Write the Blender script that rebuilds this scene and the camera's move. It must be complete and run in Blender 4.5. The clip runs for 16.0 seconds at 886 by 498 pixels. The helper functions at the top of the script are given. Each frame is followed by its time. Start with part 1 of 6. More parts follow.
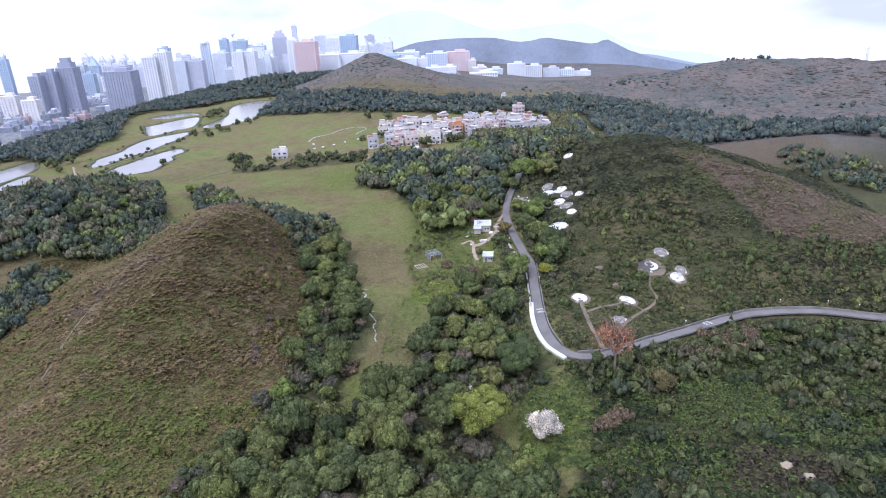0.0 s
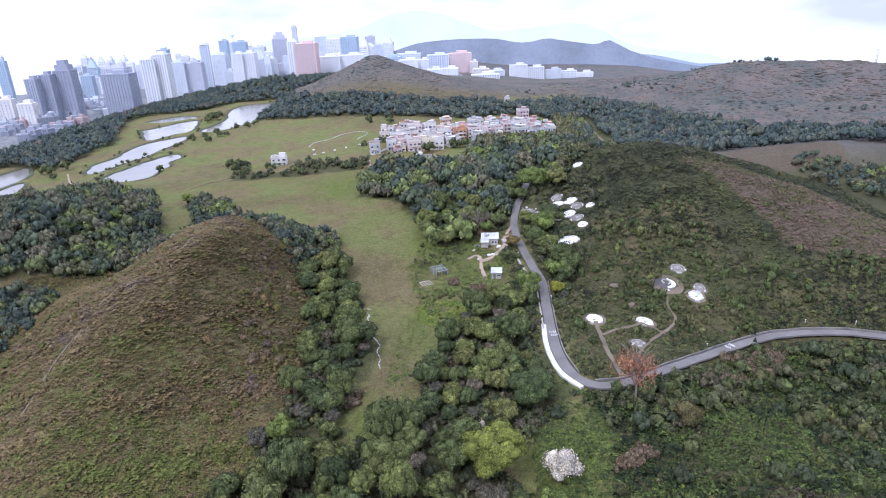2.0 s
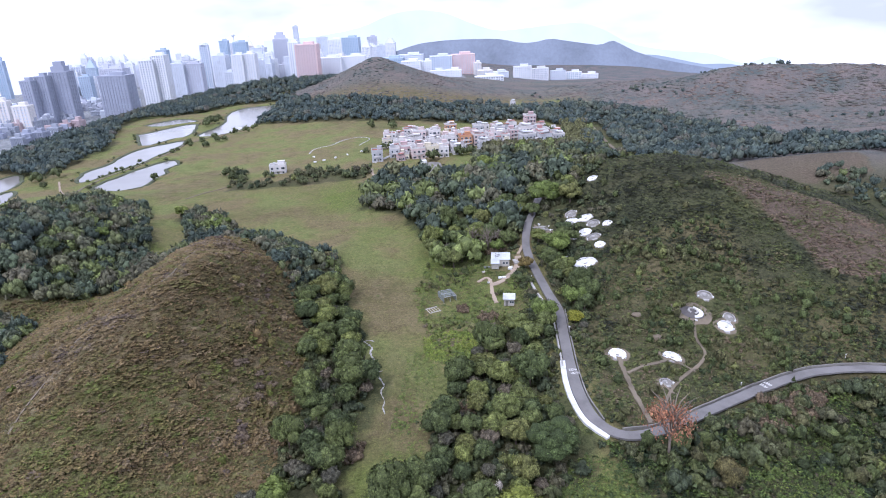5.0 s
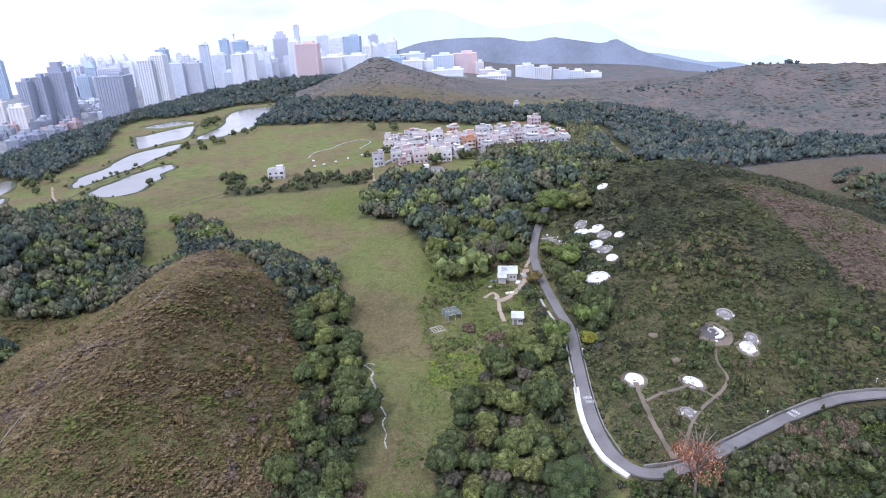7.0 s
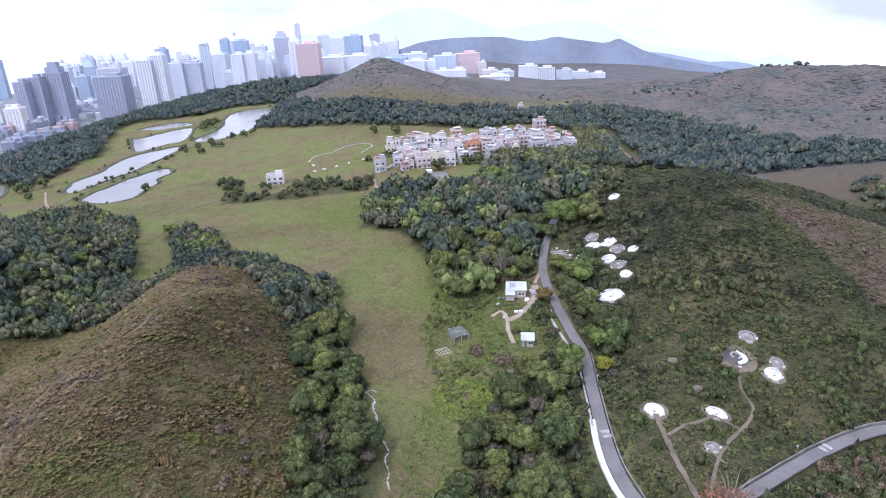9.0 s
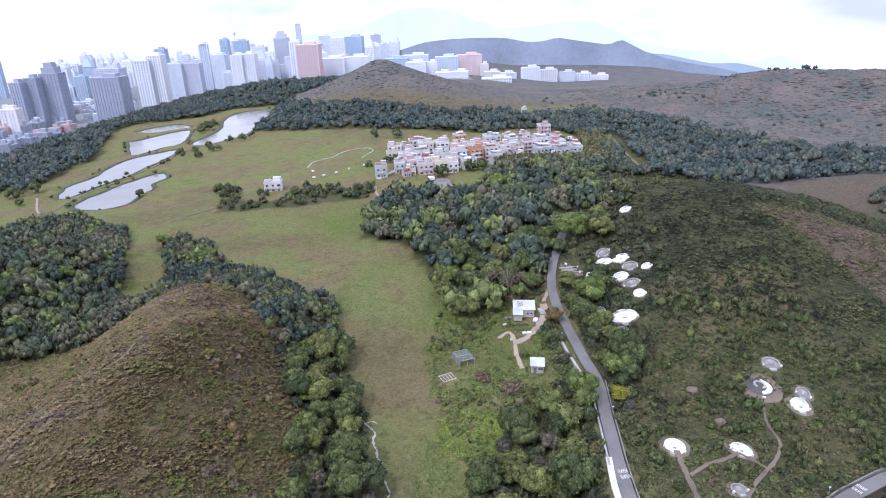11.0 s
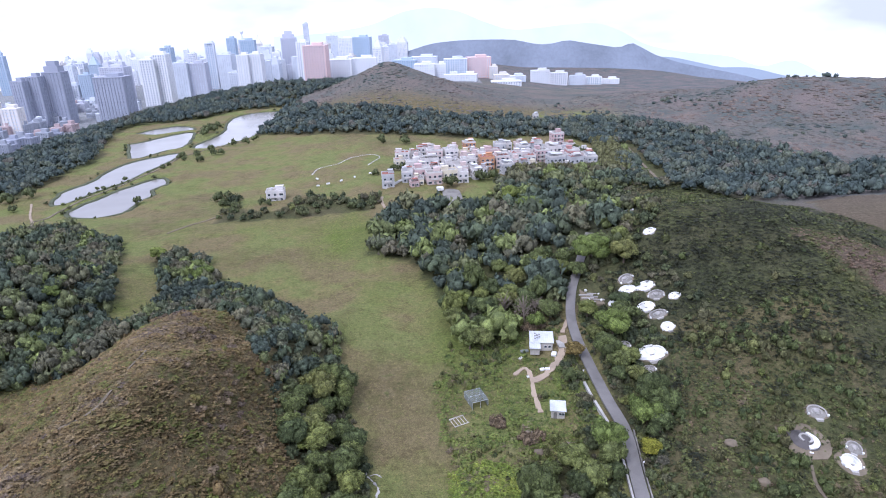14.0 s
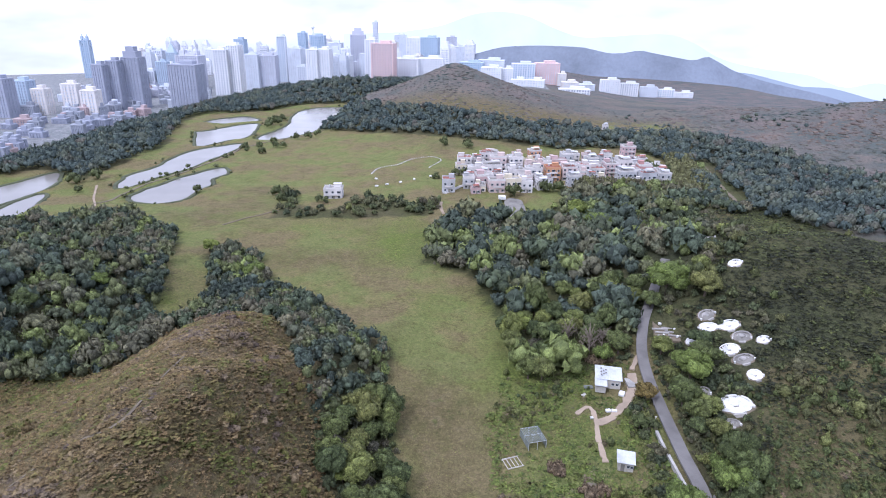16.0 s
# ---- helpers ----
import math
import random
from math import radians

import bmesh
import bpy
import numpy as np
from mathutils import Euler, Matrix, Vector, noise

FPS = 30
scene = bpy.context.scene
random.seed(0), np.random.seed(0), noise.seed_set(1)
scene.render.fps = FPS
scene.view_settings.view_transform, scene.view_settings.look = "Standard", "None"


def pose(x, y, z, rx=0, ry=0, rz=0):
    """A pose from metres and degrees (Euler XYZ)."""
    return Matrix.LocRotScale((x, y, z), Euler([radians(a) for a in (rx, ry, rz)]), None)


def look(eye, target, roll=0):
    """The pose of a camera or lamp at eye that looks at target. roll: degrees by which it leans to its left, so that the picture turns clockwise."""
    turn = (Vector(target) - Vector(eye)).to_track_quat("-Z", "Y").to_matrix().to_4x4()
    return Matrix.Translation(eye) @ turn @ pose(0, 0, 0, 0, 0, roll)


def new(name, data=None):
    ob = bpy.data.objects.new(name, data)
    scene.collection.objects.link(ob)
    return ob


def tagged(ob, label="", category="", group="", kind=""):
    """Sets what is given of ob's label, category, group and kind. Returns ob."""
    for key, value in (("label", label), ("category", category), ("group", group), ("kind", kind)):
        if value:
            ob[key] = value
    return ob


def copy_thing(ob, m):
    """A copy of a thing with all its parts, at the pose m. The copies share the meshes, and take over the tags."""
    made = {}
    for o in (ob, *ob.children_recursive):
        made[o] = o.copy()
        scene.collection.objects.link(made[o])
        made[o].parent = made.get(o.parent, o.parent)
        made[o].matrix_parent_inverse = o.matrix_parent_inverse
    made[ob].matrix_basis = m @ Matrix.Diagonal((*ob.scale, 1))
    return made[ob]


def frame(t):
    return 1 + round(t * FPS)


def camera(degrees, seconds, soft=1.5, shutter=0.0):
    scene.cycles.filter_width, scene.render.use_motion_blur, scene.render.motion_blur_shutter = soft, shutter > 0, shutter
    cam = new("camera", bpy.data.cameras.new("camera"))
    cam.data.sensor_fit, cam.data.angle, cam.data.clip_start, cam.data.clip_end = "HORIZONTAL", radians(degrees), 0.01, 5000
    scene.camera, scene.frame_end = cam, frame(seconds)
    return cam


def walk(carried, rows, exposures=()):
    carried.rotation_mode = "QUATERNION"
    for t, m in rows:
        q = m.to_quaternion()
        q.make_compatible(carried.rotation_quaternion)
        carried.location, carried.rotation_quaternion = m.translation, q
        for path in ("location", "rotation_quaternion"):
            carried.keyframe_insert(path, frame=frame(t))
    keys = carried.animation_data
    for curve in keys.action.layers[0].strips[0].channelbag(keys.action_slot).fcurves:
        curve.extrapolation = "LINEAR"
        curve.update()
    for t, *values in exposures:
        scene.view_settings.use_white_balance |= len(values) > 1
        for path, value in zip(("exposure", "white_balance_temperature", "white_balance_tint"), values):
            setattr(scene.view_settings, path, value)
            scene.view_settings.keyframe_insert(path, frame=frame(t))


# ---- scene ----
cam = camera(71.95, 16.0, soft=1.0)

# seconds, x, y, z, tilt below the horizon, turn to the left, lean
PATH = [
    (0.0, -0.00, 0.18, 100.36, 20.75, -0.75, -2.27),
    (0.5, -0.47, 3.37, 100.92, 20.77, -0.75, -2.29),
    (1.0, -0.92, 6.53, 101.44, 20.77, -0.74, -2.31),
    (1.5, -1.39, 9.72, 101.89, 20.76, -0.71, -2.30),
    (2.0, -1.90, 12.84, 102.26, 20.74, -0.71, -2.33),
    (2.5, -2.44, 15.94, 102.56, 20.72, -0.68, -2.35),
    (3.0, -2.92, 19.01, 102.89, 20.71, -0.67, -2.32),
    (3.5, -3.28, 22.11, 103.33, 20.70, -0.68, -2.27),
    (4.0, -3.58, 25.24, 103.81, 20.72, -0.67, -2.21),
    (6.5, -4.42, 41.30, 106.09, 20.94, -0.46, -2.34),
    (7.0, -4.71, 44.51, 106.36, 20.97, -0.44, -2.36),
    (7.5, -5.02, 47.71, 106.69, 20.99, -0.39, -2.38),
    (8.0, -5.33, 50.89, 107.09, 21.01, -0.36, -2.37),
    (8.5, -5.63, 54.07, 107.53, 21.04, -0.34, -2.31),
    (9.0, -5.93, 57.31, 107.98, 21.07, -0.33, -2.27),
    (11.5, -7.39, 72.92, 109.98, 21.07, -0.31, -1.99),
    (12.0, -7.66, 75.93, 110.43, 21.08, -0.30, -1.95),
    (12.5, -7.92, 78.92, 110.89, 21.10, -0.29, -1.87),
    (13.0, -8.16, 81.89, 111.32, 21.10, -0.27, -1.81),
    (13.5, -8.45, 84.92, 111.62, 21.08, -0.28, -1.75),
    (14.0, -8.96, 88.28, 111.66, 21.04, 0.18, -1.45),
    (14.5, -9.79, 92.15, 111.39, 20.98, 1.28, -0.95),
    (15.0, -10.86, 96.31, 110.89, 20.93, 3.39, -0.06),
    (15.5, -11.94, 100.32, 110.32, 20.85, 4.61, 0.57),
    (16.0, -12.98, 104.14, 109.77, 20.75, 5.32, 1.03),
]
walk(cam, [(t, pose(x, y, z, 90 - tilt, 0, turn) @ pose(0, 0, 0, 0, 0, lean)) for t, x, y, z, tilt, turn, lean in PATH],
     exposures=[(0.0, 0.74, 5400, 20), (16.0, 0.74, 5400, 20)])

# ---- light: a bright overcast sky and a faint, wide sun ----
SUN_HEIGHT, SUN_TURN = 52.0, 215.0
world = bpy.data.worlds.new("sky")
scene.world = world
world.use_nodes = True
wn, wl = world.node_tree.nodes, world.node_tree.links
wn.clear()
w_out = wn.new("ShaderNodeOutputWorld")
w_bg = wn.new("ShaderNodeBackground")
w_sky = wn.new("ShaderNodeTexSky")
w_sky.sky_type = "NISHITA"
w_sky.sun_disc = False
w_sky.sun_elevation, w_sky.sun_rotation = radians(SUN_HEIGHT), radians(SUN_TURN)
w_sky.air_density, w_sky.dust_density = 1.0, 3.0
w_co = wn.new("ShaderNodeTexCoord")
w_map = wn.new("ShaderNodeMapping")
w_map.inputs["Scale"].default_value = (1.6, 1.6, 5.0)
w_noise = wn.new("ShaderNodeTexNoise")
w_noise.inputs["Scale"].default_value = 1.3
w_noise.inputs["Detail"].default_value = 5.0
w_ramp = wn.new("ShaderNodeValToRGB")
w_ramp.color_ramp.elements[0].position, w_ramp.color_ramp.elements[0].color = 0.36, (4.7, 4.8, 5.5, 1)
w_ramp.color_ramp.elements[1].position, w_ramp.color_ramp.elements[1].color = 0.56, (9.4, 9.4, 9.7, 1)
w_mix = wn.new("ShaderNodeMixRGB")
w_mix.inputs["Fac"].default_value = 0.86
wl.new(w_co.outputs["Generated"], w_map.inputs["Vector"])
wl.new(w_map.outputs["Vector"], w_noise.inputs["Vector"])
wl.new(w_noise.outputs["Fac"], w_ramp.inputs["Fac"])
wl.new(w_sky.outputs["Color"], w_mix.inputs["Color1"])
wl.new(w_ramp.outputs["Color"], w_mix.inputs["Color2"])
wl.new(w_mix.outputs["Color"], w_bg.inputs["Color"])
w_bg.inputs["Strength"].default_value = 0.12
wl.new(w_bg.outputs["Background"], w_out.inputs["Surface"])

sun = new("sun", bpy.data.lights.new("sun", "SUN"))
sun.data.energy, sun.data.angle, sun.data.color = 1.3, radians(14), (1.0, 0.96, 0.9)
a = radians(SUN_TURN)
sun.matrix_world = look((0, 0, 300), (-math.sin(a) * 100, -math.cos(a) * 100, 300 - 100 * math.tan(radians(SUN_HEIGHT))))

# ---- materials ----
def nodes_of(name, rough=0.8, metal=0.0, spec=0.3):
    m = bpy.data.materials.new(name)
    m.use_nodes = True
    n, l = m.node_tree.nodes, m.node_tree.links
    b = n["Principled BSDF"]
    b.inputs["Roughness"].default_value = rough
    b.inputs["Metallic"].default_value = metal
    b.inputs["Specular IOR Level"].default_value = spec
    return m, n, l, b


def noise_node(n, l, scale, detail=4.0, rough=0.6, space="Position"):
    g = n.new("ShaderNodeNewGeometry") if space == "Position" else n.new("ShaderNodeTexCoord")
    t = n.new("ShaderNodeTexNoise")
    t.inputs["Scale"].default_value, t.inputs["Detail"].default_value, t.inputs["Roughness"].default_value = scale, detail, rough
    l.new(g.outputs[space], t.inputs["Vector"])
    return t


def ramp_node(n, l, src, stops):
    r = n.new("ShaderNodeValToRGB")
    while len(r.color_ramp.elements) < len(stops):
        r.color_ramp.elements.new(0.5)
    for e, (p, c) in zip(r.color_ramp.elements, stops):
        e.position, e.color = p, (*c, 1)
    l.new(src, r.inputs["Fac"])
    return r


def mix_node(n, l, fac, a, b, mode="MIX"):
    x = n.new("ShaderNodeMixRGB")
    x.blend_type = mode
    for sock, v in ((x.inputs["Fac"], fac), (x.inputs["Color1"], a), (x.inputs["Color2"], b)):
        if isinstance(v, (int, float)):
            sock.default_value = v
        elif isinstance(v, tuple):
            sock.default_value = (*v, 1)
        else:
            l.new(v, sock)
    return x.outputs["Color"]


def bump_node(n, l, b, src, strength, dist):
    u = n.new("ShaderNodeBump")
    u.inputs["Strength"].default_value, u.inputs["Distance"].default_value = strength, dist
    l.new(src, u.inputs["Height"])
    l.new(u.outputs["Normal"], b.inputs["Normal"])


def scaled(c, k):
    return tuple(min(1.0, v * k) for v in c)


def plain(name, colour, rough=0.7, metal=0.0, grain=2.0, wear=0.3, bump=0.15, spec=0.3):
    """A painted, plastered or bare surface with stains at a large and a small scale."""
    m, n, l, b = nodes_of(name, rough, metal, spec)
    big = noise_node(n, l, grain * 0.15, 5.0)
    small = noise_node(n, l, grain * 2.2, 4.0)
    base = ramp_node(n, l, big.outputs["Fac"], [(0.3, scaled(colour, 1 - wear)), (0.55, colour), (0.8, scaled(colour, 1 + wear * 0.4))]).outputs["Color"]
    fine = ramp_node(n, l, small.outputs["Fac"], [(0.3, (1 - wear * 0.5,) * 3), (0.65, (1, 1, 1))]).outputs["Color"]
    l.new(mix_node(n, l, 1.0, base, fine, "MULTIPLY"), b.inputs["Base Color"])
    bump_node(n, l, b, small.outputs["Fac"], bump, 0.05)
    return m


def leafy(name, hues, source, soft=False):
    """Foliage; its hue goes from tree to tree by the object's random number or by the tint that each crown carries."""
    m, n, l, b = nodes_of(name, 0.8, 0.0, 0.15)
    if source == "object":
        o = n.new("ShaderNodeObjectInfo")
        fac = o.outputs["Random"]
    else:
        o = n.new("ShaderNodeAttribute")
        o.attribute_name = "tint"
        fac = o.outputs["Fac"]
    hue = ramp_node(n, l, fac, [(i / (len(hues) - 1), c) for i, c in enumerate(hues)]).outputs["Color"]
    big = noise_node(n, l, 0.45, 3.0)
    small = noise_node(n, l, 2.8, 6.0, 0.75)
    isle = n.new("ShaderNodeNewGeometry")
    v = ramp_node(n, l, big.outputs["Fac"], [(0.3, (0.78, 0.78, 0.82)), (0.7, (1.22, 1.2, 1.1))]).outputs["Color"]
    lo, hi = (0.6, 1.42) if soft else (0.4, 1.66)
    w = ramp_node(n, l, small.outputs["Fac"], [(0.36, (lo,) * 3), (0.5, (0.98, 0.98, 0.96)), (0.64, (hi, hi, hi * 0.93))]).outputs["Color"]
    dim, lit = (0.76, 1.26) if soft else (0.6, 1.42)
    k = ramp_node(n, l, isle.outputs["Random Per Island"], [(0.0, (dim,) * 3), (1.0, (lit, lit, lit * 0.95))]).outputs["Color"]
    w = mix_node(n, l, 1.0, w, k, "MULTIPLY")
    c = mix_node(n, l, 1.0, hue, v, "MULTIPLY")
    c = mix_node(n, l, 1.0, c, w, "MULTIPLY")
    l.new(c, b.inputs["Base Color"])
    bump_node(n, l, b, small.outputs["Fac"], 0.5 if soft else 0.8, 0.4)
    return m


def glassy(name, colour, rough=0.12):
    m, n, l, b = nodes_of(name, rough, 0.0, 0.6)
    t = noise_node(n, l, 0.12, 2.0)
    l.new(ramp_node(n, l, t.outputs["Fac"], [(0.3, scaled(colour, 0.75)), (0.7, scaled(colour, 1.2))]).outputs["Color"], b.inputs["Base Color"])
    return m


def ground_material():
    m, n, l, b = nodes_of("land_cover", 0.95, 0.0, 0.1)
    att = {}
    for key in ("dry", "wood", "burnt", "fresh", "bare", "forest", "town"):
        a = n.new("ShaderNodeAttribute")
        a.attribute_name = key
        att[key] = a.outputs["Fac"]
    n_big, n_mid = noise_node(n, l, 0.035, 4.0), noise_node(n, l, 0.16, 7.0, 0.7)
    n_fine, n_blade = noise_node(n, l, 0.9, 8.0, 0.75), noise_node(n, l, 3.0, 6.0, 0.8)
    meadow = ramp_node(n, l, n_mid.outputs["Fac"], [(0.34, (0.122, 0.132, 0.05)), (0.5, (0.166, 0.163, 0.062)), (0.66, (0.2, 0.168, 0.085))]).outputs["Color"]
    olive = ramp_node(n, l, n_big.outputs["Fac"], [(0.42, (0.168, 0.122, 0.07)), (0.5, (0.168, 0.15, 0.06)), (0.58, (0.142, 0.165, 0.05))]).outputs["Color"]
    meadow = mix_node(n, l, 0.62, meadow, olive)
    where = n.new("ShaderNodeNewGeometry")
    bent = mix_node(n, l, 1.0, where.outputs["Position"], mix_node(n, l, 1.0, n_mid.outputs["Color"], (26.0, 26.0, 0.0), "MULTIPLY"), "ADD")
    trails = n.new("ShaderNodeTexVoronoi")
    trails.feature = "DISTANCE_TO_EDGE"
    trails.inputs["Scale"].default_value = 0.085
    l.new(bent, trails.inputs["Vector"])
    sunk = ramp_node(n, l, trails.outputs["Distance"], [(0.0, (0.66, 0.64, 0.62)), (0.045, (1, 1, 1))]).outputs["Color"]
    meadow = mix_node(n, l, 1.0, meadow, sunk, "MULTIPLY")
    dry = ramp_node(n, l, n_mid.outputs["Fac"], [(0.34, (0.075, 0.08, 0.031)), (0.43, (0.11, 0.093, 0.043)), (0.52, (0.137, 0.108, 0.055)), (0.57, (0.155, 0.122, 0.07)), (0.64, (0.097, 0.1, 0.036))]).outputs["Color"]
    floor_ = ramp_node(n, l, n_fine.outputs["Fac"], [(0.3, (0.032, 0.036, 0.02)), (0.7, (0.062, 0.066, 0.033))]).outputs["Color"]
    burnt = ramp_node(n, l, n_fine.outputs["Fac"], [(0.3, (0.085, 0.06, 0.047)), (0.7, (0.165, 0.118, 0.094))]).outputs["Color"]
    fresh = ramp_node(n, l, n_fine.outputs["Fac"], [(0.3, (0.085, 0.112, 0.027)), (0.7, (0.15, 0.178, 0.042))]).outputs["Color"]
    bare = ramp_node(n, l, n_fine.outputs["Fac"], [(0.3, (0.22, 0.17, 0.11)), (0.7, (0.38, 0.31, 0.23))]).outputs["Color"]
    c = mix_node(n, l, att["dry"], meadow, dry)
    c = mix_node(n, l, att["fresh"], c, fresh)
    c = mix_node(n, l, att["burnt"], c, burnt)
    c = mix_node(n, l, att["wood"], c, floor_)
    c = mix_node(n, l, att["bare"], c, bare)
    # cover of the far hillsides, its base colour greyed towards haze
    forest = ramp_node(n, l, n_big.outputs["Fac"], [(0.36, (0.085, 0.1, 0.095)), (0.5, (0.125, 0.115, 0.107)), (0.64, (0.155, 0.128, 0.118))]).outputs["Color"]
    town = ramp_node(n, l, n_mid.outputs["Fac"], [(0.35, (0.13, 0.15, 0.15)), (0.65, (0.3, 0.29, 0.29))]).outputs["Color"]
    c = mix_node(n, l, att["forest"], c, forest)
    c = mix_node(n, l, att["town"], c, town)
    v = ramp_node(n, l, n_fine.outputs["Fac"], [(0.34, (0.72, 0.73, 0.75)), (0.66, (1.26, 1.26, 1.3))]).outputs["Color"]
    w = ramp_node(n, l, n_blade.outputs["Fac"], [(0.36, (0.66, 0.66, 0.66)), (0.64, (1.34, 1.34, 1.3))]).outputs["Color"]
    c = mix_node(n, l, 1.0, mix_node(n, l, 1.0, c, v, "MULTIPLY"), w, "MULTIPLY")
    l.new(c, b.inputs["Base Color"])
    bump_node(n, l, b, n_fine.outputs["Fac"], 1.0, 0.7)
    return m


M_GROUND = ground_material()
M_LEAF = leafy("leaves_of_trees", [(0.058, 0.075, 0.036), (0.092, 0.112, 0.046), (0.15, 0.168, 0.056)], "object")
M_WOODS = leafy("leaves_of_woods", [(0.055, 0.068, 0.042), (0.09, 0.105, 0.05), (0.1, 0.092, 0.065), (0.15, 0.165, 0.058)], "tint")
M_SCRUB = leafy("leaves_of_scrub", [(0.054, 0.07, 0.036), (0.086, 0.106, 0.042), (0.098, 0.094, 0.05), (0.135, 0.16, 0.05)], "tint")
M_HEATH = leafy("heath", [(0.113, 0.128, 0.036), (0.131, 0.115, 0.045), (0.148, 0.114, 0.055), (0.148, 0.104, 0.054), (0.202, 0.155, 0.09), (0.117, 0.09, 0.073)], "tint", True)
M_MOOR = leafy("hill_moor", [(0.034, 0.038, 0.026), (0.05, 0.053, 0.031), (0.086, 0.1, 0.042), (0.118, 0.13, 0.048), (0.135, 0.11, 0.07), (0.19, 0.135, 0.105)], "tint", True)
M_THICKET = leafy("thicket", [(0.028, 0.041, 0.025), (0.044, 0.062, 0.028), (0.108, 0.148, 0.04), (0.085, 0.088, 0.04), (0.074, 0.058, 0.048)], "tint")
M_TUFT = leafy("dry_grass", [(0.06, 0.066, 0.026), (0.11, 0.088, 0.046), (0.185, 0.146, 0.09)], "tint", True)
M_SEDGE = leafy("green_grass", [(0.14, 0.148, 0.05), (0.178, 0.165, 0.062), (0.2, 0.155, 0.085)], "tint", True)
M_FRESH = leafy("bright_reeds", [(0.12, 0.165, 0.034), (0.17, 0.215, 0.045), (0.22, 0.245, 0.055)], "tint", True)
M_MIDWOOD = leafy("leaves_of_hill_woods", [(0.062, 0.08, 0.07), (0.086, 0.108, 0.07), (0.135, 0.125, 0.092), (0.125, 0.145, 0.068), (0.17, 0.205, 0.075)], "tint")
# far hills: haze is put into the base colour as pale blue-grey
M_RANGE = plain("hazed_far_hills", (0.22, 0.25, 0.305), 0.95, 0.0, 0.05, 0.25, 0.0)
# far foliage and moor: the bluish cast is haze put into the hues
M_FARWOOD = leafy("hazed_far_leaves", [(0.062, 0.083, 0.085), (0.082, 0.105, 0.1), (0.108, 0.125, 0.1), (0.115, 0.11, 0.1)], "tint", True)
M_FARMOOR = leafy("hazed_far_moor", [(0.066, 0.083, 0.082), (0.098, 0.097, 0.088), (0.118, 0.1, 0.093), (0.15, 0.116, 0.104)], "tint", True)
M_BLOSSOM = leafy("white_blossom", [(0.42, 0.38, 0.34), (0.55, 0.5, 0.45), (0.65, 0.6, 0.55)], "object")
M_RED = leafy("red_blossom", [(0.36, 0.17, 0.11), (0.37, 0.175, 0.115), (0.38, 0.18, 0.12)], "object")
M_RUST = leafy("rusty_leaves", [(0.15, 0.115, 0.045), (0.16, 0.122, 0.048), (0.17, 0.13, 0.05)], "object")
M_BARK = plain("bark", (0.13, 0.1, 0.075), 0.9, grain=4, wear=0.4, bump=0.5)
M_TWIG = plain("bare_twigs", (0.2, 0.165, 0.13), 0.9, grain=4, wear=0.3)
M_ASPHALT = plain("worn_asphalt", (0.19, 0.178, 0.168), 0.85, grain=1.2, wear=0.25)
M_CONCRETE = plain("pale_concrete", (0.42, 0.4, 0.37), 0.85, grain=1.5, wear=0.35)
M_OLDCONC = plain("stained_concrete", (0.24, 0.225, 0.2), 0.9, grain=1.5, wear=0.45)
M_WHITEWASH = plain("whitewash", (0.72, 0.71, 0.69), 0.8, grain=2.5, wear=0.3)
M_LINE = plain("road_paint", (0.72, 0.7, 0.66), 0.7, grain=3, wear=0.3)
M_EARTH = plain("trodden_earth", (0.19, 0.155, 0.11), 0.95, grain=1.0, wear=0.35, bump=0.6)
M_SAND = plain("sandy_track", (0.36, 0.285, 0.21), 0.95, grain=1.0, wear=0.25, bump=0.4)
M_MUD = plain("pond_bank", (0.09, 0.1, 0.055), 0.95, grain=0.6, wear=0.35, bump=0.5)
M_TIN = plain("weathered_tin", (0.62, 0.63, 0.64), 0.5, metal=0.35, grain=1.5, wear=0.3)
M_PLY = plain("pale_boards", (0.5, 0.47, 0.42), 0.8, grain=2, wear=0.3)
M_FOAM = plain("pale_stream_bed", (0.4, 0.38, 0.35), 0.6, grain=4, wear=0.4)
M_NET = plain("grey_netting", (0.2, 0.22, 0.2), 0.9, grain=3, wear=0.3)
M_TILE_RED = plain("red_tiles", (0.3, 0.12, 0.09), 0.8, grain=2, wear=0.3)
M_PANE = glassy("dark_pane", (0.05, 0.06, 0.075), 0.15)


def water_material():
    m, n, l, b = nodes_of("still_water", 0.16, 0.0, 0.25)
    t = noise_node(n, l, 0.02, 3.0)
    l.new(ramp_node(n, l, t.outputs["Fac"], [(0.3, (0.2, 0.185, 0.165)), (0.7, (0.25, 0.235, 0.21))]).outputs["Color"], b.inputs["Base Color"])
    r = noise_node(n, l, 0.9, 3.0)
    bump_node(n, l, b, r.outputs["Fac"], 0.06, 0.1)
    return m


M_WATER = water_material()

# ---- the lie of the land ----
def smooth(v):
    v = np.clip(v, 0.0, 1.0)
    return v * v * (3 - 2 * v)


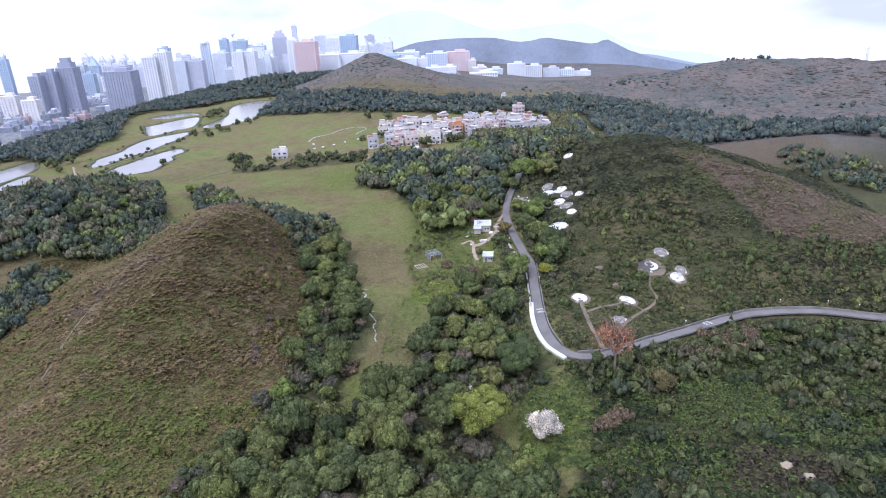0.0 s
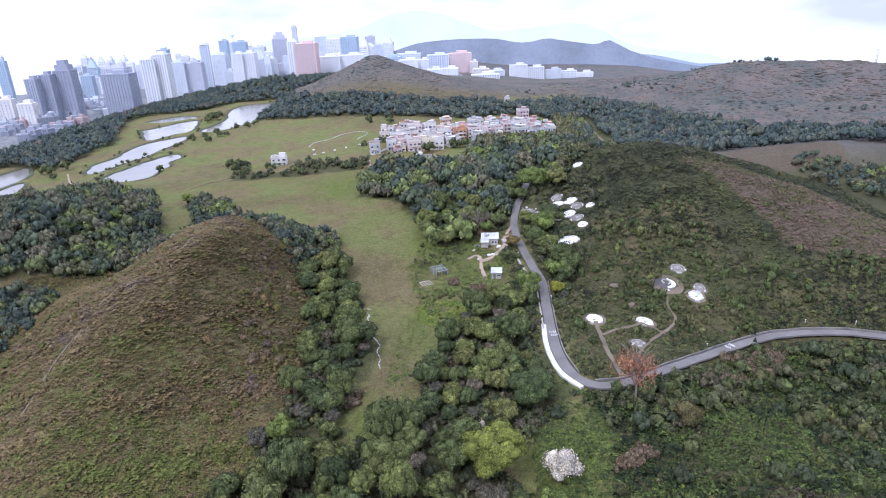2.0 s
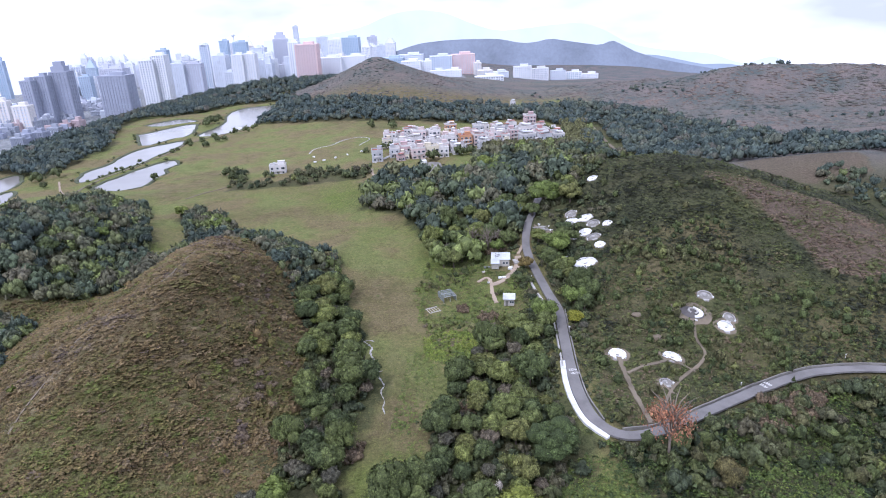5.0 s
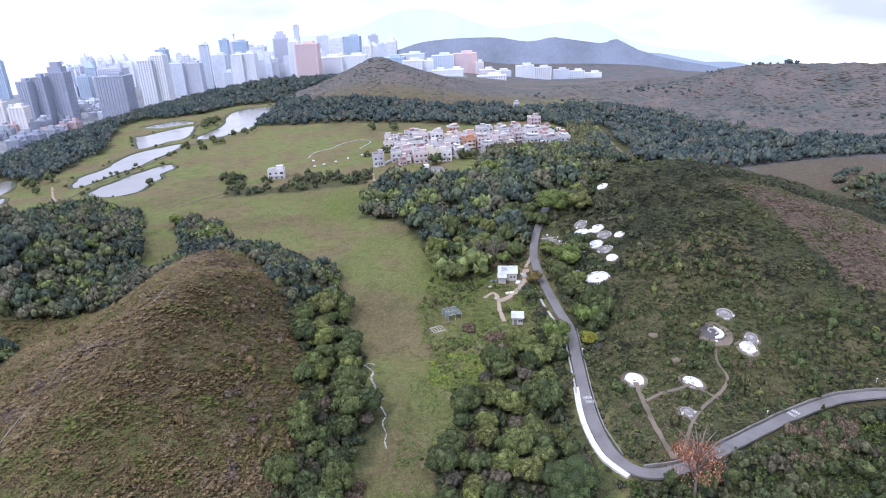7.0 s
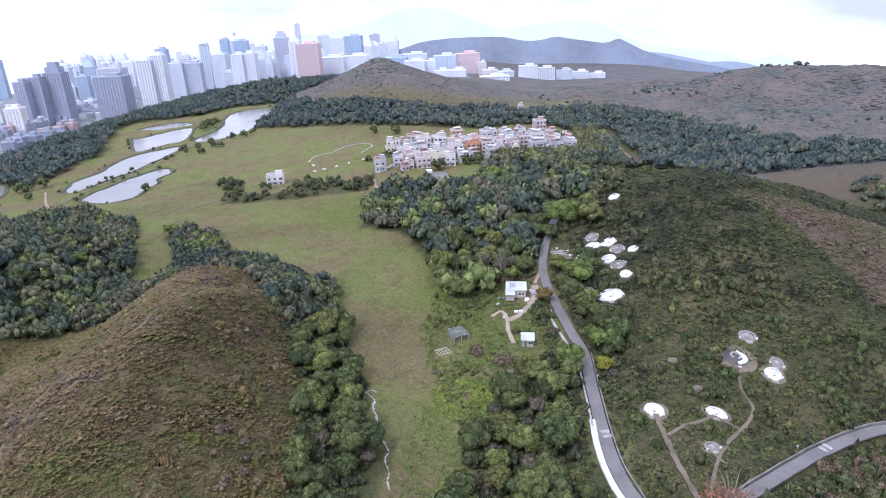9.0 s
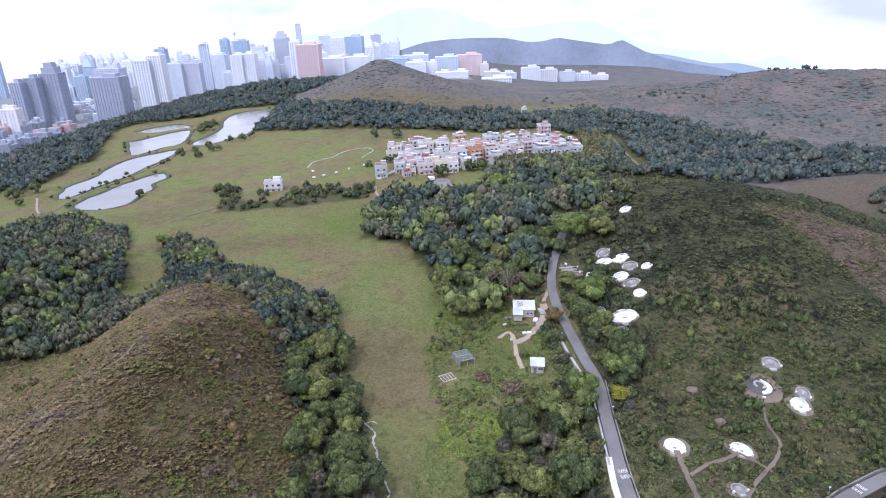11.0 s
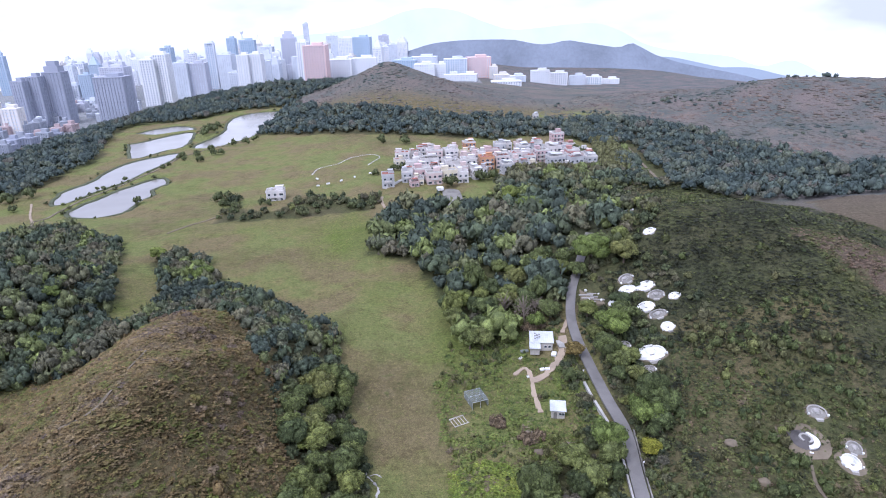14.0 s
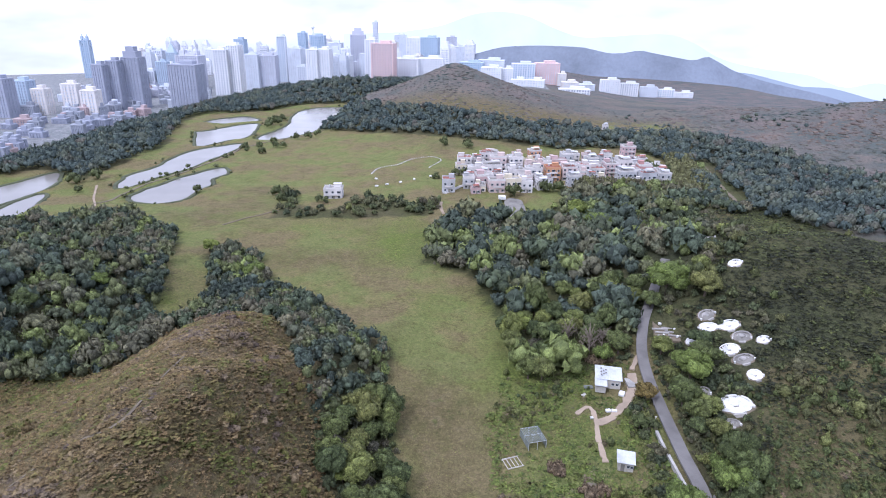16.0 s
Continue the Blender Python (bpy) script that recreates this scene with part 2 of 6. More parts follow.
# x, y, height, half width along, half width across, turn of the long axis, peakedness
NEAR_HILLS = [
    (-77, 197, 26.3, 36.1, 21.1, 96, 2.25),
    (-95, 148, 10.3, 48.5, 17.9, 108, 2.15),
    (-90, 251, 18.1, 30.1, 23.2, 78, 2.2),
    (-61, 241, 6.5, 42, 6, 73, 2.0),
    (-175, 274, 22.3, 49, 25, 82, 2.3),
    (-119, 193, 10.4, 25.6, 28, 0, 2.0),
    (108, 318, 30, 62, 50, -20, 2.3),
    (80, 245, 6, 40, 26, 30, 2.0),
]
FAR_HILLS = [
    (235, 388, 10, 75, 27, 0, 2.0),
    (340, 430, 10, 70, 50, 0, 2.0),
    (465, 700, 36, 190, 70, -35, 2.0),
    (-72, 860, 53, 76, 90, 0, 1.3),
    (330, 2100, 24, 380, 160, 0, 2.0),
    (-250, 1020, 13, 130, 46, 0, 2.0),
]


def waves(x, y, k, seed):
    """Cheap uneven ups and downs between about -1 and 1."""
    r = np.random.RandomState(seed)
    z = 0 * x
    for i in range(7):
        a, f = r.uniform(0, 6.28), k * 1.45 ** i
        z = z + np.sin((x * math.cos(a) + y * math.sin(a)) * f + r.uniform(0, 6.28)) * 0.75 ** i * 0.4
    return z


def land(x, y):
    x, y = np.asarray(x, float), np.asarray(y, float)
    z = 7.0 + 0 * x
    z = z - 4.5 * smooth((y - 380) / 120) * smooth((-x - 70) / 110)
    z = z - 17 * np.exp(-((x - 125) / 58) ** 2 - ((y - 160) / 48) ** 2)
    z = z - 11 * np.exp(-((x - 30) / 30) ** 2 - ((y - 112) / 26) ** 2)
    z = z - 14 * smooth((-x - 250) / 200) * smooth((y - 200) / 150)
    d = np.hypot(x, y)
    z = z - 118 * np.clip((d - 950) / 2100, 0, None) ** 1.7 * (1 + 0.9 * np.clip((x - 200) / 2000, 0, 1))
    z = z - 70 * smooth((x - 560) / 700) * smooth((y - 600) / 700)
    z = z - 26 * smooth((x - 20) / 250) * smooth((y - 950) / 150)
    z = z + 5.5 * waves(x, y, 0.022, 61) * smooth((x - 170) / 90) * smooth((y - 430) / 90) * smooth((1000 - y) / 120)
    for hx, hy, h, sa, sb, turn, peak in NEAR_HILLS + FAR_HILLS:
        c, s = math.cos(radians(turn)), math.sin(radians(turn))
        u, v = ((x - hx) * c + (y - hy) * s) / sa, (-(x - hx) * s + (y - hy) * c) / sb
        z = z + h * np.exp(-(np.hypot(u, v) ** peak) * 0.7)
    flat = smooth((-x - 176) / 20) * smooth((y - 405) / 40) * smooth((960 - y) / 60) * smooth((x + 420) / 60)
    return z * (1 - flat) + 3.4 * flat


def surface(x, y):
    x, y = np.asarray(x, float), np.asarray(y, float)
    return land(x, y) + waves(x, y, 0.08, 5) * 0.5 * (y < 900)

# ---- helpers of the place ----
def ground_z(x, y):
    return float(surface(x, y))


def part(name, bm, material, parent=None, label=""):
    me = bpy.data.meshes.new(name)
    bm.to_mesh(me)
    bm.free()
    me.materials.append(material)
    ob = new(name, me)
    if parent:
        ob.parent = parent
    if label:
        ob["label"] = label
    return ob


def mesh_part(name, verts, faces, material, parent=None, label="", tint=None, smooth_faces=0):
    me = bpy.data.meshes.new(name)
    me.from_pydata([tuple(v) for v in verts], [], faces)
    me.materials.append(material)
    if tint is not None:
        me.attributes.new("tint", "FLOAT", "POINT").data.foreach_set("value", np.asarray(tint, np.float32))
    if smooth_faces:
        flags = np.zeros(len(me.polygons), bool)
        flags[:smooth_faces] = True
        me.polygons.foreach_set("use_smooth", flags)
    me.update()
    ob = new(name, me)
    if parent:
        ob.parent = parent
    if label:
        ob["label"] = label
    return ob


def shared(name, data, parent, m):
    ob = new(name, data)
    ob.parent = parent
    ob.matrix_local = m
    return ob


def base(name, x, y, z, rz=0.0):
    e = new(name)
    e.matrix_world = pose(x, y, z, 0, 0, rz)
    e.empty_display_size = 0.5
    return e


def box(bm, x, y, z, sx, sy, sz, rz=0.0, bevel=0.0):
    """A box on its base at (x, y, z)."""
    r = bmesh.ops.create_cube(bm, size=1.0, matrix=pose(x, y, z + sz / 2, 0, 0, rz) @ Matrix.Diagonal((sx, sy, sz, 1)))
    if bevel:
        edges = list({e for v in r["verts"] for e in v.link_edges})
        bmesh.ops.bevel(bm, geom=edges, offset=bevel, segments=1, affect="EDGES")


def spline(points, step):
    """Points of a smooth line through the given ones."""
    p = [Vector(q) for q in points]
    out = []
    for i in range(len(p) - 1):
        a, b, c, d = p[max(i - 1, 0)], p[i], p[i + 1], p[min(i + 2, len(p) - 1)]
        k = max(2, int((c - b).length / step))
        for j in range(k):
            t = j / k
            out.append(0.5 * ((2 * b) + (c - a) * t + (2 * a - 5 * b + 4 * c - d) * t * t + (3 * b - a - 3 * c + d) * t ** 3))
    out.append(p[-1])
    return out


def strip(points, width, lift, thick, step=2.0, offset=0.0, ragged=0.0, seed=1):
    """A ribbon laid over the land, with a thickness; its verts and faces."""
    rnd = random.Random(seed)
    line = spline([(x, y, 0) for x, y in points], step)
    verts, faces = [], []
    for i, q in enumerate(line):
        t = (line[min(i + 1, len(line) - 1)] - line[max(i - 1, 0)]).normalized()
        s = Vector((t.y, -t.x, 0))
        w = width * (1 + rnd.uniform(-ragged, ragged)) / 2
        mid = q + s * (offset + rnd.uniform(-ragged, ragged) * width * 0.3)
        zc = max(ground_z(mid.x + k * s.x * w, mid.y + k * s.y * w) for k in (-1, 0, 1)) if not ragged else None
        for k in (-1, 1):
            e = mid + s * (k * w)
            z = (zc if zc is not None else ground_z(e.x, e.y)) + lift
            verts += [(e.x, e.y, z), (e.x, e.y, z - thick)]
    for i in range(len(line) - 1):
        a, b = 4 * i, 4 * i + 4
        faces += [(a, a + 2, b + 2, b), (a, b, b + 1, a + 1), (a + 2, a + 3, b + 3, b + 2)]
    n = len(verts)
    faces += [(0, 1, 3, 2), (n - 4, n - 2, n - 1, n - 3)]
    return verts, faces


def inside(poly, x, y):
    hit = np.zeros(np.shape(x), bool)
    n = len(poly)
    for i in range(n):
        (x0, y0), (x1, y1) = poly[i], poly[(i + 1) % n]
        if y0 != y1:
            hit ^= ((y0 > y) != (y1 > y)) & (x < (x1 - x0) * (y - y0) / (y1 - y0) + x0)
    return hit


# ---- where the woods, fields and tracks lie ----
LEFT_WOOD = [(-300, 320), (-290, 365), (-244, 385), (-215, 405), (-174, 380), (-141, 310), (-133, 288), (-119, 280), (-116, 264), (-122, 250), (-134, 244), (-146, 240), (-162, 230), (-200, 205), (-270, 215)]
BELT_NORTH = [(-144, 354), (-126, 357), (-109, 332), (-85, 311), (-68, 297), (-55, 275), (-45, 273), (-42, 250), (-44, 238), (-50, 226), (-57, 226), (-63, 240), (-72, 259), (-83, 268), (-96, 270), (-110, 274), (-122, 276), (-121, 293), (-128, 322)]
BELT_EAST = [(-50, 240), (-44, 252), (-37, 240), (-34, 222), (-29, 207), (-28, 190), (-24, 184), (-29, 158), (-27, 133), (-43, 143), (-42, 171), (-45, 200), (-54, 224)]
FRONT_WOOD = [(-62, 96), (-52, 118), (-43, 140), (-28, 131), (-21, 133), (-12, 138), (-4, 165), (0, 184), (9, 203), (19, 212), (34, 214), (29.5, 200), (26.5, 178), (28, 162), (28, 146), (18, 137), (11, 128), (20, 122), (24, 108), (26, 92)]
SLOPE = [(36, 155), (54, 158), (80, 174), (92, 181), (109, 188), (124, 190), (138, 188), (155, 181), (215, 165), (200, 90), (40, 84), (27, 108), (38, 125), (41, 141)]
CENTRAL_WOOD = [(-46, 352), (-44, 400), (-40, 425), (-10, 424), (14, 432), (25, 465), (50, 492), (104, 499), (110, 461), (60, 425), (72, 402), (78, 380), (68, 330), (57, 306), (40, 302), (33, 296), (31, 284), (27, 275), (16, 271), (4, 262), (-6, 268), (-8, 300), (-16, 330), (-26, 346)]
ROAD_WOOD = [(39, 268), (54, 277), (60, 264), (57, 247), (51, 236), (47, 220), (42, 205), (38, 208), (39, 230), (38, 250)]
LANE_WEST = [(26, 262), (32, 263), (33, 246), (31, 240), (29.5, 226), (33.5, 216), (26, 214), (25, 226), (27, 240)]
NORTH_WOOD = [(-190, 690), (-178, 672), (-140, 660), (-70, 640), (-7, 628), (40, 612), (80, 630), (104, 610), (128, 560), (112, 505), (122, 470), (150, 440), (172, 405), (184, 398), (215, 405), (262, 398), (300, 370), (420, 380), (420, 425), (300, 440), (290, 470), (262, 505), (248, 560), (235, 610), (215, 655), (190, 690), (150, 700), (88, 705), (36, 704), (-41, 712), (-92, 730), (-150, 770), (-200, 815), (-195, 760)]
EAST_WOOD = [(212, 326), (205, 350), (215, 372), (235, 372), (262, 335), (340, 290), (330, 250), (255, 262), (222, 300)]
BORDER_WOOD = [(-395, 430), (-410, 546), (-423, 631), (-440, 760), (-425, 870), (-398, 1000), (-400, 1130), (-300, 1140), (-215, 1078), (-120, 1070), (-110, 1040), (-165, 935), (-215, 900), (-262, 880), (-290, 810), (-350, 772), (-350, 725), (-325, 661), (-300, 592), (-296, 515), (-292, 478), (-308, 488), (-338, 503), (-352, 482), (-362, 450)]
HEDGE = [(-146, 462), (-138, 462), (-126, 428), (-104, 432), (-96, 448), (-92, 466), (-80, 452), (-62, 446), (-48, 452), (-46, 428), (-87, 418), (-112, 412), (-134, 410), (-141, 430)]
POCKET_WOOD = [(-156, 222), (-139, 216), (-126, 190), (-129, 176), (-150, 160), (-170, 180)]
GREEN_SLOPE = [(74, 150), (98, 152), (90, 132), (84, 121), (64, 124), (60, 132)]
BARE_SLOPE = [(70, 119), (92, 114), (84, 100), (62, 103)]
BURNT_FAR = [(176, 366), (184, 396), (228, 398), (258, 390), (246, 366), (206, 356)]
BURNT = [(118, 300), (150, 298), (182, 300), (205, 262), (200, 246), (178, 230), (156, 234), (143, 240), (140, 250), (134, 268)]
MAIN_ROAD = [(52, 330), (42, 305), (37, 291), (34, 274), (34.5, 253), (35.5, 235), (37, 220), (35.5, 203), (34, 187), (33.6, 174), (35.5, 163), (42, 158), (52, 160.5), (62, 166), (80, 178), (92, 185), (109, 192), (124, 194), (138, 192), (155, 185), (180, 170)]
PONDS = [
    [(-306, 668), (-297, 679), (-288, 702), (-269, 726), (-254, 677), (-250, 646), (-259, 634), (-266, 614), (-274, 604)],
    [(-269, 489), (-271, 502), (-266, 524), (-269, 555), (-268, 583), (-261, 598), (-252, 610), (-242, 620), (-237, 598), (-238, 576), (-240, 555), (-242, 527), (-246, 510), (-250, 495), (-252, 477), (-255, 466), (-262, 470)],
    [(-240, 450), (-239, 465), (-236, 481), (-233, 499), (-228, 512), (-224, 524), (-217, 530), (-208, 514), (-212, 499), (-205, 484), (-207, 474), (-207, 460), (-207, 446), (-217, 437), (-228, 438), (-237, 444)],
    [(-210, 866), (-237, 858), (-252, 830), (-250, 787), (-236, 734), (-234, 692), (-238, 656), (-231, 640), (-216, 650), (-200, 686), (-198, 720), (-202, 793)],
    [(-335, 445), (-330, 477), (-324, 498), (-307, 471), (-303, 444), (-309, 414)],
    [(-295, 398), (-299, 432), (-295, 446), (-282, 417), (-270, 375)],
    [(-326, 727), (-317, 749), (-298, 768), (-275, 748), (-287, 734), (-303, 719)],
]
VILLAGE_POND = [(-9, 432), (-9, 464), (0, 466), (4, 440), (8, 428), (0, 424)]


def centroid(poly):
    return (sum(p[0] for p in poly) / len(poly), sum(p[1] for p in poly) / len(poly))


POND_LEVEL = [min(2.7, ground_z(*centroid(p)) - 0.7) for p in PONDS]


def shore(poly, out, step, seed):
    """The rounded outline of a pond, pushed outwards by some metres, with small bays."""
    rnd = random.Random(seed)
    line = spline([(x, y, 0) for x, y in poly + poly[:1]], step)[:-1]
    n = len(line)
    turn = 1 if sum(line[i].x * line[(i + 1) % n].y - line[(i + 1) % n].x * line[i].y for i in range(n)) > 0 else -1
    pts = []
    for i, q in enumerate(line):
        t = (line[(i + 1) % n] - line[i - 1]).normalized() * turn
        pts.append((q.x + t.y * out + rnd.uniform(-0.7, 0.7), q.y - t.x * out + rnd.uniform(-0.7, 0.7)))
    return pts


# ---- ground ----
def axis_steps(lo, hi, step, reach_lo, reach_hi, growth):
    mid = list(np.arange(lo, hi + 0.1, step))
    out, s = [hi], step
    while out[-1] < reach_hi:
        s *= growth
        out.append(out[-1] + s)
    inn, s = [lo], step
    while inn[-1] > reach_lo:
        s *= growth
        inn.append(inn[-1] - s)
    return np.array(inn[:0:-1] + mid + out[1:])


def near_line(points, x, y):
    d = np.full(np.shape(x), 1e9)
    for (x0, y0), (x1, y1) in zip(points[:-1], points[1:]):
        dx, dy = x1 - x0, y1 - y0
        t = np.clip(((x - x0) * dx + (y - y0) * dy) / (dx * dx + dy * dy), 0, 1)
        d = np.minimum(d, np.hypot(x - x0 - t * dx, y - y0 - t * dy))
    return d


def make_ground():
    xs = axis_steps(-330, 260, 3.0, -4400, 4400, 1.075)
    ys = axis_steps(70, 830, 3.0, -600, 4700, 1.035)
    gx, gy = np.meshgrid(xs, ys)
    gz = surface(gx, gy)
    rd = near_line(MAIN_ROAD, gx, gy)
    gz = gz - 0.5 * (1 - smooth((rd - 2.5) / 2.5))
    for poly, level in zip(PONDS + [VILLAGE_POND], POND_LEVEL + [ground_z(0, 440) - 0.5]):
        big = shore(poly, 3.0, 6.0, 3)
        gz = np.where(inside(big, gx, gy), level - 1.2, gz)
    nx, ny = len(xs), len(ys)
    idx = np.arange(nx * ny).reshape(ny, nx)
    quads = np.stack([idx[:-1, :-1], idx[:-1, 1:], idx[1:, 1:], idx[1:, :-1]], -1).reshape(-1, 4)
    me = bpy.data.meshes.new("ground")
    me.from_pydata(np.stack([gx, gy, gz], -1).reshape(-1, 3).tolist(), [], quads.tolist())
    me.polygons.foreach_set("use_smooth", np.ones(len(me.polygons), bool))
    wob_x, wob_y = gx + waves(gx, gy, 0.07, 11) * 6, gy + waves(gx, gy, 0.07, 12) * 6
    lift = gz - 7
    hilly = smooth((lift + waves(gx, gy, 0.06, 13) * 3 - 2.0) / 6) * (gy < 1500)
    side = (wob_x > 38) & (gy < 420)
    hilly = np.where(side, 0.55 + 0.3 * waves(gx, gy, 0.05, 14), hilly)
    hilly = np.maximum(hilly, 0.95 * np.exp(-((gx + 29) / 15) ** 2 - ((gy - 245) / 20) ** 2))
    hilly = np.where((wob_x < -47) & (gy < 235), np.maximum(hilly, 0.92 + 0.1 * waves(gx, gy, 0.1, 17)), hilly)
    low_slope = inside(SLOPE, wob_x, wob_y)
    wood = np.where(low_slope, 0.8 + 0.2 * waves(gx, gy, 0.1, 16), 0 * gx)
    wood = np.where(side & ~low_slope, np.clip(0.5 + 0.3 * waves(gx, gy, 0.1, 15), 0.0, 0.85), wood)
    for poly in (LEFT_WOOD, POCKET_WOOD, BELT_NORTH, BELT_EAST, FRONT_WOOD, CENTRAL_WOOD, ROAD_WOOD, NORTH_WOOD, EAST_WOOD, BORDER_WOOD, HEDGE):
        wood = np.maximum(wood, inside(poly, wob_x, wob_y) * 0.7 * ~((gx > -128) & (gx < -58) & (gy < 262)))
    burnt = inside(BURNT, wob_x, wob_y) * 0.9
    burnt = np.maximum(burnt, inside(BARE_SLOPE, wob_x, wob_y) * 0.3)
    burnt = np.maximum(burnt, inside(BURNT_FAR, wob_x, wob_y) * 0.8)
    burnt = np.maximum(burnt, smooth((waves(gx, gy, 0.02, 21) - 0.2) / 0.5) * (gx > 190) * (gy < 1000) * 0.25)
    fresh = np.exp(-((gx + 1) / 8) ** 2 - ((gy - 202) / 8) ** 2) + 1.2 * np.exp(-((gx + 62) / 14) ** 2 - ((gy - 376) / 24) ** 2)
    fresh = fresh + 1.3 * np.exp(-((gx - 29) / 12) ** 2 - ((gy - 134) / 10) ** 2) + 0.5 * np.exp(-((gx + 22) / 5) ** 2 - ((gy - 138) / 12) ** 2)
    fresh = fresh + 0.5 * np.exp(-((gx + 135) / 14) ** 2 - ((gy - 305) / 25) ** 2) + 0.35 * (waves(gx, gy, 0.05, 31) > 0.4) * (gy < 480) * (gx < 40)
    fresh = fresh + 0.8 * np.exp(-((gx + 5) / 10) ** 2 - ((gy - 262) / 26) ** 2)
    fresh = fresh + 0.7 * np.exp(-((gx - 18) / 16) ** 2 - ((gy - 245) / 22) ** 2) * (0.6 + 0.6 * waves(gx, gy, 0.2, 33))
    fresh = fresh + 0.7 * np.exp(-((gx + 13) / 7) ** 2 - ((gy - 300) / 34) ** 2) * (0.7 + 0.5 * waves(gx, gy, 0.15, 37))
    fresh = np.maximum(fresh * (1 - 0.5 * low_slope), inside(GREEN_SLOPE, wob_x, wob_y) * (0.6 + 0.3 * waves(gx, gy, 0.2, 34)))
    hilly = np.maximum(hilly, 0.75 * inside([(-205, 445), (-162, 486), (-130, 418), (-165, 388), (-192, 402)], wob_x, wob_y) * smooth(waves(gx, gy, 0.06, 36) + 0.6))
    worn = np.exp(-((gx + 17 + waves(gx, gy, 0.09, 43) * 5) / 7) ** 2 - ((gy - 172) / 26) ** 2) + 0.8 * np.exp(-((gx + 96) / 40) ** 2 - ((gy - 352) / 14) ** 2)
    hilly = np.maximum(hilly, 0.85 * np.clip(worn * (0.9 + 0.5 * waves(gx, gy, 0.16, 44)), 0, 1))
    upper = side & ((gy > 262) | (gx > 112) & (gy > 232)) & ~low_slope
    hilly = np.where(upper, 0.35 + 0.25 * waves(gx, gy, 0.05, 14), hilly)
    wood = np.where(upper, np.clip(0.85 + 0.2 * waves(gx, gy, 0.1, 15), 0.0, 1.0), wood) * (1 - 0.9 * np.clip(burnt, 0, 1))
    fresh = np.clip(fresh * (0.8 + 0.4 * waves(gx, gy, 0.3, 32)), 0, 1)
    bare = np.clip(np.exp(-(near_line([(-104, 134), (-104, 157), (-102.5, 165), (-101, 177), (-93, 185.5), (-88, 189.5), (-81, 192), (-80.5, 199)], gx, gy) / 2.6) ** 2) * (0.35 + waves(gx, gy, 0.5, 41)), 0, 0.6)
    bare = np.maximum(bare, 0.8 * np.exp(-((gx - 12) / 4) ** 2 - ((gy - 222) / 6) ** 2) * (waves(gx, gy, 0.6, 42) > -0.1))
    far = smooth((gy - 950) / 250) * (gx > -150)
    far = np.maximum(far, 0.85 * smooth((gy - 735) / 70) * (gx > -190))
    far = np.maximum(far, 0.92 * smooth((gx - 140) / 60) * smooth((gy - 340) / 60))
    far = far * (1 - 0.85 * inside(BURNT_FAR, wob_x, wob_y))
    town = smooth((-gx - 425) / 30) * smooth((gy - 520) / 80)
    town = np.maximum(town, smooth((gy - 1080) / 60) * (gx < 60))
    for key, val in (("forest", far), ("town", town), ("dry", hilly), ("wood", wood), ("burnt", burnt), ("fresh", fresh), ("bare", bare)):
        me.attributes.new(key, "FLOAT", "POINT").data.foreach_set("value", val.astype(np.float32).ravel())
    me.materials.append(M_GROUND)
    return tagged(new("ground", me), kind="structure", category="ground", label="grassy valley floor and scrub hills reaching the horizon")


make_ground()

# ---- ponds and river, with their banks ----
for i, (poly, level) in enumerate(zip(PONDS + [VILLAGE_POND], POND_LEVEL + [ground_z(0, 440) - 0.2])):
    edge = shore(poly, 0.0, 5.0, i + 1)
    bm = bmesh.new()
    bm.faces.new([bm.verts.new((x, y, level)) for x, y in edge])
    bmesh.ops.triangulate(bm, faces=bm.faces[:])
    if i < len(PONDS):
        tagged(part("water", bm, M_WATER), kind="structure", category="pond", label="pale still water of a fish pond")
    else:
        tagged(part("pavement", bm, M_OLDCONC), kind="structure", category="yard", label="bare concrete yard at the village edge")
    outer = shore(poly, 2.6, 5.0, i + 1)
    k = len(edge)
    verts = [(x, y, level - 0.3) for x, y in edge] + [(x, y, level + 0.5) for x, y in shore(poly, 1.0, 5.0, i + 1)] + [(x, y, level + 0.55) for x, y in outer] + [(x, y, level - 1.5) for x, y in shore(poly, 5.0, 5.0, i + 1)]
    faces = [(r * k + j, r * k + (j + 1) % k, (r + 1) * k + (j + 1) % k, (r + 1) * k + j) for r in range(3) for j in range(k)]
    if i < len(PONDS):
        tagged(mesh_part("pond_bank", verts, faces, M_MUD), kind="structure", category="bank", label="muddy bank round a fish pond")

# ---- road and tracks ----
v, f = strip(MAIN_ROAD, 3.3, 0.12, 0.6)
road = tagged(mesh_part("road", v, f, M_ASPHALT), kind="structure", category="road", label="narrow grey asphalt lane between wooded slopes")
v, f = strip([(32.2, 190), (31.0, 180), (31.0, 171), (32.6, 162.5), (37, 157)], 1.5, 0.4, 1.1, 1.0)
tagged(mesh_part("kerb", v, f, M_WHITEWASH), kind="structure", category="kerb", label="whitewashed kerb wall on the outside of the bend")
v, f = strip(MAIN_ROAD[6:9], 0.5, 0.5, 1.0, 1.0, offset=2.3)
tagged(mesh_part("kerb", v, f, M_CONCRETE), kind="structure", category="kerb", label="pale concrete parapet beside the lane")
v, f = strip(MAIN_ROAD[11:], 0.35, 0.45, 1.0, 1.5, offset=-2.2)
tagged(mesh_part("kerb", v, f, M_OLDCONC), kind="structure", category="kerb", label="low stained concrete kerb on the hill side")
v, f = strip(MAIN_ROAD[6:11], 0.35, 0.4, 0.9, 1.5, offset=-2.2)
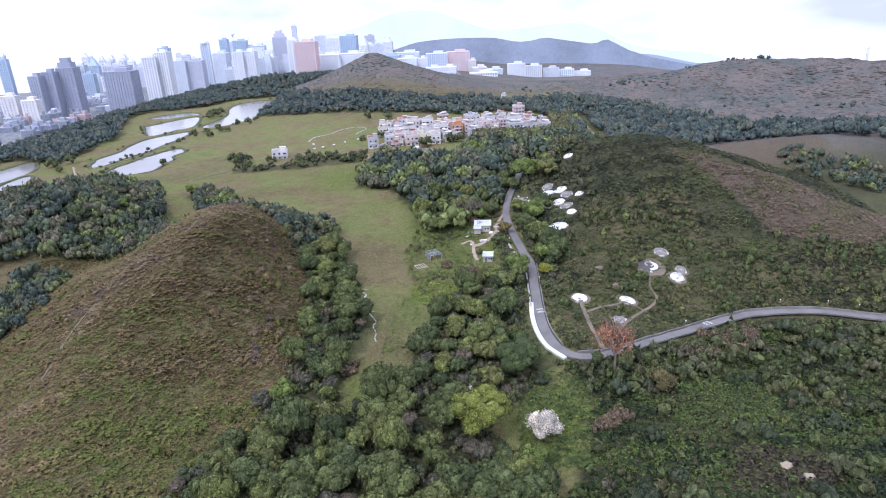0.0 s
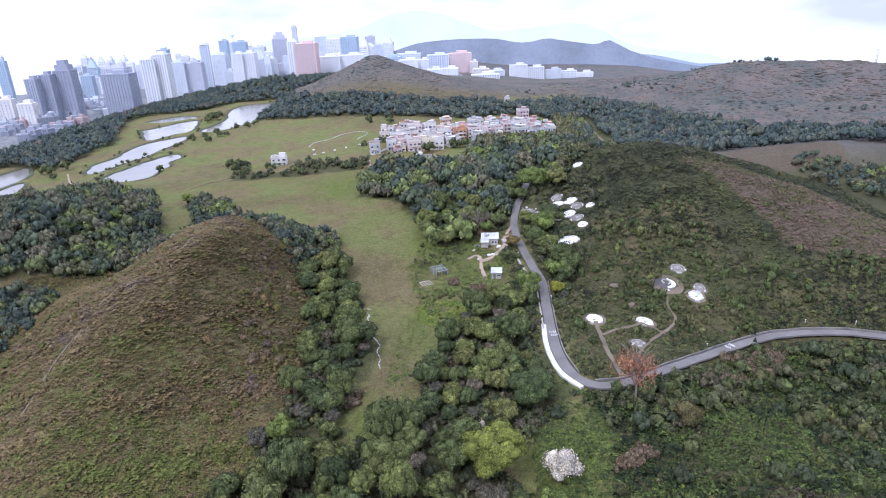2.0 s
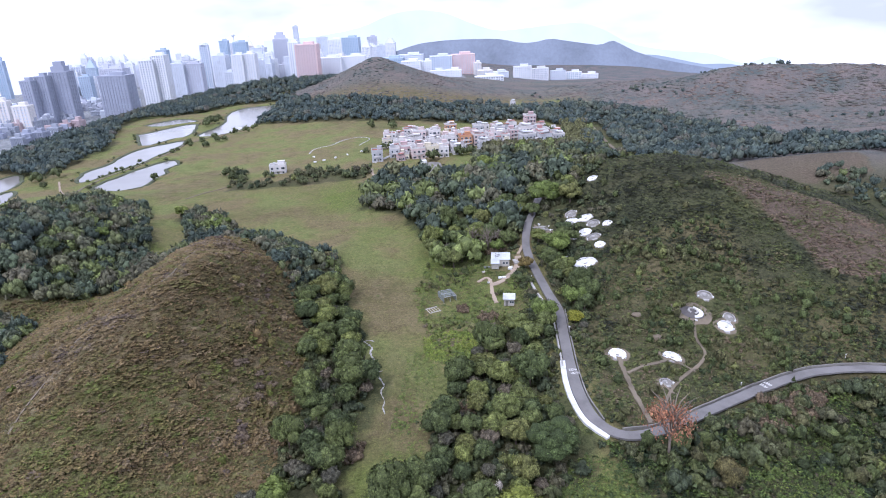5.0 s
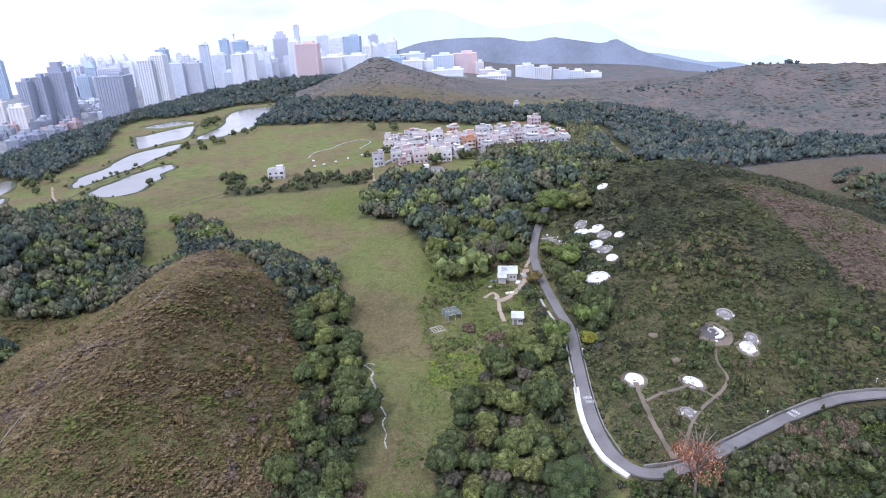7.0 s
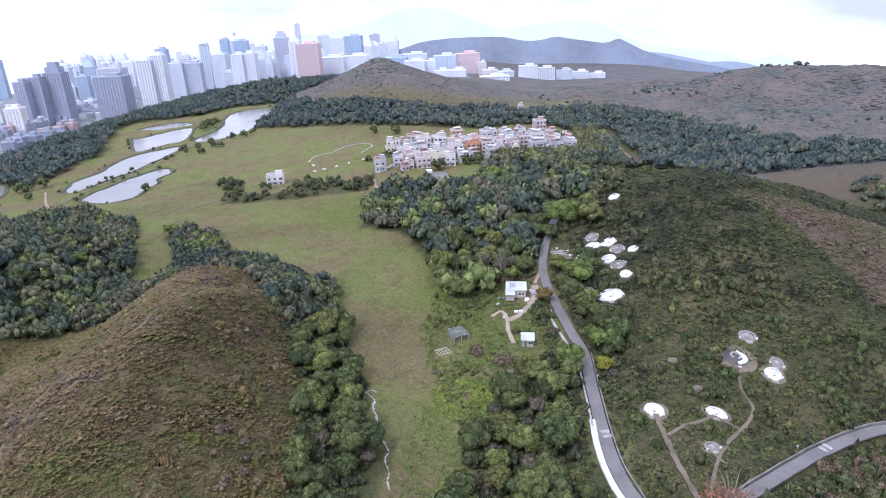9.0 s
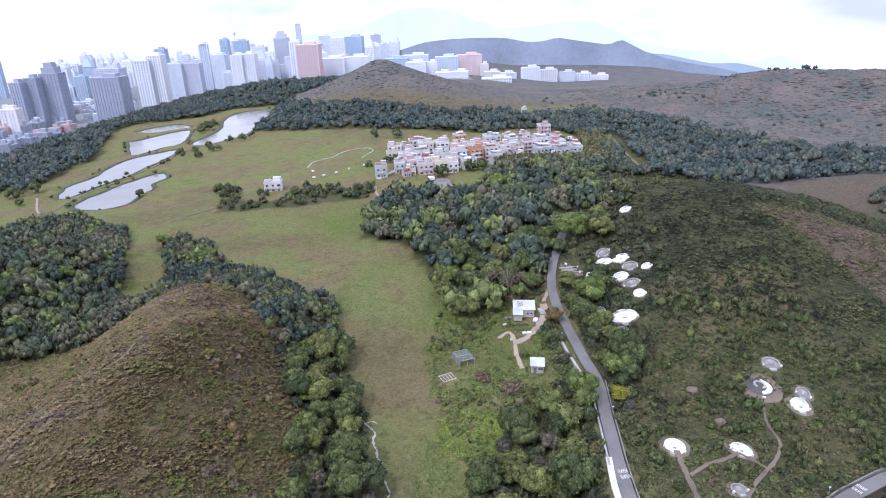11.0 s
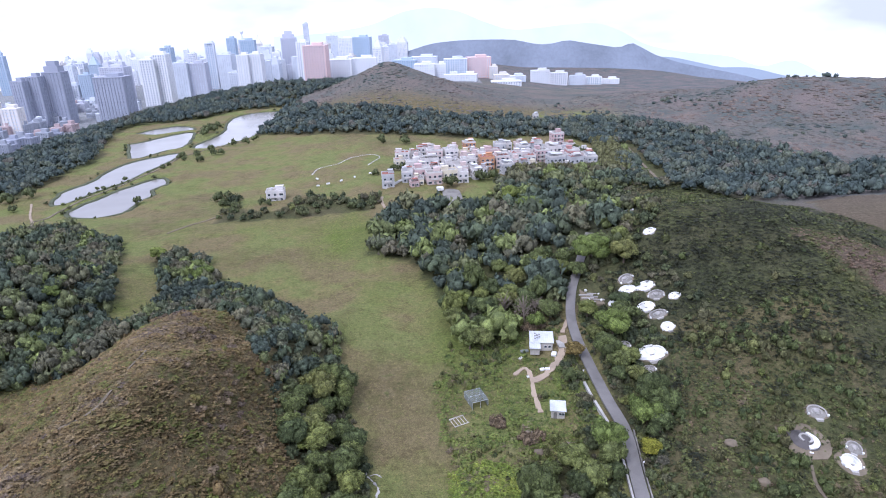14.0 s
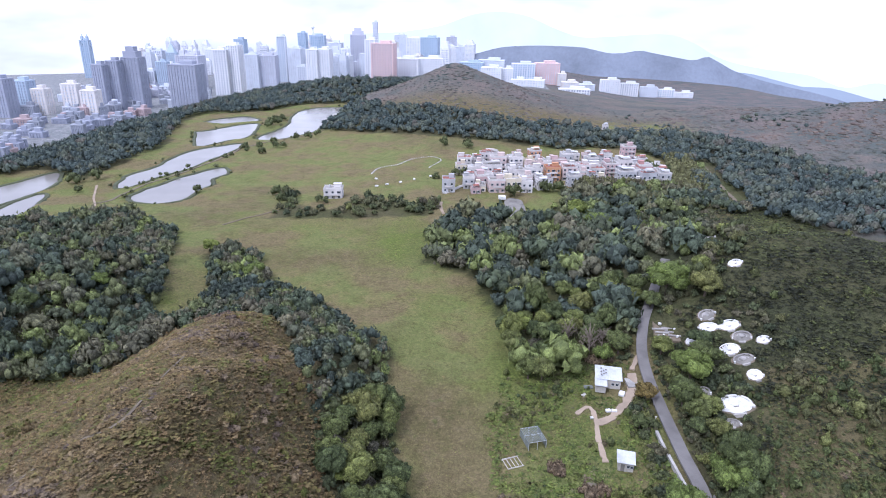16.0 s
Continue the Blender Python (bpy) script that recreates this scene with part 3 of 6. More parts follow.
tagged(mesh_part("kerb", v, f, M_OLDCONC), kind="structure", category="kerb", label="low stained concrete kerb on the hill side")
v, f = strip([(31.0, 241), (31.6, 234), (32.8, 226), (34.0, 219)], 0.7, 0.9, 1.6, 1.0)
tagged(mesh_part("retaining_wall", v, f, M_CONCRETE), kind="structure", category="wall", label="pale concrete wall below the lane")

TRACKS = [
    ("earth", 1.8, [(50.2, 193), (49.6, 185), (49.4, 176), (49.6, 168), (50, 163)]),
    ("earth", 1.2, [(50.5, 185), (56, 188.5), (62, 191), (66, 193)]),
    ("earth", 1.1, [(81.5, 213), (78.6, 204), (79, 198), (75, 192), (66, 184), (59.5, 176), (53, 165)]),
    ("earth", 0.9, [(66, 193), (71, 189), (72, 188)]),
    ("earth", 0.8, [(59, 181), (61, 177), (62, 176)]),
    ("sand", 3.0, [(29.5, 268), (29, 263), (27, 257), (24, 252), (20, 247), (16.5, 245.5)]),
    ("sand", 1.6, [(11.5, 249), (14.5, 252.5), (16, 251), (16.3, 245), (16, 238), (16.6, 230)]),
    ("sand", 1.8, [(30, 270), (33, 277)]),
    ("earth", 0.7, [(-104, 140), (-104, 157), (-102.8, 164)]),
    ("earth", 0.6, [(-101, 176), (-97, 181.5), (-93, 185.5)]),
    ("earth", 0.8, [(-88, 189.5), (-83, 191), (-80.8, 194), (-80.5, 199)]),
    ("earth", 0.5, [(-81.5, 208), (-82, 212.5), (-83, 220)]),
    ("sand", 2.2, [(-47, 452), (-46, 440), (-43, 428)]),
    ("earth", 1.2, [(-155, 392), (-147, 408), (-137, 425)]),
    ("earth", 1.8, [(-248, 424), (-246, 438), (-246.5, 452), (-245, 472), (-242, 491), (-238.5, 512), (-235, 532), (-232, 550), (-231, 579), (-232, 600), (-222, 626), (-208, 647), (-190, 680)]),
    ("sand", 1.6, [(-275, 468), (-259, 441), (-246, 423), (-241, 413)]),
    ("earth", 2.8, [(131, 474), (136, 528), (141, 585)]),
]
for i, (kind, w, pts) in enumerate(TRACKS):
    v, f = strip(pts, w * 0.78, 0.3, 0.6, 1.0, ragged=0.25, seed=i + 5)
    tagged(mesh_part("track", v, f, M_SAND if kind == "sand" else M_EARTH), kind="structure", category="path",
           label="sandy vehicle track near the huts" if kind == "sand" else "narrow trodden earth path")
for i, (w, run) in enumerate(((0.7, [(-31.6, 211.4), (-29.6, 209), (-29.2, 206.9), (-27.4, 205), (-26, 202.4), (-26.2, 199), (-24.9, 195.3), (-24.6, 192.6)]), (0.5, [(-24.4, 192.4), (-23.1, 190.5), (-23.4, 187), (-22.2, 184.5), (-20.7, 180.8)]),
                              (0.45, [(-20.6, 180.4), (-21.4, 178), (-20.2, 173.7), (-20.4, 171), (-19.7, 168.1)]), (0.35, [(-28.6, 207), (-27, 207.6), (-25.6, 206.6)]), (0.3, [(-23, 188), (-21.6, 188.6)]))):
    v, f = strip(run, w * 0.62, 0.12, 0.4, 0.45, ragged=0.85, seed=77 + i)
    tagged(mesh_part("stream", v, f, M_FOAM), kind="structure", category="stream", label="thin pale stony stream winding along the meadow edge")


def road_words(x, y, rz):
    """Worn white letters painted on the lane, too small to read: rows of bars."""
    bm = bmesh.new()
    z = ground_z(x, y)
    c, s = math.cos(radians(rz)), math.sin(radians(rz))
    for row in range(2):
        for k in range(4):
            for j in range(3):
                u, w = (k - 1.5) * 0.62 + (j - 1) * 0.16, (row - 0.5) * 1.9
                box(bm, x + u * c - w * s, y + u * s + w * c, z + 0.55, 0.09, 1.3 if j != 1 else 0.5, 0.03, rz)
    return tagged(part("road_marking", bm, M_LINE), kind="structure", category="road marking", label="worn white letters painted on asphalt")


for x, y, rz in ((34.4, 184.5, 6), (92.5, 185.4, 118)):
    ob = road_words(x, y, rz)
    ob.location.z = max(ground_z(x + dx, y + dy) for dx in (-2, 0, 2) for dy in (-2, 0, 2)) - ground_z(x, y) - 0.40

# ---- plants ----
def ball(sub):
    bm = bmesh.new()
    bmesh.ops.create_icosphere(bm, subdivisions=sub, radius=1.0)
    bm.verts.ensure_lookup_table()
    v = np.array([p.co[:] for p in bm.verts])
    f = np.array([[p.index for p in q.verts] for q in bm.faces])
    bm.free()
    return v, f


BALLS = {1: ball(1), 2: ball(2), 3: ball(3)}


def crown_arrays(seed, lobes, cards, sub, size, flat=0.75, spread=0.62, lobe=0.52):
    """A crown of radius about 1 on z = 0: uneven lobes first, then leafy sprays on them. Triangles only."""
    r = np.random.RandomState(seed)
    bv, bf = BALLS[sub]
    vs, fs, n = [], [], 0
    centres, radii = [], []
    for i in range(lobes):
        a = i * 2.4 + r.uniform(0, 0.9)
        d = spread * math.sqrt((i + 0.3) / lobes)
        c = np.array([d * math.cos(a), d * math.sin(a), flat * (0.75 - 0.55 * d * d + r.uniform(-0.24, 0.22))])
        rad = lobe * r.uniform(0.6, 1.2)
        k = 1 + 0.16 * np.sin(bv @ r.normal(0, 3.2, 3) + r.uniform(0, 6)) + 0.12 * np.sin(bv @ r.normal(0, 6.5, 3)) + r.normal(0, 0.05, len(bv))
        v = bv * (rad * k)[:, None]
        v[:, 2] *= 0.8
        vs.append(v + c)
        fs.append(bf + n)
        n += len(bv)
        centres.append(c)
        radii.append(rad)
    lobe_faces = sum(len(f) for f in fs)
    pick = r.randint(0, lobes, cards)
    d = r.normal(0, 1, (cards, 3))
    d[:, 2] = np.abs(d[:, 2]) * 0.9 - 0.25
    d /= np.linalg.norm(d, axis=1)[:, None]
    p = np.array(centres)[pick] + d * np.array(radii)[pick][:, None] * np.array([1, 1, 0.8]) * r.uniform(0.92, 1.3, (cards, 1))
    t = np.cross(d, r.normal(0, 1, (cards, 3)))
    t /= np.linalg.norm(t, axis=1)[:, None]
    u = np.cross(d, t) + d * r.uniform(-0.6, 0.9, (cards, 1))
    s = size * r.uniform(0.6, 1.4, (cards, 1))
    q = np.stack([p - t * s, p + t * s * 0.9 + u * s * 0.4, p + u * s * 1.5], 1).reshape(-1, 3)
    vs.append(q)
    fs.append(np.arange(cards * 3).reshape(-1, 3) + n)
    return np.concatenate(vs), np.concatenate(fs), lobe_faces


def trunk_arrays(seed, height, radius, limbs, reach):
    """A tapered, bent trunk with limbs."""
    r = np.random.RandomState(seed)
    vs, fs = [], []

    def tube(path, r0, r1, sides=6):
        n0 = len(vs)
        for i, q in enumerate(path):
            w = r0 + (r1 - r0) * i / (len(path) - 1)
            for k in range(sides):
                a = k * 2 * math.pi / sides
                vs.append((q[0] + math.cos(a) * w, q[1] + math.sin(a) * w, q[2]))
        for i in range(len(path) - 1):
            for k in range(sides):
                a, b = n0 + i * sides + k, n0 + i * sides + (k + 1) % sides
                fs.append((a, b, b + sides, a + sides))

    bend = r.uniform(-0.05, 0.05, 2) * height
    stem = [(bend[0] * t * t, bend[1] * t * t, height * t - 0.4 * (1 - t)) for t in (0, 0.3, 0.6, 1.0)]
    tube(stem, radius, radius * 0.45)
    for i in range(limbs):
        a, t0 = i * 2.4 + r.uniform(0, 0.8), r.uniform(0.35, 0.8)
        o = np.array([bend[0] * t0 * t0, bend[1] * t0 * t0, height * t0])
        e = o + np.array([math.cos(a) * reach, math.sin(a) * reach, height * r.uniform(0.35, 0.6)])
        tube([o, (o + e) / 2 + np.array([0, 0, 0.1 * height]), e], radius * 0.5, radius * 0.12, 5)
    return vs, fs


def make_tree(name, seed, radius, height, leaf, bark, lobes=7, cards=2000, size=0.062, flat=0.85, limbs=5, lobe=0.42, bare=False, sub=2):
    """A tree at the origin: trunk with limbs, and a crown of lobes and sprays."""
    t = base(name, 0, 0, 0)
    v, f = trunk_arrays(seed, height * (0.95 if bare else 0.62), 0.16 + radius * 0.035, limbs, radius * (0.75 if bare else 0.5))
    mesh_part("trunk", v, f, bark, t)
    v, f, k = crown_arrays(seed, lobes, cards, sub, size, flat, lobe=lobe)
    if bare:
        f = f[k:]
        f = f - f.min()
        v = v[-len(f) * 3:]
        k = 0
    v = v * np.array([radius, radius, height * 0.62 / flat])
    v[:, 2] += height * 0.3
    crown = mesh_part("crown", v, f.tolist(), leaf, t, smooth_faces=k)
    return t


TREES = []          # x, y, radius: where crowns already stand
rng = np.random.RandomState(4)


def stand(proto, x, y, scale=1.0, turn=None, sink=0.25):
    z = ground_z(x, y) - sink
    m = pose(x, y, z, 0, 0, rng.uniform(0, 360) if turn is None else turn) @ Matrix.Diagonal((scale * rng.uniform(0.92, 1.08), scale * rng.uniform(0.92, 1.08), scale * rng.uniform(0.92, 1.1), 1))
    return copy_thing(proto, m)


def place_first(proto, x, y, scale=1.0):
    """Puts the built tree itself in place."""
    proto.matrix_world = pose(x, y, ground_z(x, y) - 0.25) @ Matrix.Diagonal((scale, scale, scale, 1))


LOOKS = {
    "broad": "broad evergreen tree with dense dark green leaves",
    "light": "leafy tree with fresh yellow-green foliage",
    "olive": "rounded evergreen tree with olive-green foliage",
    "grey": "greyish thin-leaved tree in mixed woodland",
    "tall": "tall evergreen tree with an uneven layered crown",
}
M_LIGHT = leafy("fresh_leaves", [(0.1, 0.13, 0.04), (0.12, 0.155, 0.045), (0.15, 0.175, 0.05)], "object")
M_GREY = leafy("grey_leaves", [(0.085, 0.085, 0.065), (0.105, 0.1, 0.078), (0.14, 0.115, 0.09)], "object")
M_OLIVE = leafy("olive_leaves", [(0.075, 0.095, 0.04), (0.1, 0.118, 0.045), (0.14, 0.145, 0.055)], "object")
PROTOS = []
for kind, mat, radius, height, lobes, seed in (
        ("broad", M_LEAF, 4.6, 8.0, 12, 11), ("broad", M_LEAF, 4.0, 7.5, 9, 12), ("light", M_LIGHT, 4.4, 7.6, 12, 13), ("olive", M_OLIVE, 4.3, 7.4, 11, 14),
        ("olive", M_OLIVE, 3.6, 6.4, 8, 15), ("grey", M_GREY, 3.8, 6.6, 10, 16), ("tall", M_LEAF, 3.8, 9.0, 11, 17), ("broad", M_LEAF, 5.0, 7.6, 14, 18)):
    t = make_tree("tree", seed, radius, height, mat, M_BARK, lobes=int(lobes * 2.3), cards=2400, size=0.06, lobe=0.27)
    tagged(t, LOOKS[kind], "tree", "trees of the valley woods")
    PROTOS.append([t, kind, radius, False])

# trees that stand out by their shape or flowers


def single(x, y, look_label, proto, r, scale=1.0, name=None):
    tagged(proto, look_label, "tree")
    place_first(proto, x, y, scale)
    TREES.append((x, y, r * scale))


single(25.5, 127, "round tree covered in white blossom", make_tree("flowering_tree", 31, 4.7, 7.8, M_BLOSSOM, M_BARK, lobes=7, cards=2600, size=0.05), 4.2)
single(7.5, 139, "small tree with pale white blossom", make_tree("flowering_tree", 32, 1.5, 4.2, M_BLOSSOM, M_BARK, lobes=4, cards=250), 1.5)
single(50, 151, "bare-limbed tree dotted with red blossom", make_tree("flowering_tree", 33, 7.4, 15.5, M_RED, M_TWIG, lobes=16, cards=1900, size=0.026, limbs=30, lobe=0.3, bare=True), 5)
single(61, 142, "tree with brownish olive foliage", make_tree("tree", 34, 4.0, 6.5, leafy("tawny_leaves", [(0.085, 0.075, 0.034), (0.095, 0.085, 0.04), (0.11, 0.095, 0.042)], "object"), M_BARK), 4)
single(22, 150, "large round dark green tree beside the lane", make_tree("tree", 35, 7.4, 9.0, leafy("dark_leaves", [(0.058, 0.08, 0.032), (0.062, 0.084, 0.034), (0.066, 0.088, 0.036)], "object"), M_BARK, lobes=26, cards=5200, size=0.032, flat=0.75, lobe=0.3), 7)
single(9.5, 127, "large tree with bright yellow-green foliage", make_tree("tree", 36, 9.6, 12.5, leafy("bright_leaves", [(0.13, 0.155, 0.035), (0.14, 0.165, 0.038), (0.15, 0.17, 0.04)], "object"), M_BARK, lobes=44, cards=7000, size=0.03, lobe=0.21), 8.5)
single(47, 306, "large spreading tree with light green foliage", make_tree("tree", 37, 9.2, 12.0, M_LIGHT, M_BARK, lobes=30, cards=4600, size=0.035, lobe=0.25), 7)
single(58, 300, "spreading tree with mid green foliage", make_tree("tree", 38, 6.4, 9.0, M_OLIVE, M_BARK, lobes=22, cards=3000, lobe=0.27, size=0.045), 4.8)
single(44.5, 262, "tall leafy tree beside the lane", make_tree("tree", 39, 6.8, 10.5, M_LIGHT, M_BARK, lobes=24, cards=3200, size=0.045, lobe=0.27), 5)
single(50, 268, "dark leafy tree among the graves", make_tree("tree", 40, 5.4, 8.4, M_LEAF, M_BARK, lobes=20, lobe=0.28), 4.2)
single(31, 255.5, "small tree with golden brown foliage", make_tree("tree", 41, 3.8, 5.2, M_RUST, M_BARK, lobes=16, lobe=0.3), 3.8)
single(40.6, 211, "small bushy tree with yellow-green leaves", make_tree("tree", 42, 3.0, 4.6, leafy("yellow_leaves", [(0.2, 0.2, 0.03), (0.21, 0.21, 0.034), (0.22, 0.22, 0.04)], "object"), M_BARK, lobes=6), 3)
single(37, 404, "large light green tree in the central wood", make_tree("tree", 43, 9.4, 11.0, M_LIGHT, M_BARK, lobes=26, cards=4200, size=0.035, lobe=0.27), 7)
for x, y, rad, seed, mat in ((-141, 351, 4.6, 61, M_LIGHT), (-112, 327, 5.2, 62, M_LIGHT), (-150, 286, 4.4, 63, M_LIGHT), (-158, 262, 4.8, 64, M_OLIVE), (5, 283, 6.2, 65, M_OLIVE), (-4, 292, 5.4, 66, M_LIGHT), (30, 430, 7.5, 67, M_LIGHT), (-16, 372, 6.0, 68, M_LIGHT), (8, 300, 5.5, 69, M_LEAF), (39.5, 276, 4.4, 70, M_LEAF), (45.5, 247, 4.2, 71, M_LEAF), (50, 276, 4.6, 73, M_LEAF), (27, 281, 4.6, 74, M_LEAF), (21, 290, 5.4, 75, M_LEAF), (27, 243, 3.0, 76, M_LEAF), (41, 301, 4.4, 77, M_LEAF), (-5, 277, 5.0, 72, M_OLIVE)):
    single(x, y, "rounded tree with light green foliage at the wood's edge" if mat is M_LIGHT else "spreading evergreen tree at the wood's edge", make_tree("tree", seed, rad, rad * 1.45, mat, M_BARK, lobes=22, cards=3000, size=0.045, lobe=0.28), rad)
for x, y, s in ((12, 285, 1.0), (18, 278, 1.2), (23, 284, 0.8)):
    single(x, y, "leafless grey-brown tree with fanned twigs", make_tree("bare_tree", int(50 + x), 4.0, 8.0, M_TWIG, M_TWIG, lobes=7, cards=260, size=0.05, limbs=16, bare=True), 3.5, s)

CLEAR = [(17, 30, 255, 272), (16, 26, 222, 236), (-8, 6, 222, 242), (8, 22, 238, 256), (39, 47, 280, 293)]       # huts, yards and plots
GRAVES = [
    (50.2, 194.5, 2.9, "white"), (67.1, 194.2, 2.9, "white"), (60.5, 181.5, 2.0, "stone"), (81.7, 215.8, 3.6, "ringed"), (91.0, 210.5, 2.9, "white"),
    (89.4, 224.4, 2.6, "stone"), (94.0, 214.5, 2.2, "stone"), (53.4, 251.0, 4.3, "white"), (50.4, 243.6, 2.0, "stone"), (61.8, 261.5, 2.4, "white"),
    (58.6, 273.7, 2.7, "white"), (61.0, 268.6, 2.8, "stone"), (61.3, 283.8, 2.7, "white"), (63.2, 277.8, 3.0, "stone"), (68.2, 274.7, 2.0, "white"),
    (55.6, 285.1, 2.6, "white"), (56.3, 290.6, 2.6, "stone"), (49.6, 280.1, 2.2, "white"), (47.1, 257.4, 2.2, "stone"), (53.5, 273.0, 2.3, "stone"),
    (71.1, 313.2, 2.6, "white"), (56, 412, 3.2, "stone"), (62, 406, 3.0, "white"), (74, 401, 3.6, "stone"), (79, 394, 2.8, "stone"), (88, 414, 3.2, "stone"), (72, 346, 2.4, "stone"),
]


def free(x, y, r, road=2.2):
    if near_line(MAIN_ROAD, np.array([x]), np.array([y]))[0] < road + r * 0.55:
        return False
    for x0, x1, y0, y1 in CLEAR:
        if x0 - r * 0.5 < x < x1 + r * 0.5 and y0 - r * 0.6 < y < y1 + r * 0.3:
            return False
    for gx, gy, gr, k in GRAVES:
        if math.hypot(x - gx, y - gy + 1.5) < gr + r * 0.9 or gy > 340 and abs(x - gx) < gr + r * 0.5 and gy - 15 < y < gy:
            return False
    for kind, w, pts in TRACKS:
        if abs(pts[0][0] - x) < 40 and abs(pts[0][1] - y) < 60 and near_line(pts, np.array([x]), np.array([y]))[0] < w / 2 + r * 0.6:
            return False
    return True


def scatter(poly, step, seed, jitter=0.42):
    r = np.random.RandomState(seed)
    px, py = [p[0] for p in poly], [p[1] for p in poly]
    y, x = np.meshgrid(np.arange(min(py), max(py), step * 0.87), np.arange(min(px), max(px), step), indexing="ij")
    x = x + (np.arange(x.shape[0]) % 2)[:, None] * step / 2
    x, y = x + r.uniform(-jitter, jitter, x.shape) * step, y + r.uniform(-jitter, jitter, x.shape) * step
    ok = inside(poly, x, y)
    return list(zip(x[ok].tolist(), y[ok].tolist()))


def all_free(x, y, r, road):
    ok = near_line(MAIN_ROAD, x, y) > road + r * 0.55
    for x0, x1, y0, y1 in CLEAR:
        ok &= ~((x0 - r * 0.5 < x) & (x < x1 + r * 0.5) & (y0 - r * 0.6 < y) & (y < y1 + r * 0.3))
    for kind, w, pts in TRACKS:
        ok &= near_line(pts, x, y) > w / 2 + r * 0.6
    ok |= y > 340
    for gx, gy, gr, k in GRAVES:
        ok &= np.hypot(x - gx, y - gy + 1.5) > gr + r * 0.9
        if gy > 340:
            ok &= ~((np.abs(x - gx) < gr + r * 0.5) & (y < gy) & (y > gy - 15))
    return ok


spots = []
for poly, step, weights in ((FRONT_WOOD, 5.8, (4, 3, 1.2, 3, 3, 6, 2, 3)), (BELT_EAST, 5.6, (5, 3, 0.3, 2, 2, 5, 1, 1)), (ROAD_WOOD, 5.4, (2, 2, 3, 3, 2, 1, 1, 1)), (CENTRAL_WOOD, 7.0, (4, 3, 1, 3, 2, 2, 3, 3))):
    for x, y in scatter(poly, step, int(step * 10)):
        spots.append((x, y, weights))
spots = [s for s in spots if s[1] < 330 or s[0] > -60]
count = 0
for x, y, weights in spots:
    k = rng.choice(len(PROTOS), p=np.array(weights) / sum(weights))
    t, kind, r, used = PROTOS[k]
    s = rng.uniform(0.6, 1.2)
    if count >= 300 or not free(x, y, r * s) or any(math.hypot(x - a, y - b) < c * 0.75 + r * s * 0.35 for a, b, c in TREES[:16]):
        continue
    if not used:
        place_first(t, x, y, s)
        PROTOS[k][3] = True
    else:
        stand(t, x, y, s)
    TREES.append((x, y, r * s))
    count += 1
for t, kind, r, used in PROTOS:
    if not used:
        place_first(t, -30 + r, 128, 0.8)


def joined(name, items, shapes, material, label, category, trunks=0.0, sink=0.3):
    """Many plants in one mesh. items: x, y, radius, height, tint; shapes: crown arrays of radius 1."""
    r = np.random.RandomState(len(items))
    vs, fs, ts, n = [], [], [], 0
    lobes_f, cards_f = [], []
    levels = surface(np.array([i[0] for i in items]), np.array([i[1] for i in items]))
    for (x, y, rad, h, tint), level in zip(items, levels):
        v, f, k = shapes[r.randint(len(shapes))]
        a = r.uniform(0, 6.28)
        c, s = math.cos(a), math.sin(a)
        w = np.stack([(v[:, 0] * c - v[:, 1] * s) * rad + x, (v[:, 0] * s + v[:, 1] * c) * rad + y, v[:, 2] * h + level + h * trunks - sink], 1)
        vs.append(w)
        lobes_f.append(f[:k] + n)
        cards_f.append(f[k:] + n)
        ts.append(np.full(len(v), tint) + (r.uniform(-0.1, 0.1, len(v)) if k == 0 else 0))
        n += len(v)
    lf = np.concatenate(lobes_f)
    faces = np.concatenate([lf, np.concatenate(cards_f)])
    v = np.concatenate(vs)
    me = bpy.data.meshes.new(name)
    me.vertices.add(len(v))
    me.vertices.foreach_set("co", v.astype(np.float32).ravel())
    me.loops.add(len(faces) * 3)
    me.loops.foreach_set("vertex_index", faces.astype(np.int32).ravel())
    me.polygons.add(len(faces))
    me.polygons.foreach_set("loop_start", np.arange(0, len(faces) * 3, 3, dtype=np.int32))
    flags = np.zeros(len(faces), bool)
    flags[:len(lf)] = True
    me.polygons.foreach_set("use_smooth", flags)
    me.update(calc_edges=True)
    me.attributes.new("tint", "FLOAT", "POINT").data.foreach_set("value", np.clip(np.concatenate(ts), 0, 1).astype(np.float32))
    me.materials.append(material)
    return tagged(new(name, me), label, category, kind="stuff")


MID = [crown_arrays(100 + i, 8 + i % 3, 95, 1, 0.15, 0.8, 0.68, 0.36) for i in range(8)]
FARC = [crown_arrays(120 + i, 5, 70, 1, 0.15, 0.75, 0.62, 0.4) for i in range(8)]
BUSH = [crown_arrays(140 + i, 1, 26, 1, 0.3, 0.8, 0.3, 0.85) for i in range(8)]


def plant(poly, step, seed, lo, hi, road=3.2, thin=None):
    r = np.random.RandomState(seed)
    a = np.array(scatter(poly, step, seed))
    x, y = a[:, 0], a[:, 1]
    rad = r.uniform(lo, hi, len(x)) * (1 + 0.18 * waves(x, y, 0.07, seed + 1))
    ok = all_free(x, y, rad, road)
    if thin is not None:
        ok &= r.uniform(size=len(x)) < thin(x, y)
    tint = np.clip(r.beta(0.9, 1.7, len(x)) + 0.3 * waves(x, y, 0.12, seed + 2), 0, 1)
    out = np.stack([x, y, rad, rad * r.uniform(1.15, 1.75, len(x)), tint], 1)
    return out[ok].tolist()


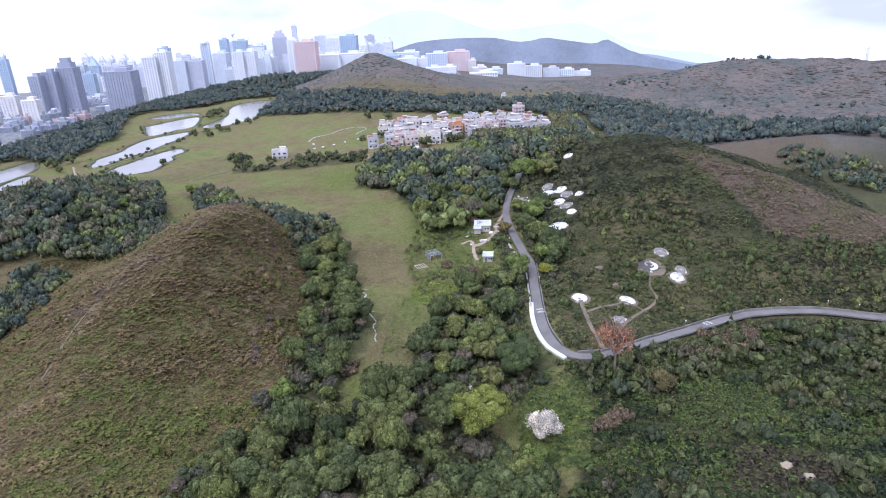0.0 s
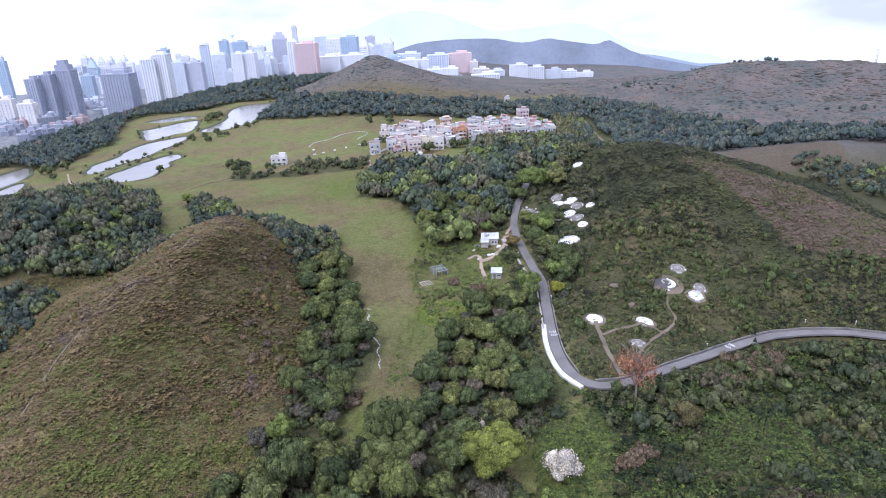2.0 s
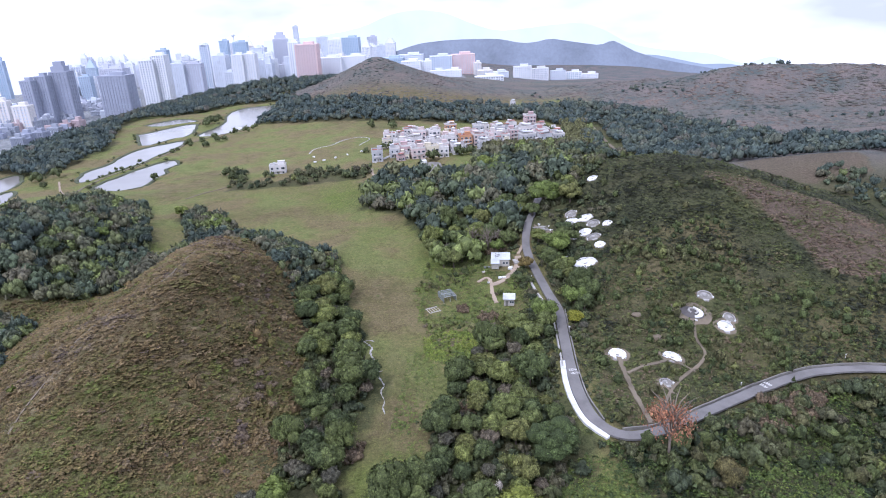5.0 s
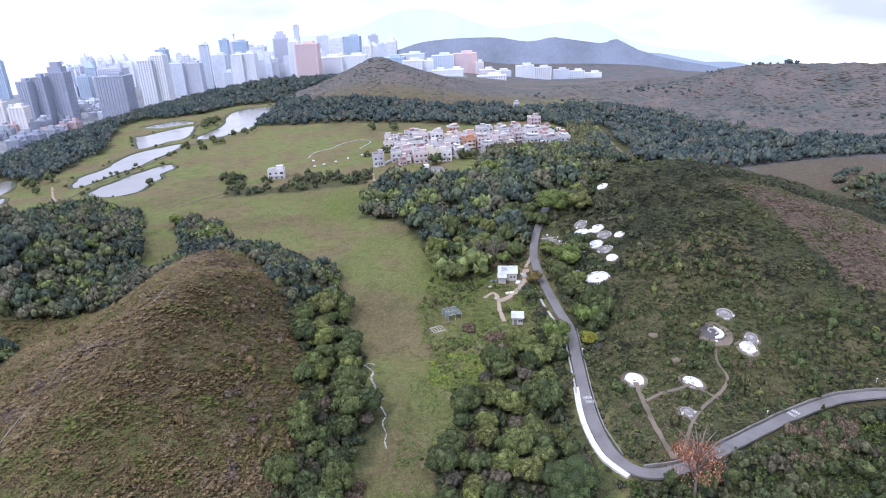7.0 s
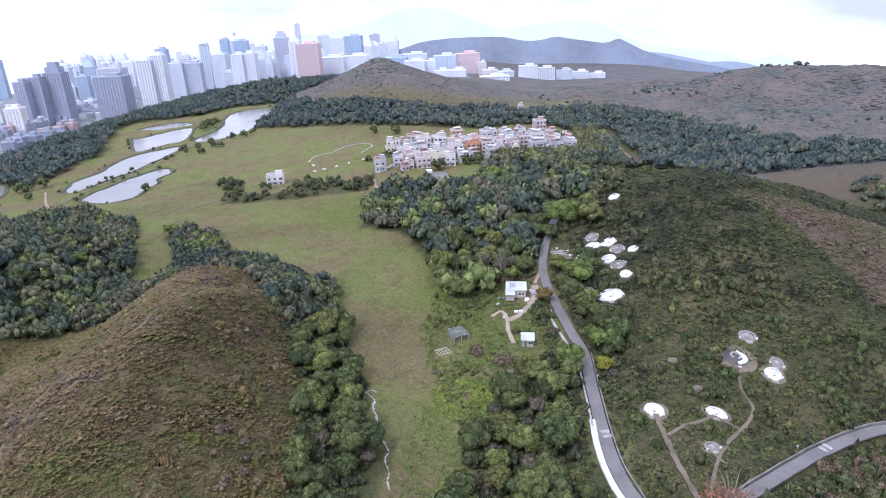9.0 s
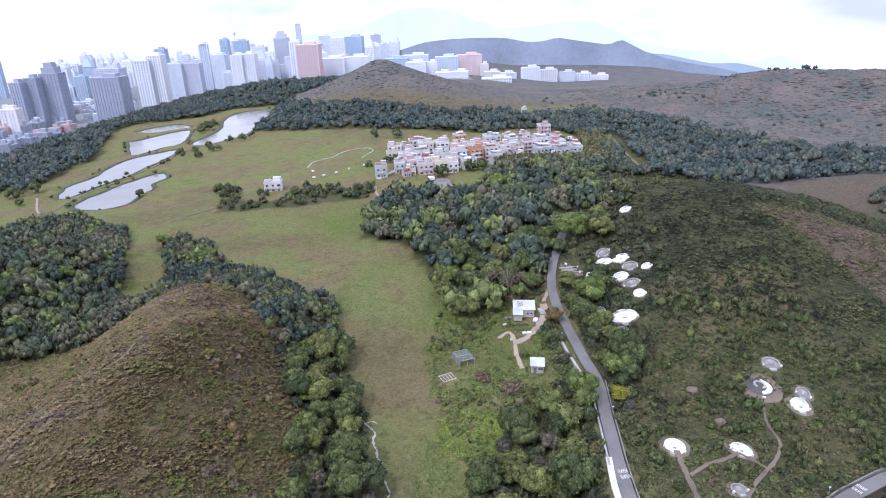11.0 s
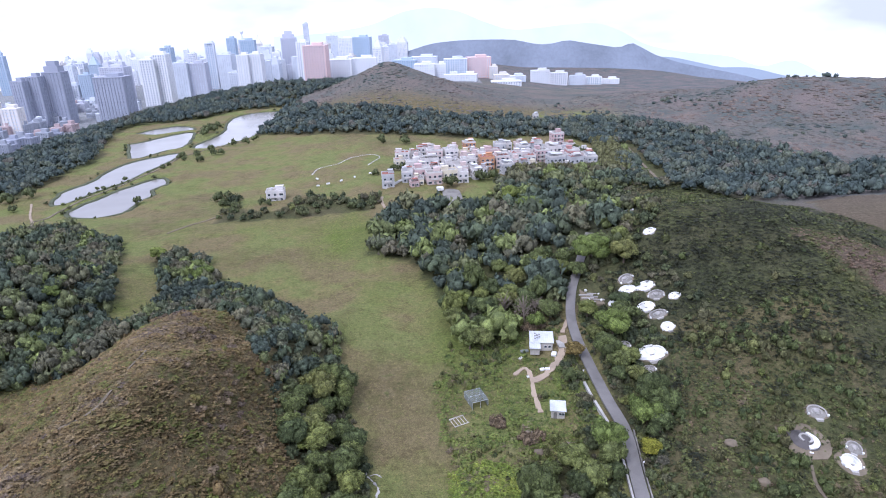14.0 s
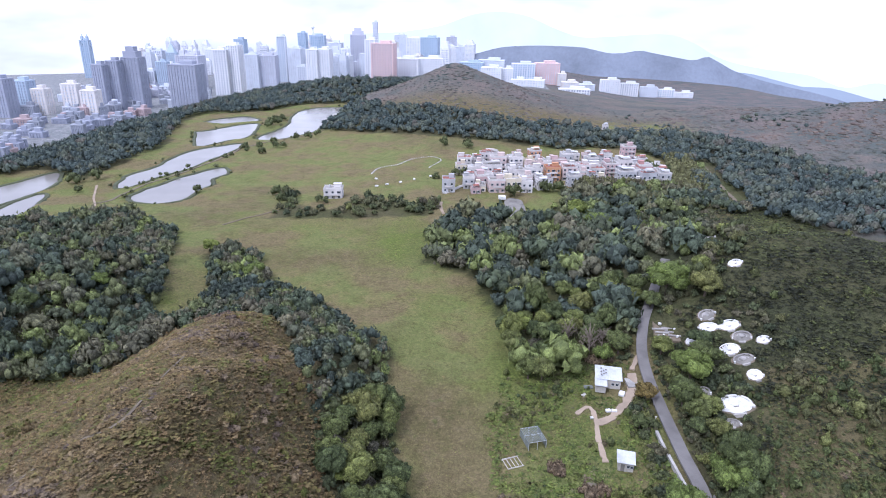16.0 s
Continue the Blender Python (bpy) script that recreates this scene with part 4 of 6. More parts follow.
back_central = [(x, y, 4.8 * u, 6.6 * u, tint) for x, y, u, tint in ((x, y, rng.choice((0.6, 0.8, 1.0, 1.2, 1.6)) * rng.uniform(0.9, 1.1), rng.beta(0.7, 0.95)) for x, y in scatter(CENTRAL_WOOD, 7.6, 70)) if free(x, y, 3.0) and not any(math.hypot(x - a, y - b) < c * 0.9 for a, b, c in TREES)]
joined("woodland", back_central, MID, M_MIDWOOD, "dense mixed evergreen woodland round the village", "woodland", 0.15)
CREST = lambda x, y: np.exp(-((x + 205) / 24) ** 2 - ((y - 340) / 30) ** 2)
left_wood = np.array(plant(LEFT_WOOD, 5.2, 71, 2.4, 4.8, thin=lambda x, y: 1 - 0.45 * CREST(x, y)))
fade = CREST(left_wood[:, 0], left_wood[:, 1])
left_wood[:, 2:4] *= (1 - 0.45 * fade)[:, None]
left_wood[:, 4] = left_wood[:, 4] * (1 - fade) + 0.72 * fade
joined("woodland", left_wood.tolist(), MID, M_MIDWOOD, "dense dark woodland on a low hill", "woodland", 0.1)
joined("woodland", plant(POCKET_WOOD, 5.0, 70, 2.2, 4.2), MID, M_MIDWOOD, "dark trees in the hollow behind the ridge", "woodland", 0.1)
joined("woodland", plant(BELT_NORTH, 4.8, 72, 2.0, 4.0), MID, M_MIDWOOD, "belt of trees along the hill foot", "woodland", 0.1)
joined("woodland", plant(HEDGE, 5.5, 73, 1.6, 3.4, thin=lambda x, y: 0.62 + 0.5 * waves(x, y, 0.09, 82)), MID, M_WOODS, "hedge of trees across the meadow", "woodland", 0.1)
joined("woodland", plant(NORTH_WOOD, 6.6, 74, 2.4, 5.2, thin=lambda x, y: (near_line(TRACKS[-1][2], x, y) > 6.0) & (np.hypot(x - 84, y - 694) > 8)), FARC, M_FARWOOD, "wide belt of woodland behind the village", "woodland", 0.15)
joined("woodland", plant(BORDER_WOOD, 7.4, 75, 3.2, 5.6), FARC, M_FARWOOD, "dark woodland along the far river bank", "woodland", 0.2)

EASTSIDE = [(44, 300), (52, 300), (66, 306), (80, 322), (86, 350), (96, 395), (108, 440), (106, 470), (60, 425), (72, 402), (70, 350), (62, 320)]
GRAVE_WOOD = [(38, 226), (46, 236), (48, 246), (60, 256), (66, 258), (76, 262), (78, 285), (74, 300), (60, 296), (44, 298), (40, 262)]
joined("woodland", plant(EASTSIDE, 5.4, 68, 1.8, 4.4), MID, M_WOODS, "mixed trees and tall shrubs beside the upper graves", "woodland", 0.05)
joined("woodland", plant(GRAVE_WOOD, 4.0, 69, 1.0, 2.4, 2.0, lambda x, y: 0.75 + 0.4 * waves(x, y, 0.15, 64)), MID, M_WOODS, "small trees and shrubs between the graves", "woodland", 0.0)
BEHIND = [(100, 474), (118, 452), (132, 456), (134, 480), (132, 520), (134, 566), (120, 600), (116, 560), (118, 510)]
joined("woodland", plant(BEHIND, 5.6, 67, 2.2, 4.4, thin=lambda x, y: near_line(TRACKS[-1][2], x, y) > 5.5), FARC, M_MIDWOOD, "trees between the village belt and the far wood", "woodland", 0.1)
joined("woodland", plant(EAST_WOOD, 6.5, 76, 2.0, 4.0), FARC, M_MIDWOOD, "dark woodland in the side valley", "woodland", 0.15)
RIDGE = [(140, 745), (160, 650), (215, 590), (240, 520), (255, 440), (240, 375), (300, 300), (430, 300), (640, 430), (760, 600), (560, 820), (330, 920), (180, 850)]
BACK_HILL = [(-190, 800), (-120, 752), (0, 745), (120, 780), (160, 880), (60, 960), (-190, 900)]


def patchy(items, seed, dim=1.0):
    """Brings the shrubs of one patch to a like height and hue."""
    a = np.array(items)
    w = waves(a[:, 0], a[:, 1], 0.16, seed)
    k = 1 + 0.5 * w
    a[:, 2] *= k
    a[:, 3] *= k
    a[:, 4] = np.clip(a[:, 4] * 0.55 + 0.25 + 0.42 * waves(a[:, 0], a[:, 1], 0.2, seed + 5), 0, 1) * dim
    return a.tolist()


# undergrowth in the near woods
UNDER = plant(FRONT_WOOD, 3.4, 86, 1.3, 2.6) + plant(BELT_EAST, 3.2, 87, 1.2, 2.4) + plant(ROAD_WOOD, 3.2, 88, 1.2, 2.4) + plant(LANE_WEST, 2.8, 89, 1.2, 2.4, 2.4)
joined("undergrowth", plant(BELT_NORTH, 3.4, 65, 1.0, 2.0) + plant(LEFT_WOOD, 4.4, 66, 1.4, 2.6), BUSH, M_MIDWOOD, "low undergrowth in the hill woods", "undergrowth", 0.0)
joined("undergrowth", UNDER, MID, M_WOODS, "dense undergrowth between the trees", "undergrowth", 0.0)

# scrub on the slopes
RIGHT_HILL = [(38, 164), (44, 161), (62, 170), (90, 188), (109, 195), (125, 197), (160, 186), (200, 230), (210, 300), (215, 330), (165, 400), (150, 468), (108, 470), (64, 424), (75, 402), (80, 375), (70, 330), (60, 300), (48, 292), (42, 262), (40, 225), (38, 190)]
LEFT_HILL = [(-160, 90), (-50, 90), (-45, 135), (-42, 170), (-46, 205), (-55, 228), (-66, 252), (-85, 268), (-108, 272), (-126, 260), (-140, 247), (-158, 231), (-157, 140)]
VALLEY_EDGE = [(0, 186), (10, 205), (20, 214), (33, 216), (31, 235), (33, 262), (26, 276), (4, 262), (-8, 268), (-14, 240), (-9, 215), (-4, 190)]
slope_trees = plant(SLOPE, 6.0, 85, 1.8, 3.4, 3.0, lambda x, y: 0.2 + 0.5 * waves(x, y, 0.06, 71) + 0.7 * (near_line(MAIN_ROAD, x, y) < 20) - 0.6 * inside(GREEN_SLOPE, x, y))
joined("woodland", slope_trees, MID, M_WOODS, "scattered small trees on the slope below the lane", "trees", 0.05)
r_dry = np.random.RandomState(98)
dry_spots = [(95, 176, 7), (86, 168.5, 5), (104, 181.5, 6), (42, 131, 3), (47, 133.5, 3), (-28, 152, 4), (2, 168, 4), (5, 226, 2.5), (13, 219, 3), (20, 275, 3)]
dry_bushes = [(x + r_dry.normal(0, s * 0.5), y + r_dry.normal(0, s * 0.25), r_dry.uniform(0.9, 1.5 + s * 0.12), r_dry.uniform(1.6, 2.6 + s * 0.2), 0.5) for x, y, s in dry_spots for _ in range(5 + 3 * int(s))]
joined("scrub", dry_bushes, MID, leafy("withered_leaves", [(0.145, 0.11, 0.078), (0.155, 0.118, 0.084), (0.165, 0.125, 0.09)], "tint"), "withered brown bushes on the slope", "scrub", 0.0)
joined("scrub", patchy(plant(SLOPE, 3.6, 81, 0.8, 2.0, 2.6, lambda x, y: np.clip(0.55 + 0.7 * waves(x, y, 0.07, 76), 0.05, 1) * np.where(inside(GREEN_SLOPE, x, y) | inside(BARE_SLOPE, x, y), 0.15, 1)), 72, 0.95), BUSH, M_SCRUB, "thick green scrub on the slope below the lane", "scrub", 0.0)
UPPER = lambda x, y: (y > 262) | ((x > 112) & (y > 232))
joined("scrub", patchy(plant(RIGHT_HILL, 3.0, 82, 0.7, 1.7, 2.6, lambda x, y: np.where(~UPPER(x, y), 0.5 + 0.5 * waves(x, y, 0.08, 80), 0.02) * np.where(inside(BURNT, x, y), 0.05, 1)), 73, 0.95), BUSH, M_SCRUB, "low green scrub on the grave hill", "scrub", 0.0)
joined("scrub", plant(LEFT_HILL, 4.0, 83, 0.5, 1.5, 2.6, lambda x, y: np.clip(0.9 * waves(x, y, 0.09, 79) - 0.22, 0.0, 0.7)), BUSH, M_HEATH, "scattered low shrubs on the dry hill", "scrub", 0.0)
joined("scrub", patchy(plant(VALLEY_EDGE, 1.7, 84, 0.35, 1.2, 2.2, lambda x, y: (0.22 + 0.5 * waves(x, y, 0.12, 78)) * (1 - np.exp(-((x + 1) / 11) ** 2 - ((y - 203) / 11) ** 2))), 77, 1.5), BUSH, M_SCRUB, "weeds and bushes around the huts", "scrub", 0.0)

# shrubs crowding the edges of the lane
r_side = np.random.RandomState(45)
line = spline([(x, y, 0) for x, y in MAIN_ROAD[1:]], 1.3)
edge = []
for p, q in zip(line[:-1], line[1:]):
    t = (q - p).normalized()
    for side in (-1, 1):
        for k in range(2):
            rad = r_side.uniform(0.6, 1.6) if p.y > 200 or side > 0 else r_side.uniform(0.4, 0.9)
            off = side * (1.9 + rad * 0.75 + r_side.uniform(0, 3.0) * (1 + k))
            edge.append((p.x + t.y * off, p.y - t.x * off, rad, rad * r_side.uniform(1.0, 1.6), r_side.beta(1.0, 1.2)))
edge = np.array(edge)
keep = (near_line(MAIN_ROAD, edge[:, 0], edge[:, 1]) > 1.7 + edge[:, 2] * 0.7) & (near_line([(32.2, 190), (31.0, 180), (31.0, 171), (32.6, 162.5), (37, 157)], edge[:, 0], edge[:, 1]) > 1.2 + edge[:, 2]) & (near_line([(31.0, 241), (31.6, 234), (32.8, 226), (34.0, 219)], edge[:, 0], edge[:, 1]) > 0.8 + edge[:, 2])
for kind, w, pts in TRACKS[:8]:
    keep &= near_line(pts, edge[:, 0], edge[:, 1]) > w / 2 + edge[:, 2] * 0.7
for gx, gy, gr, kind in GRAVES:
    keep &= np.hypot(edge[:, 0] - gx, edge[:, 1] - gy) > gr + edge[:, 2]
keep &= ~((edge[:, 0] > 38.5) & (edge[:, 0] < 48) & (edge[:, 1] > 280) & (edge[:, 1] < 294)) & ~((edge[:, 0] > 17) & (edge[:, 0] < 31) & (edge[:, 1] > 258) & (edge[:, 1] < 270))
joined("scrub", edge[keep].tolist(), MID, M_WOODS, "leafy shrubs crowding the edges of the lane", "scrub", 0.0)

# grey twiggy shrubs between the dry hill and its belt of trees
FLANK = [(-112, 264), (-88, 257), (-72, 243), (-61, 224), (-54, 200), (-50, 175), (-48, 150)]
line = spline([(x, y, 0) for x, y in FLANK], 1.1)
flank = [(p.x + r_side.normal(-4, 4), p.y + r_side.normal(-3, 3), rad, rad * r_side.uniform(0.8, 1.3), tint) for p, rad, tint in ((p, r_side.uniform(0.7, 1.9), r_side.choice((0.95, 1.0, 0.55, 0.2, 0.9))) for p in line)]
joined("scrub", flank, MID, M_HEATH, "grey-brown twiggy shrubs along the hill foot", "scrub", 0.0)

# grass tufts: dry on the hill, green in the valley
def tuft_arrays(seed, blades, spread):
    r = np.random.RandomState(seed)
    a, d = r.uniform(0, 6.28, blades), r.uniform(0.1, 1, blades) * spread
    p = np.stack([np.cos(a) * d, np.sin(a) * d, 0 * d], 1)
    lean = np.stack([np.cos(a) * 0.95, np.sin(a) * 0.95, np.full(blades, 0.55)], 1) * r.uniform(0.6, 1.1, (blades, 1))
    side = np.stack([-np.sin(a), np.cos(a), 0 * a], 1) * 0.28
    v = np.stack([p + side, p - side, p + lean], 1).reshape(-1, 3)
    return v, np.arange(blades * 3).reshape(-1, 3), 0


TUFT = [tuft_arrays(160 + i, 5, 0.9) for i in range(8)]


def clump_arrays(seed, sprays, size):
    """A low shrub of radius 1: leafy sprays over a flattened dome."""
    r = np.random.RandomState(seed)
    a, q = r.uniform(0, 6.28, sprays), np.sqrt(r.uniform(0, 1, sprays))
    p = np.stack([np.cos(a) * q, np.sin(a) * q, np.sqrt(1 - 0.9 * q * q) * r.uniform(0.55, 1.0, sprays)], 1)
    t = r.normal(0, 1, (sprays, 3))
    t[:, 2] *= 0.4
    t /= np.linalg.norm(t, axis=1)[:, None]
    u = np.cross(t, r.normal(0, 0.5, (sprays, 3)) + np.array([0, 0, 1.0]))
    u /= np.linalg.norm(u, axis=1)[:, None]
    s = size * r.uniform(0.7, 1.4, (sprays, 1))
    v = np.stack([p - t * s, p + t * s, p + u * s * 1.5], 1)
    down = np.cross(v[:, 1] - v[:, 0], v[:, 2] - v[:, 0])[:, 2] < 0
    v[down] = v[down][:, ::-1]
    return v.reshape(-1, 3), np.arange(sprays * 3).reshape(-1, 3), 0


CLUMP = [clump_arrays(190 + i, 12, 0.38) for i in range(8)]


def sow(poly, n, seed, lo, hi, tint):
    r = np.random.RandomState(seed)
    px, py = [p[0] for p in poly], [p[1] for p in poly]
    x, y = r.uniform(min(px), max(px), n), r.uniform(min(py), max(py), n)
    ok = inside(poly, x, y)
    x, y = x[ok], y[ok]
    far = near_line(MAIN_ROAD, x, y) > 3.0
    x, y = x[far], y[far]
    t = tint(x, y) + r.normal(0, 0.16, len(x))
    return [(a, b, s, s * r.uniform(0.7, 1.2), c) for a, b, s, c in zip(x, y, r.uniform(lo, hi, len(x)), t)]


def joined_fast(name, items, shapes, material, label, category, uneven=0.3):
    it = np.array(items)
    z = surface(it[:, 0], it[:, 1]) - 0.05
    r = np.random.RandomState(len(items))
    vs, ts = [], []
    kind = r.randint(len(shapes), size=len(it))
    for k, (v, f, _) in enumerate(shapes):
        s = it[kind == k]
        w = v[None] * np.stack([s[:, 2], s[:, 2], s[:, 3]], 1)[:, None, :] + np.stack([s[:, 0], s[:, 1], z[kind == k]], 1)[:, None, :]
        vs.append(w.reshape(-1, 3))
        ts.append(np.repeat(s[:, 4], len(v)))
    v = np.concatenate(vs)
    n = len(v) // 3
    me = bpy.data.meshes.new(name)
    me.vertices.add(len(v))
    me.vertices.foreach_set("co", v.astype(np.float32).ravel())
    me.loops.add(len(v))
    me.loops.foreach_set("vertex_index", np.arange(len(v), dtype=np.int32))
    me.polygons.add(n)
    me.polygons.foreach_set("loop_start", np.arange(0, len(v), 3, dtype=np.int32))
    me.update(calc_edges=True)
    me.attributes.new("tint", "FLOAT", "POINT").data.foreach_set("value", np.clip(np.concatenate(ts), 0, 1).astype(np.float32))
    up = np.tile((0.0, 0.0, 1.0), (len(v), 1)) + np.repeat(r.normal(0, uneven, (n, 3)), 3, 0)
    me.normals_split_custom_set_from_vertices((up / np.linalg.norm(up, axis=1)[:, None]).tolist())
    me.materials.append(material)
    return tagged(new(name, me), label, category, kind="stuff")


def heath_tint(x, y):
    """From green over brown and tan to grey, in patches of several sizes."""
    t = 0.36 + 0.24 * waves(x, y, 0.1, 51) + 0.3 * waves(x, y, 0.5, 52)
    crest = np.exp(-(near_line([(-104, 120), (-104, 157), (-101, 177), (-88, 189), (-80, 200), (-83, 225), (-90, 250)], x, y) / 9) ** 2)
    return t + 0.2 * crest + 0.06 * smooth((y - 150) / 50) - 0.12 * smooth((130 - y) / 30) - 0.22 * np.exp(-((x + 70) / 26) ** 2 - ((y - 118) / 22) ** 2)


def moor_tint(x, y):
    low = smooth((262 - y) / 40) * smooth((125 - x) / 30)
    # the rise beyond y 285 pales the upper moor for distance haze
    t = 0.14 + 0.16 * smooth((y - 285) / 60) + 0.12 * waves(x, y, 0.12, 53) + 0.36 * low + 0.2 * waves(x, y, 0.35, 55) * low + 0.4 * np.exp(-((x - 128) / 7) ** 2) * (y < 300)
    return np.where(inside(BURNT, x + waves(x, y, 0.1, 57) * 3, y), 0.82 + 0.2 * waves(x, y, 0.2, 58), t)


def thicket_tint(x, y):
    t = 0.36 + 0.3 * waves(x, y, 0.13, 59) + 0.24 * waves(x, y, 0.45, 60)
    t = np.where(inside(GREEN_SLOPE, x, y), 0.52 + 0.12 * waves(x, y, 0.3, 62), t)
    return np.where(inside(BARE_SLOPE, x, y), 0.86 + 0.2 * waves(x, y, 0.3, 63), t)


def cover(poly, n, seed, lo, hi, tint, low=0.55, clear=0.0):
    """Low shrubs sown over a slope, free of paths, graves and the lane."""
    a = np.array(sow(poly, n, seed, lo, hi, tint))
    a = a[all_free(a[:, 0], a[:, 1], a[:, 2] * 0.8, 2.6) & (a[:, 1] > 0)]
    k = 1 + 0.45 * waves(a[:, 0], a[:, 1], 0.3, seed + 3)
    a[:, 2] *= k
    a[:, 3] *= k * low
    return a


joined_fast("heath", cover(LEFT_HILL, 36000, 94, 0.5, 1.15, heath_tint), CLUMP, M_HEATH, "dry brown and olive heath covering the hill", "heath", 0.38)
joined_fast("scrub", cover(RIGHT_HILL, 58000, 95, 0.45, 1.0, moor_tint, 0.5), CLUMP, M_MOOR, "low dark olive scrub covering the grave hill", "scrub", 0.5)
joined_fast("scrub", cover(SLOPE, 34000, 96, 0.4, 0.95, thicket_tint, 0.8), CLUMP, M_THICKET, "dense green thicket on the slope below the lane", "scrub", 0.6)
joined_fast("scrub", cover(VALLEY_EDGE, 3600, 99, 0.4, 1.0, lambda x, y: 0.5 + 0.25 * waves(x, y, 0.2, 69) + 0.2 * waves(x, y, 0.6, 70), 0.6), CLUMP, leafy("weeds", [(0.07, 0.095, 0.036), (0.11, 0.145, 0.042), (0.15, 0.185, 0.05), (0.145, 0.14, 0.06), (0.14, 0.11, 0.08)], "tint", True), "rank green weeds around the huts", "weeds", 0.5)
YARD = [(-12, 218), (-2, 216), (30, 216), (31, 240), (31, 274), (10, 274), (0, 262), (-10, 250)]
yard = np.array(sow(YARD, 4200, 103, 0.25, 0.6, lambda x, y: 0.42 + 0.25 * waves(x, y, 0.2, 69) + 0.25 * waves(x, y, 0.6, 70)))
keep = np.ones(len(yard), bool)
for x0, x1, y0, y1 in ((17, 27, 257.5, 270), (18.6, 23.4, 226, 231.6), (-5, 3, 232, 241), (-9.5, -3, 225, 231), (26.5, 31.5, 260.5, 266.5)):
    keep &= ~((yard[:, 0] > x0) & (yard[:, 0] < x1) & (yard[:, 1] > y0) & (yard[:, 1] < y1))
for kind, w, pts in TRACKS[5:8]:
    keep &= near_line(pts, yard[:, 0], yard[:, 1]) > w / 2 + 0.4
yard[:, 3] *= 0.55
joined_fast("weeds", yard[keep], CLUMP, bpy.data.materials["weeds"], "trampled green weeds in the yard of the huts", "weeds", 0.5)
GLADE = [(19, 120), (40, 120), (44, 134), (40, 148), (30, 152), (20, 142)]
joined_fast("weeds", cover(GLADE, 2200, 100, 0.3, 0.8, lambda x, y: 0.14 + 0.16 * waves(x, y, 0.3, 71), 0.5), CLUMP, bpy.data.materials["weeds"], "low green weeds in the clearing", "weeds", 0.5)
WET = [(-24, 132), (-12, 134), (-8, 160), (-4, 190), (4, 206), (-6, 212), (-14, 196), (-18, 160)]
joined_fast("weeds", cover(WET, 2600, 101, 0.25, 0.6, lambda x, y: 0.42 + 0.22 * waves(x, y, 0.2, 72) + 0.15 * waves(x, y, 0.7, 73), 0.4)[:1500], CLUMP, bpy.data.materials["weeds"], "yellow-green weeds at the meadow edge", "weeds", 0.5)
RIDGE = [(150, 720), (190, 690), (215, 655), (235, 610), (248, 560), (262, 505), (290, 470), (300, 440), (420, 425), (560, 420), (700, 560), (700, 760), (520, 840), (330, 900), (160, 860), (110, 780)]
BACK_HILL = [(-205, 830), (-150, 780), (-92, 736), (-40, 716), (90, 710), (150, 720), (130, 800), (60, 900), (-60, 960), (-200, 890)]
ridge_tint = lambda x, y: 0.52 + 0.55 * waves(x, y, 0.035, 65) + 0.15 * waves(x, y, 0.2, 66) - 0.5 * smooth((500 - y + (x - 260) * 0.3) / 90)
HUMP = [crown_arrays(220 + i, 2, 6, 1, 0.1, 0.35, 0.5, 0.72) for i in range(8)]


def humps(poly, step, seed, lo, hi, tint):
    """Rounded low scrub seen from afar."""
    a = np.array(plant(poly, step, seed, lo, hi))
    a[:, 3] = a[:, 2] * 0.42
    a[:, 4] = np.clip(tint(a[:, 0], a[:, 1]) + np.random.RandomState(seed).normal(0, 0.1, len(a)), 0, 1)
    return a.tolist()


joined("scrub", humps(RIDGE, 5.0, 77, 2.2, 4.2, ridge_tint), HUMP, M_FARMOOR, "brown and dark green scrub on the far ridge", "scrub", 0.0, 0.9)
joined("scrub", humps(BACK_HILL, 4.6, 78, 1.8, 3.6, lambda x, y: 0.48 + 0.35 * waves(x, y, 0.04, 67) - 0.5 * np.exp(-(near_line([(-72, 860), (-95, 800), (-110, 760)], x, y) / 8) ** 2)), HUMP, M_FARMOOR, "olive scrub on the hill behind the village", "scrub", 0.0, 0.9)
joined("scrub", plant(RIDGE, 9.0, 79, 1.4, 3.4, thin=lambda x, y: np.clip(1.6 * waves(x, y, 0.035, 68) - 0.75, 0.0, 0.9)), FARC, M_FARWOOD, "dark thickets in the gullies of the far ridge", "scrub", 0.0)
joined_fast("grass", sow(LEFT_HILL, 30000, 91, 0.25, 0.6, lambda x, y: heath_tint(x, y) + 0.1), TUFT, M_TUFT, "dry brown and olive grass tufts on the hill", "grass")
MEADOW = [(-30, 140), (-14, 140), (-4, 190), (-8, 240), (-8, 300), (-30, 345), (-44, 420), (-110, 410), (-150, 380), (-120, 350), (-60, 290), (-40, 250), (-28, 200)]
joined_fast("grass", sow(MEADOW, 26000, 93, 0.2, 0.45, lambda x, y: 0.42 + 0.42 * waves(x, y, 0.22, 54) + 0.35 * np.exp(-((x + 33) / 12) ** 2 - ((y - 248) / 16) ** 2)), TUFT, M_SEDGE, "yellow-green marsh grass in the valley", "grass")


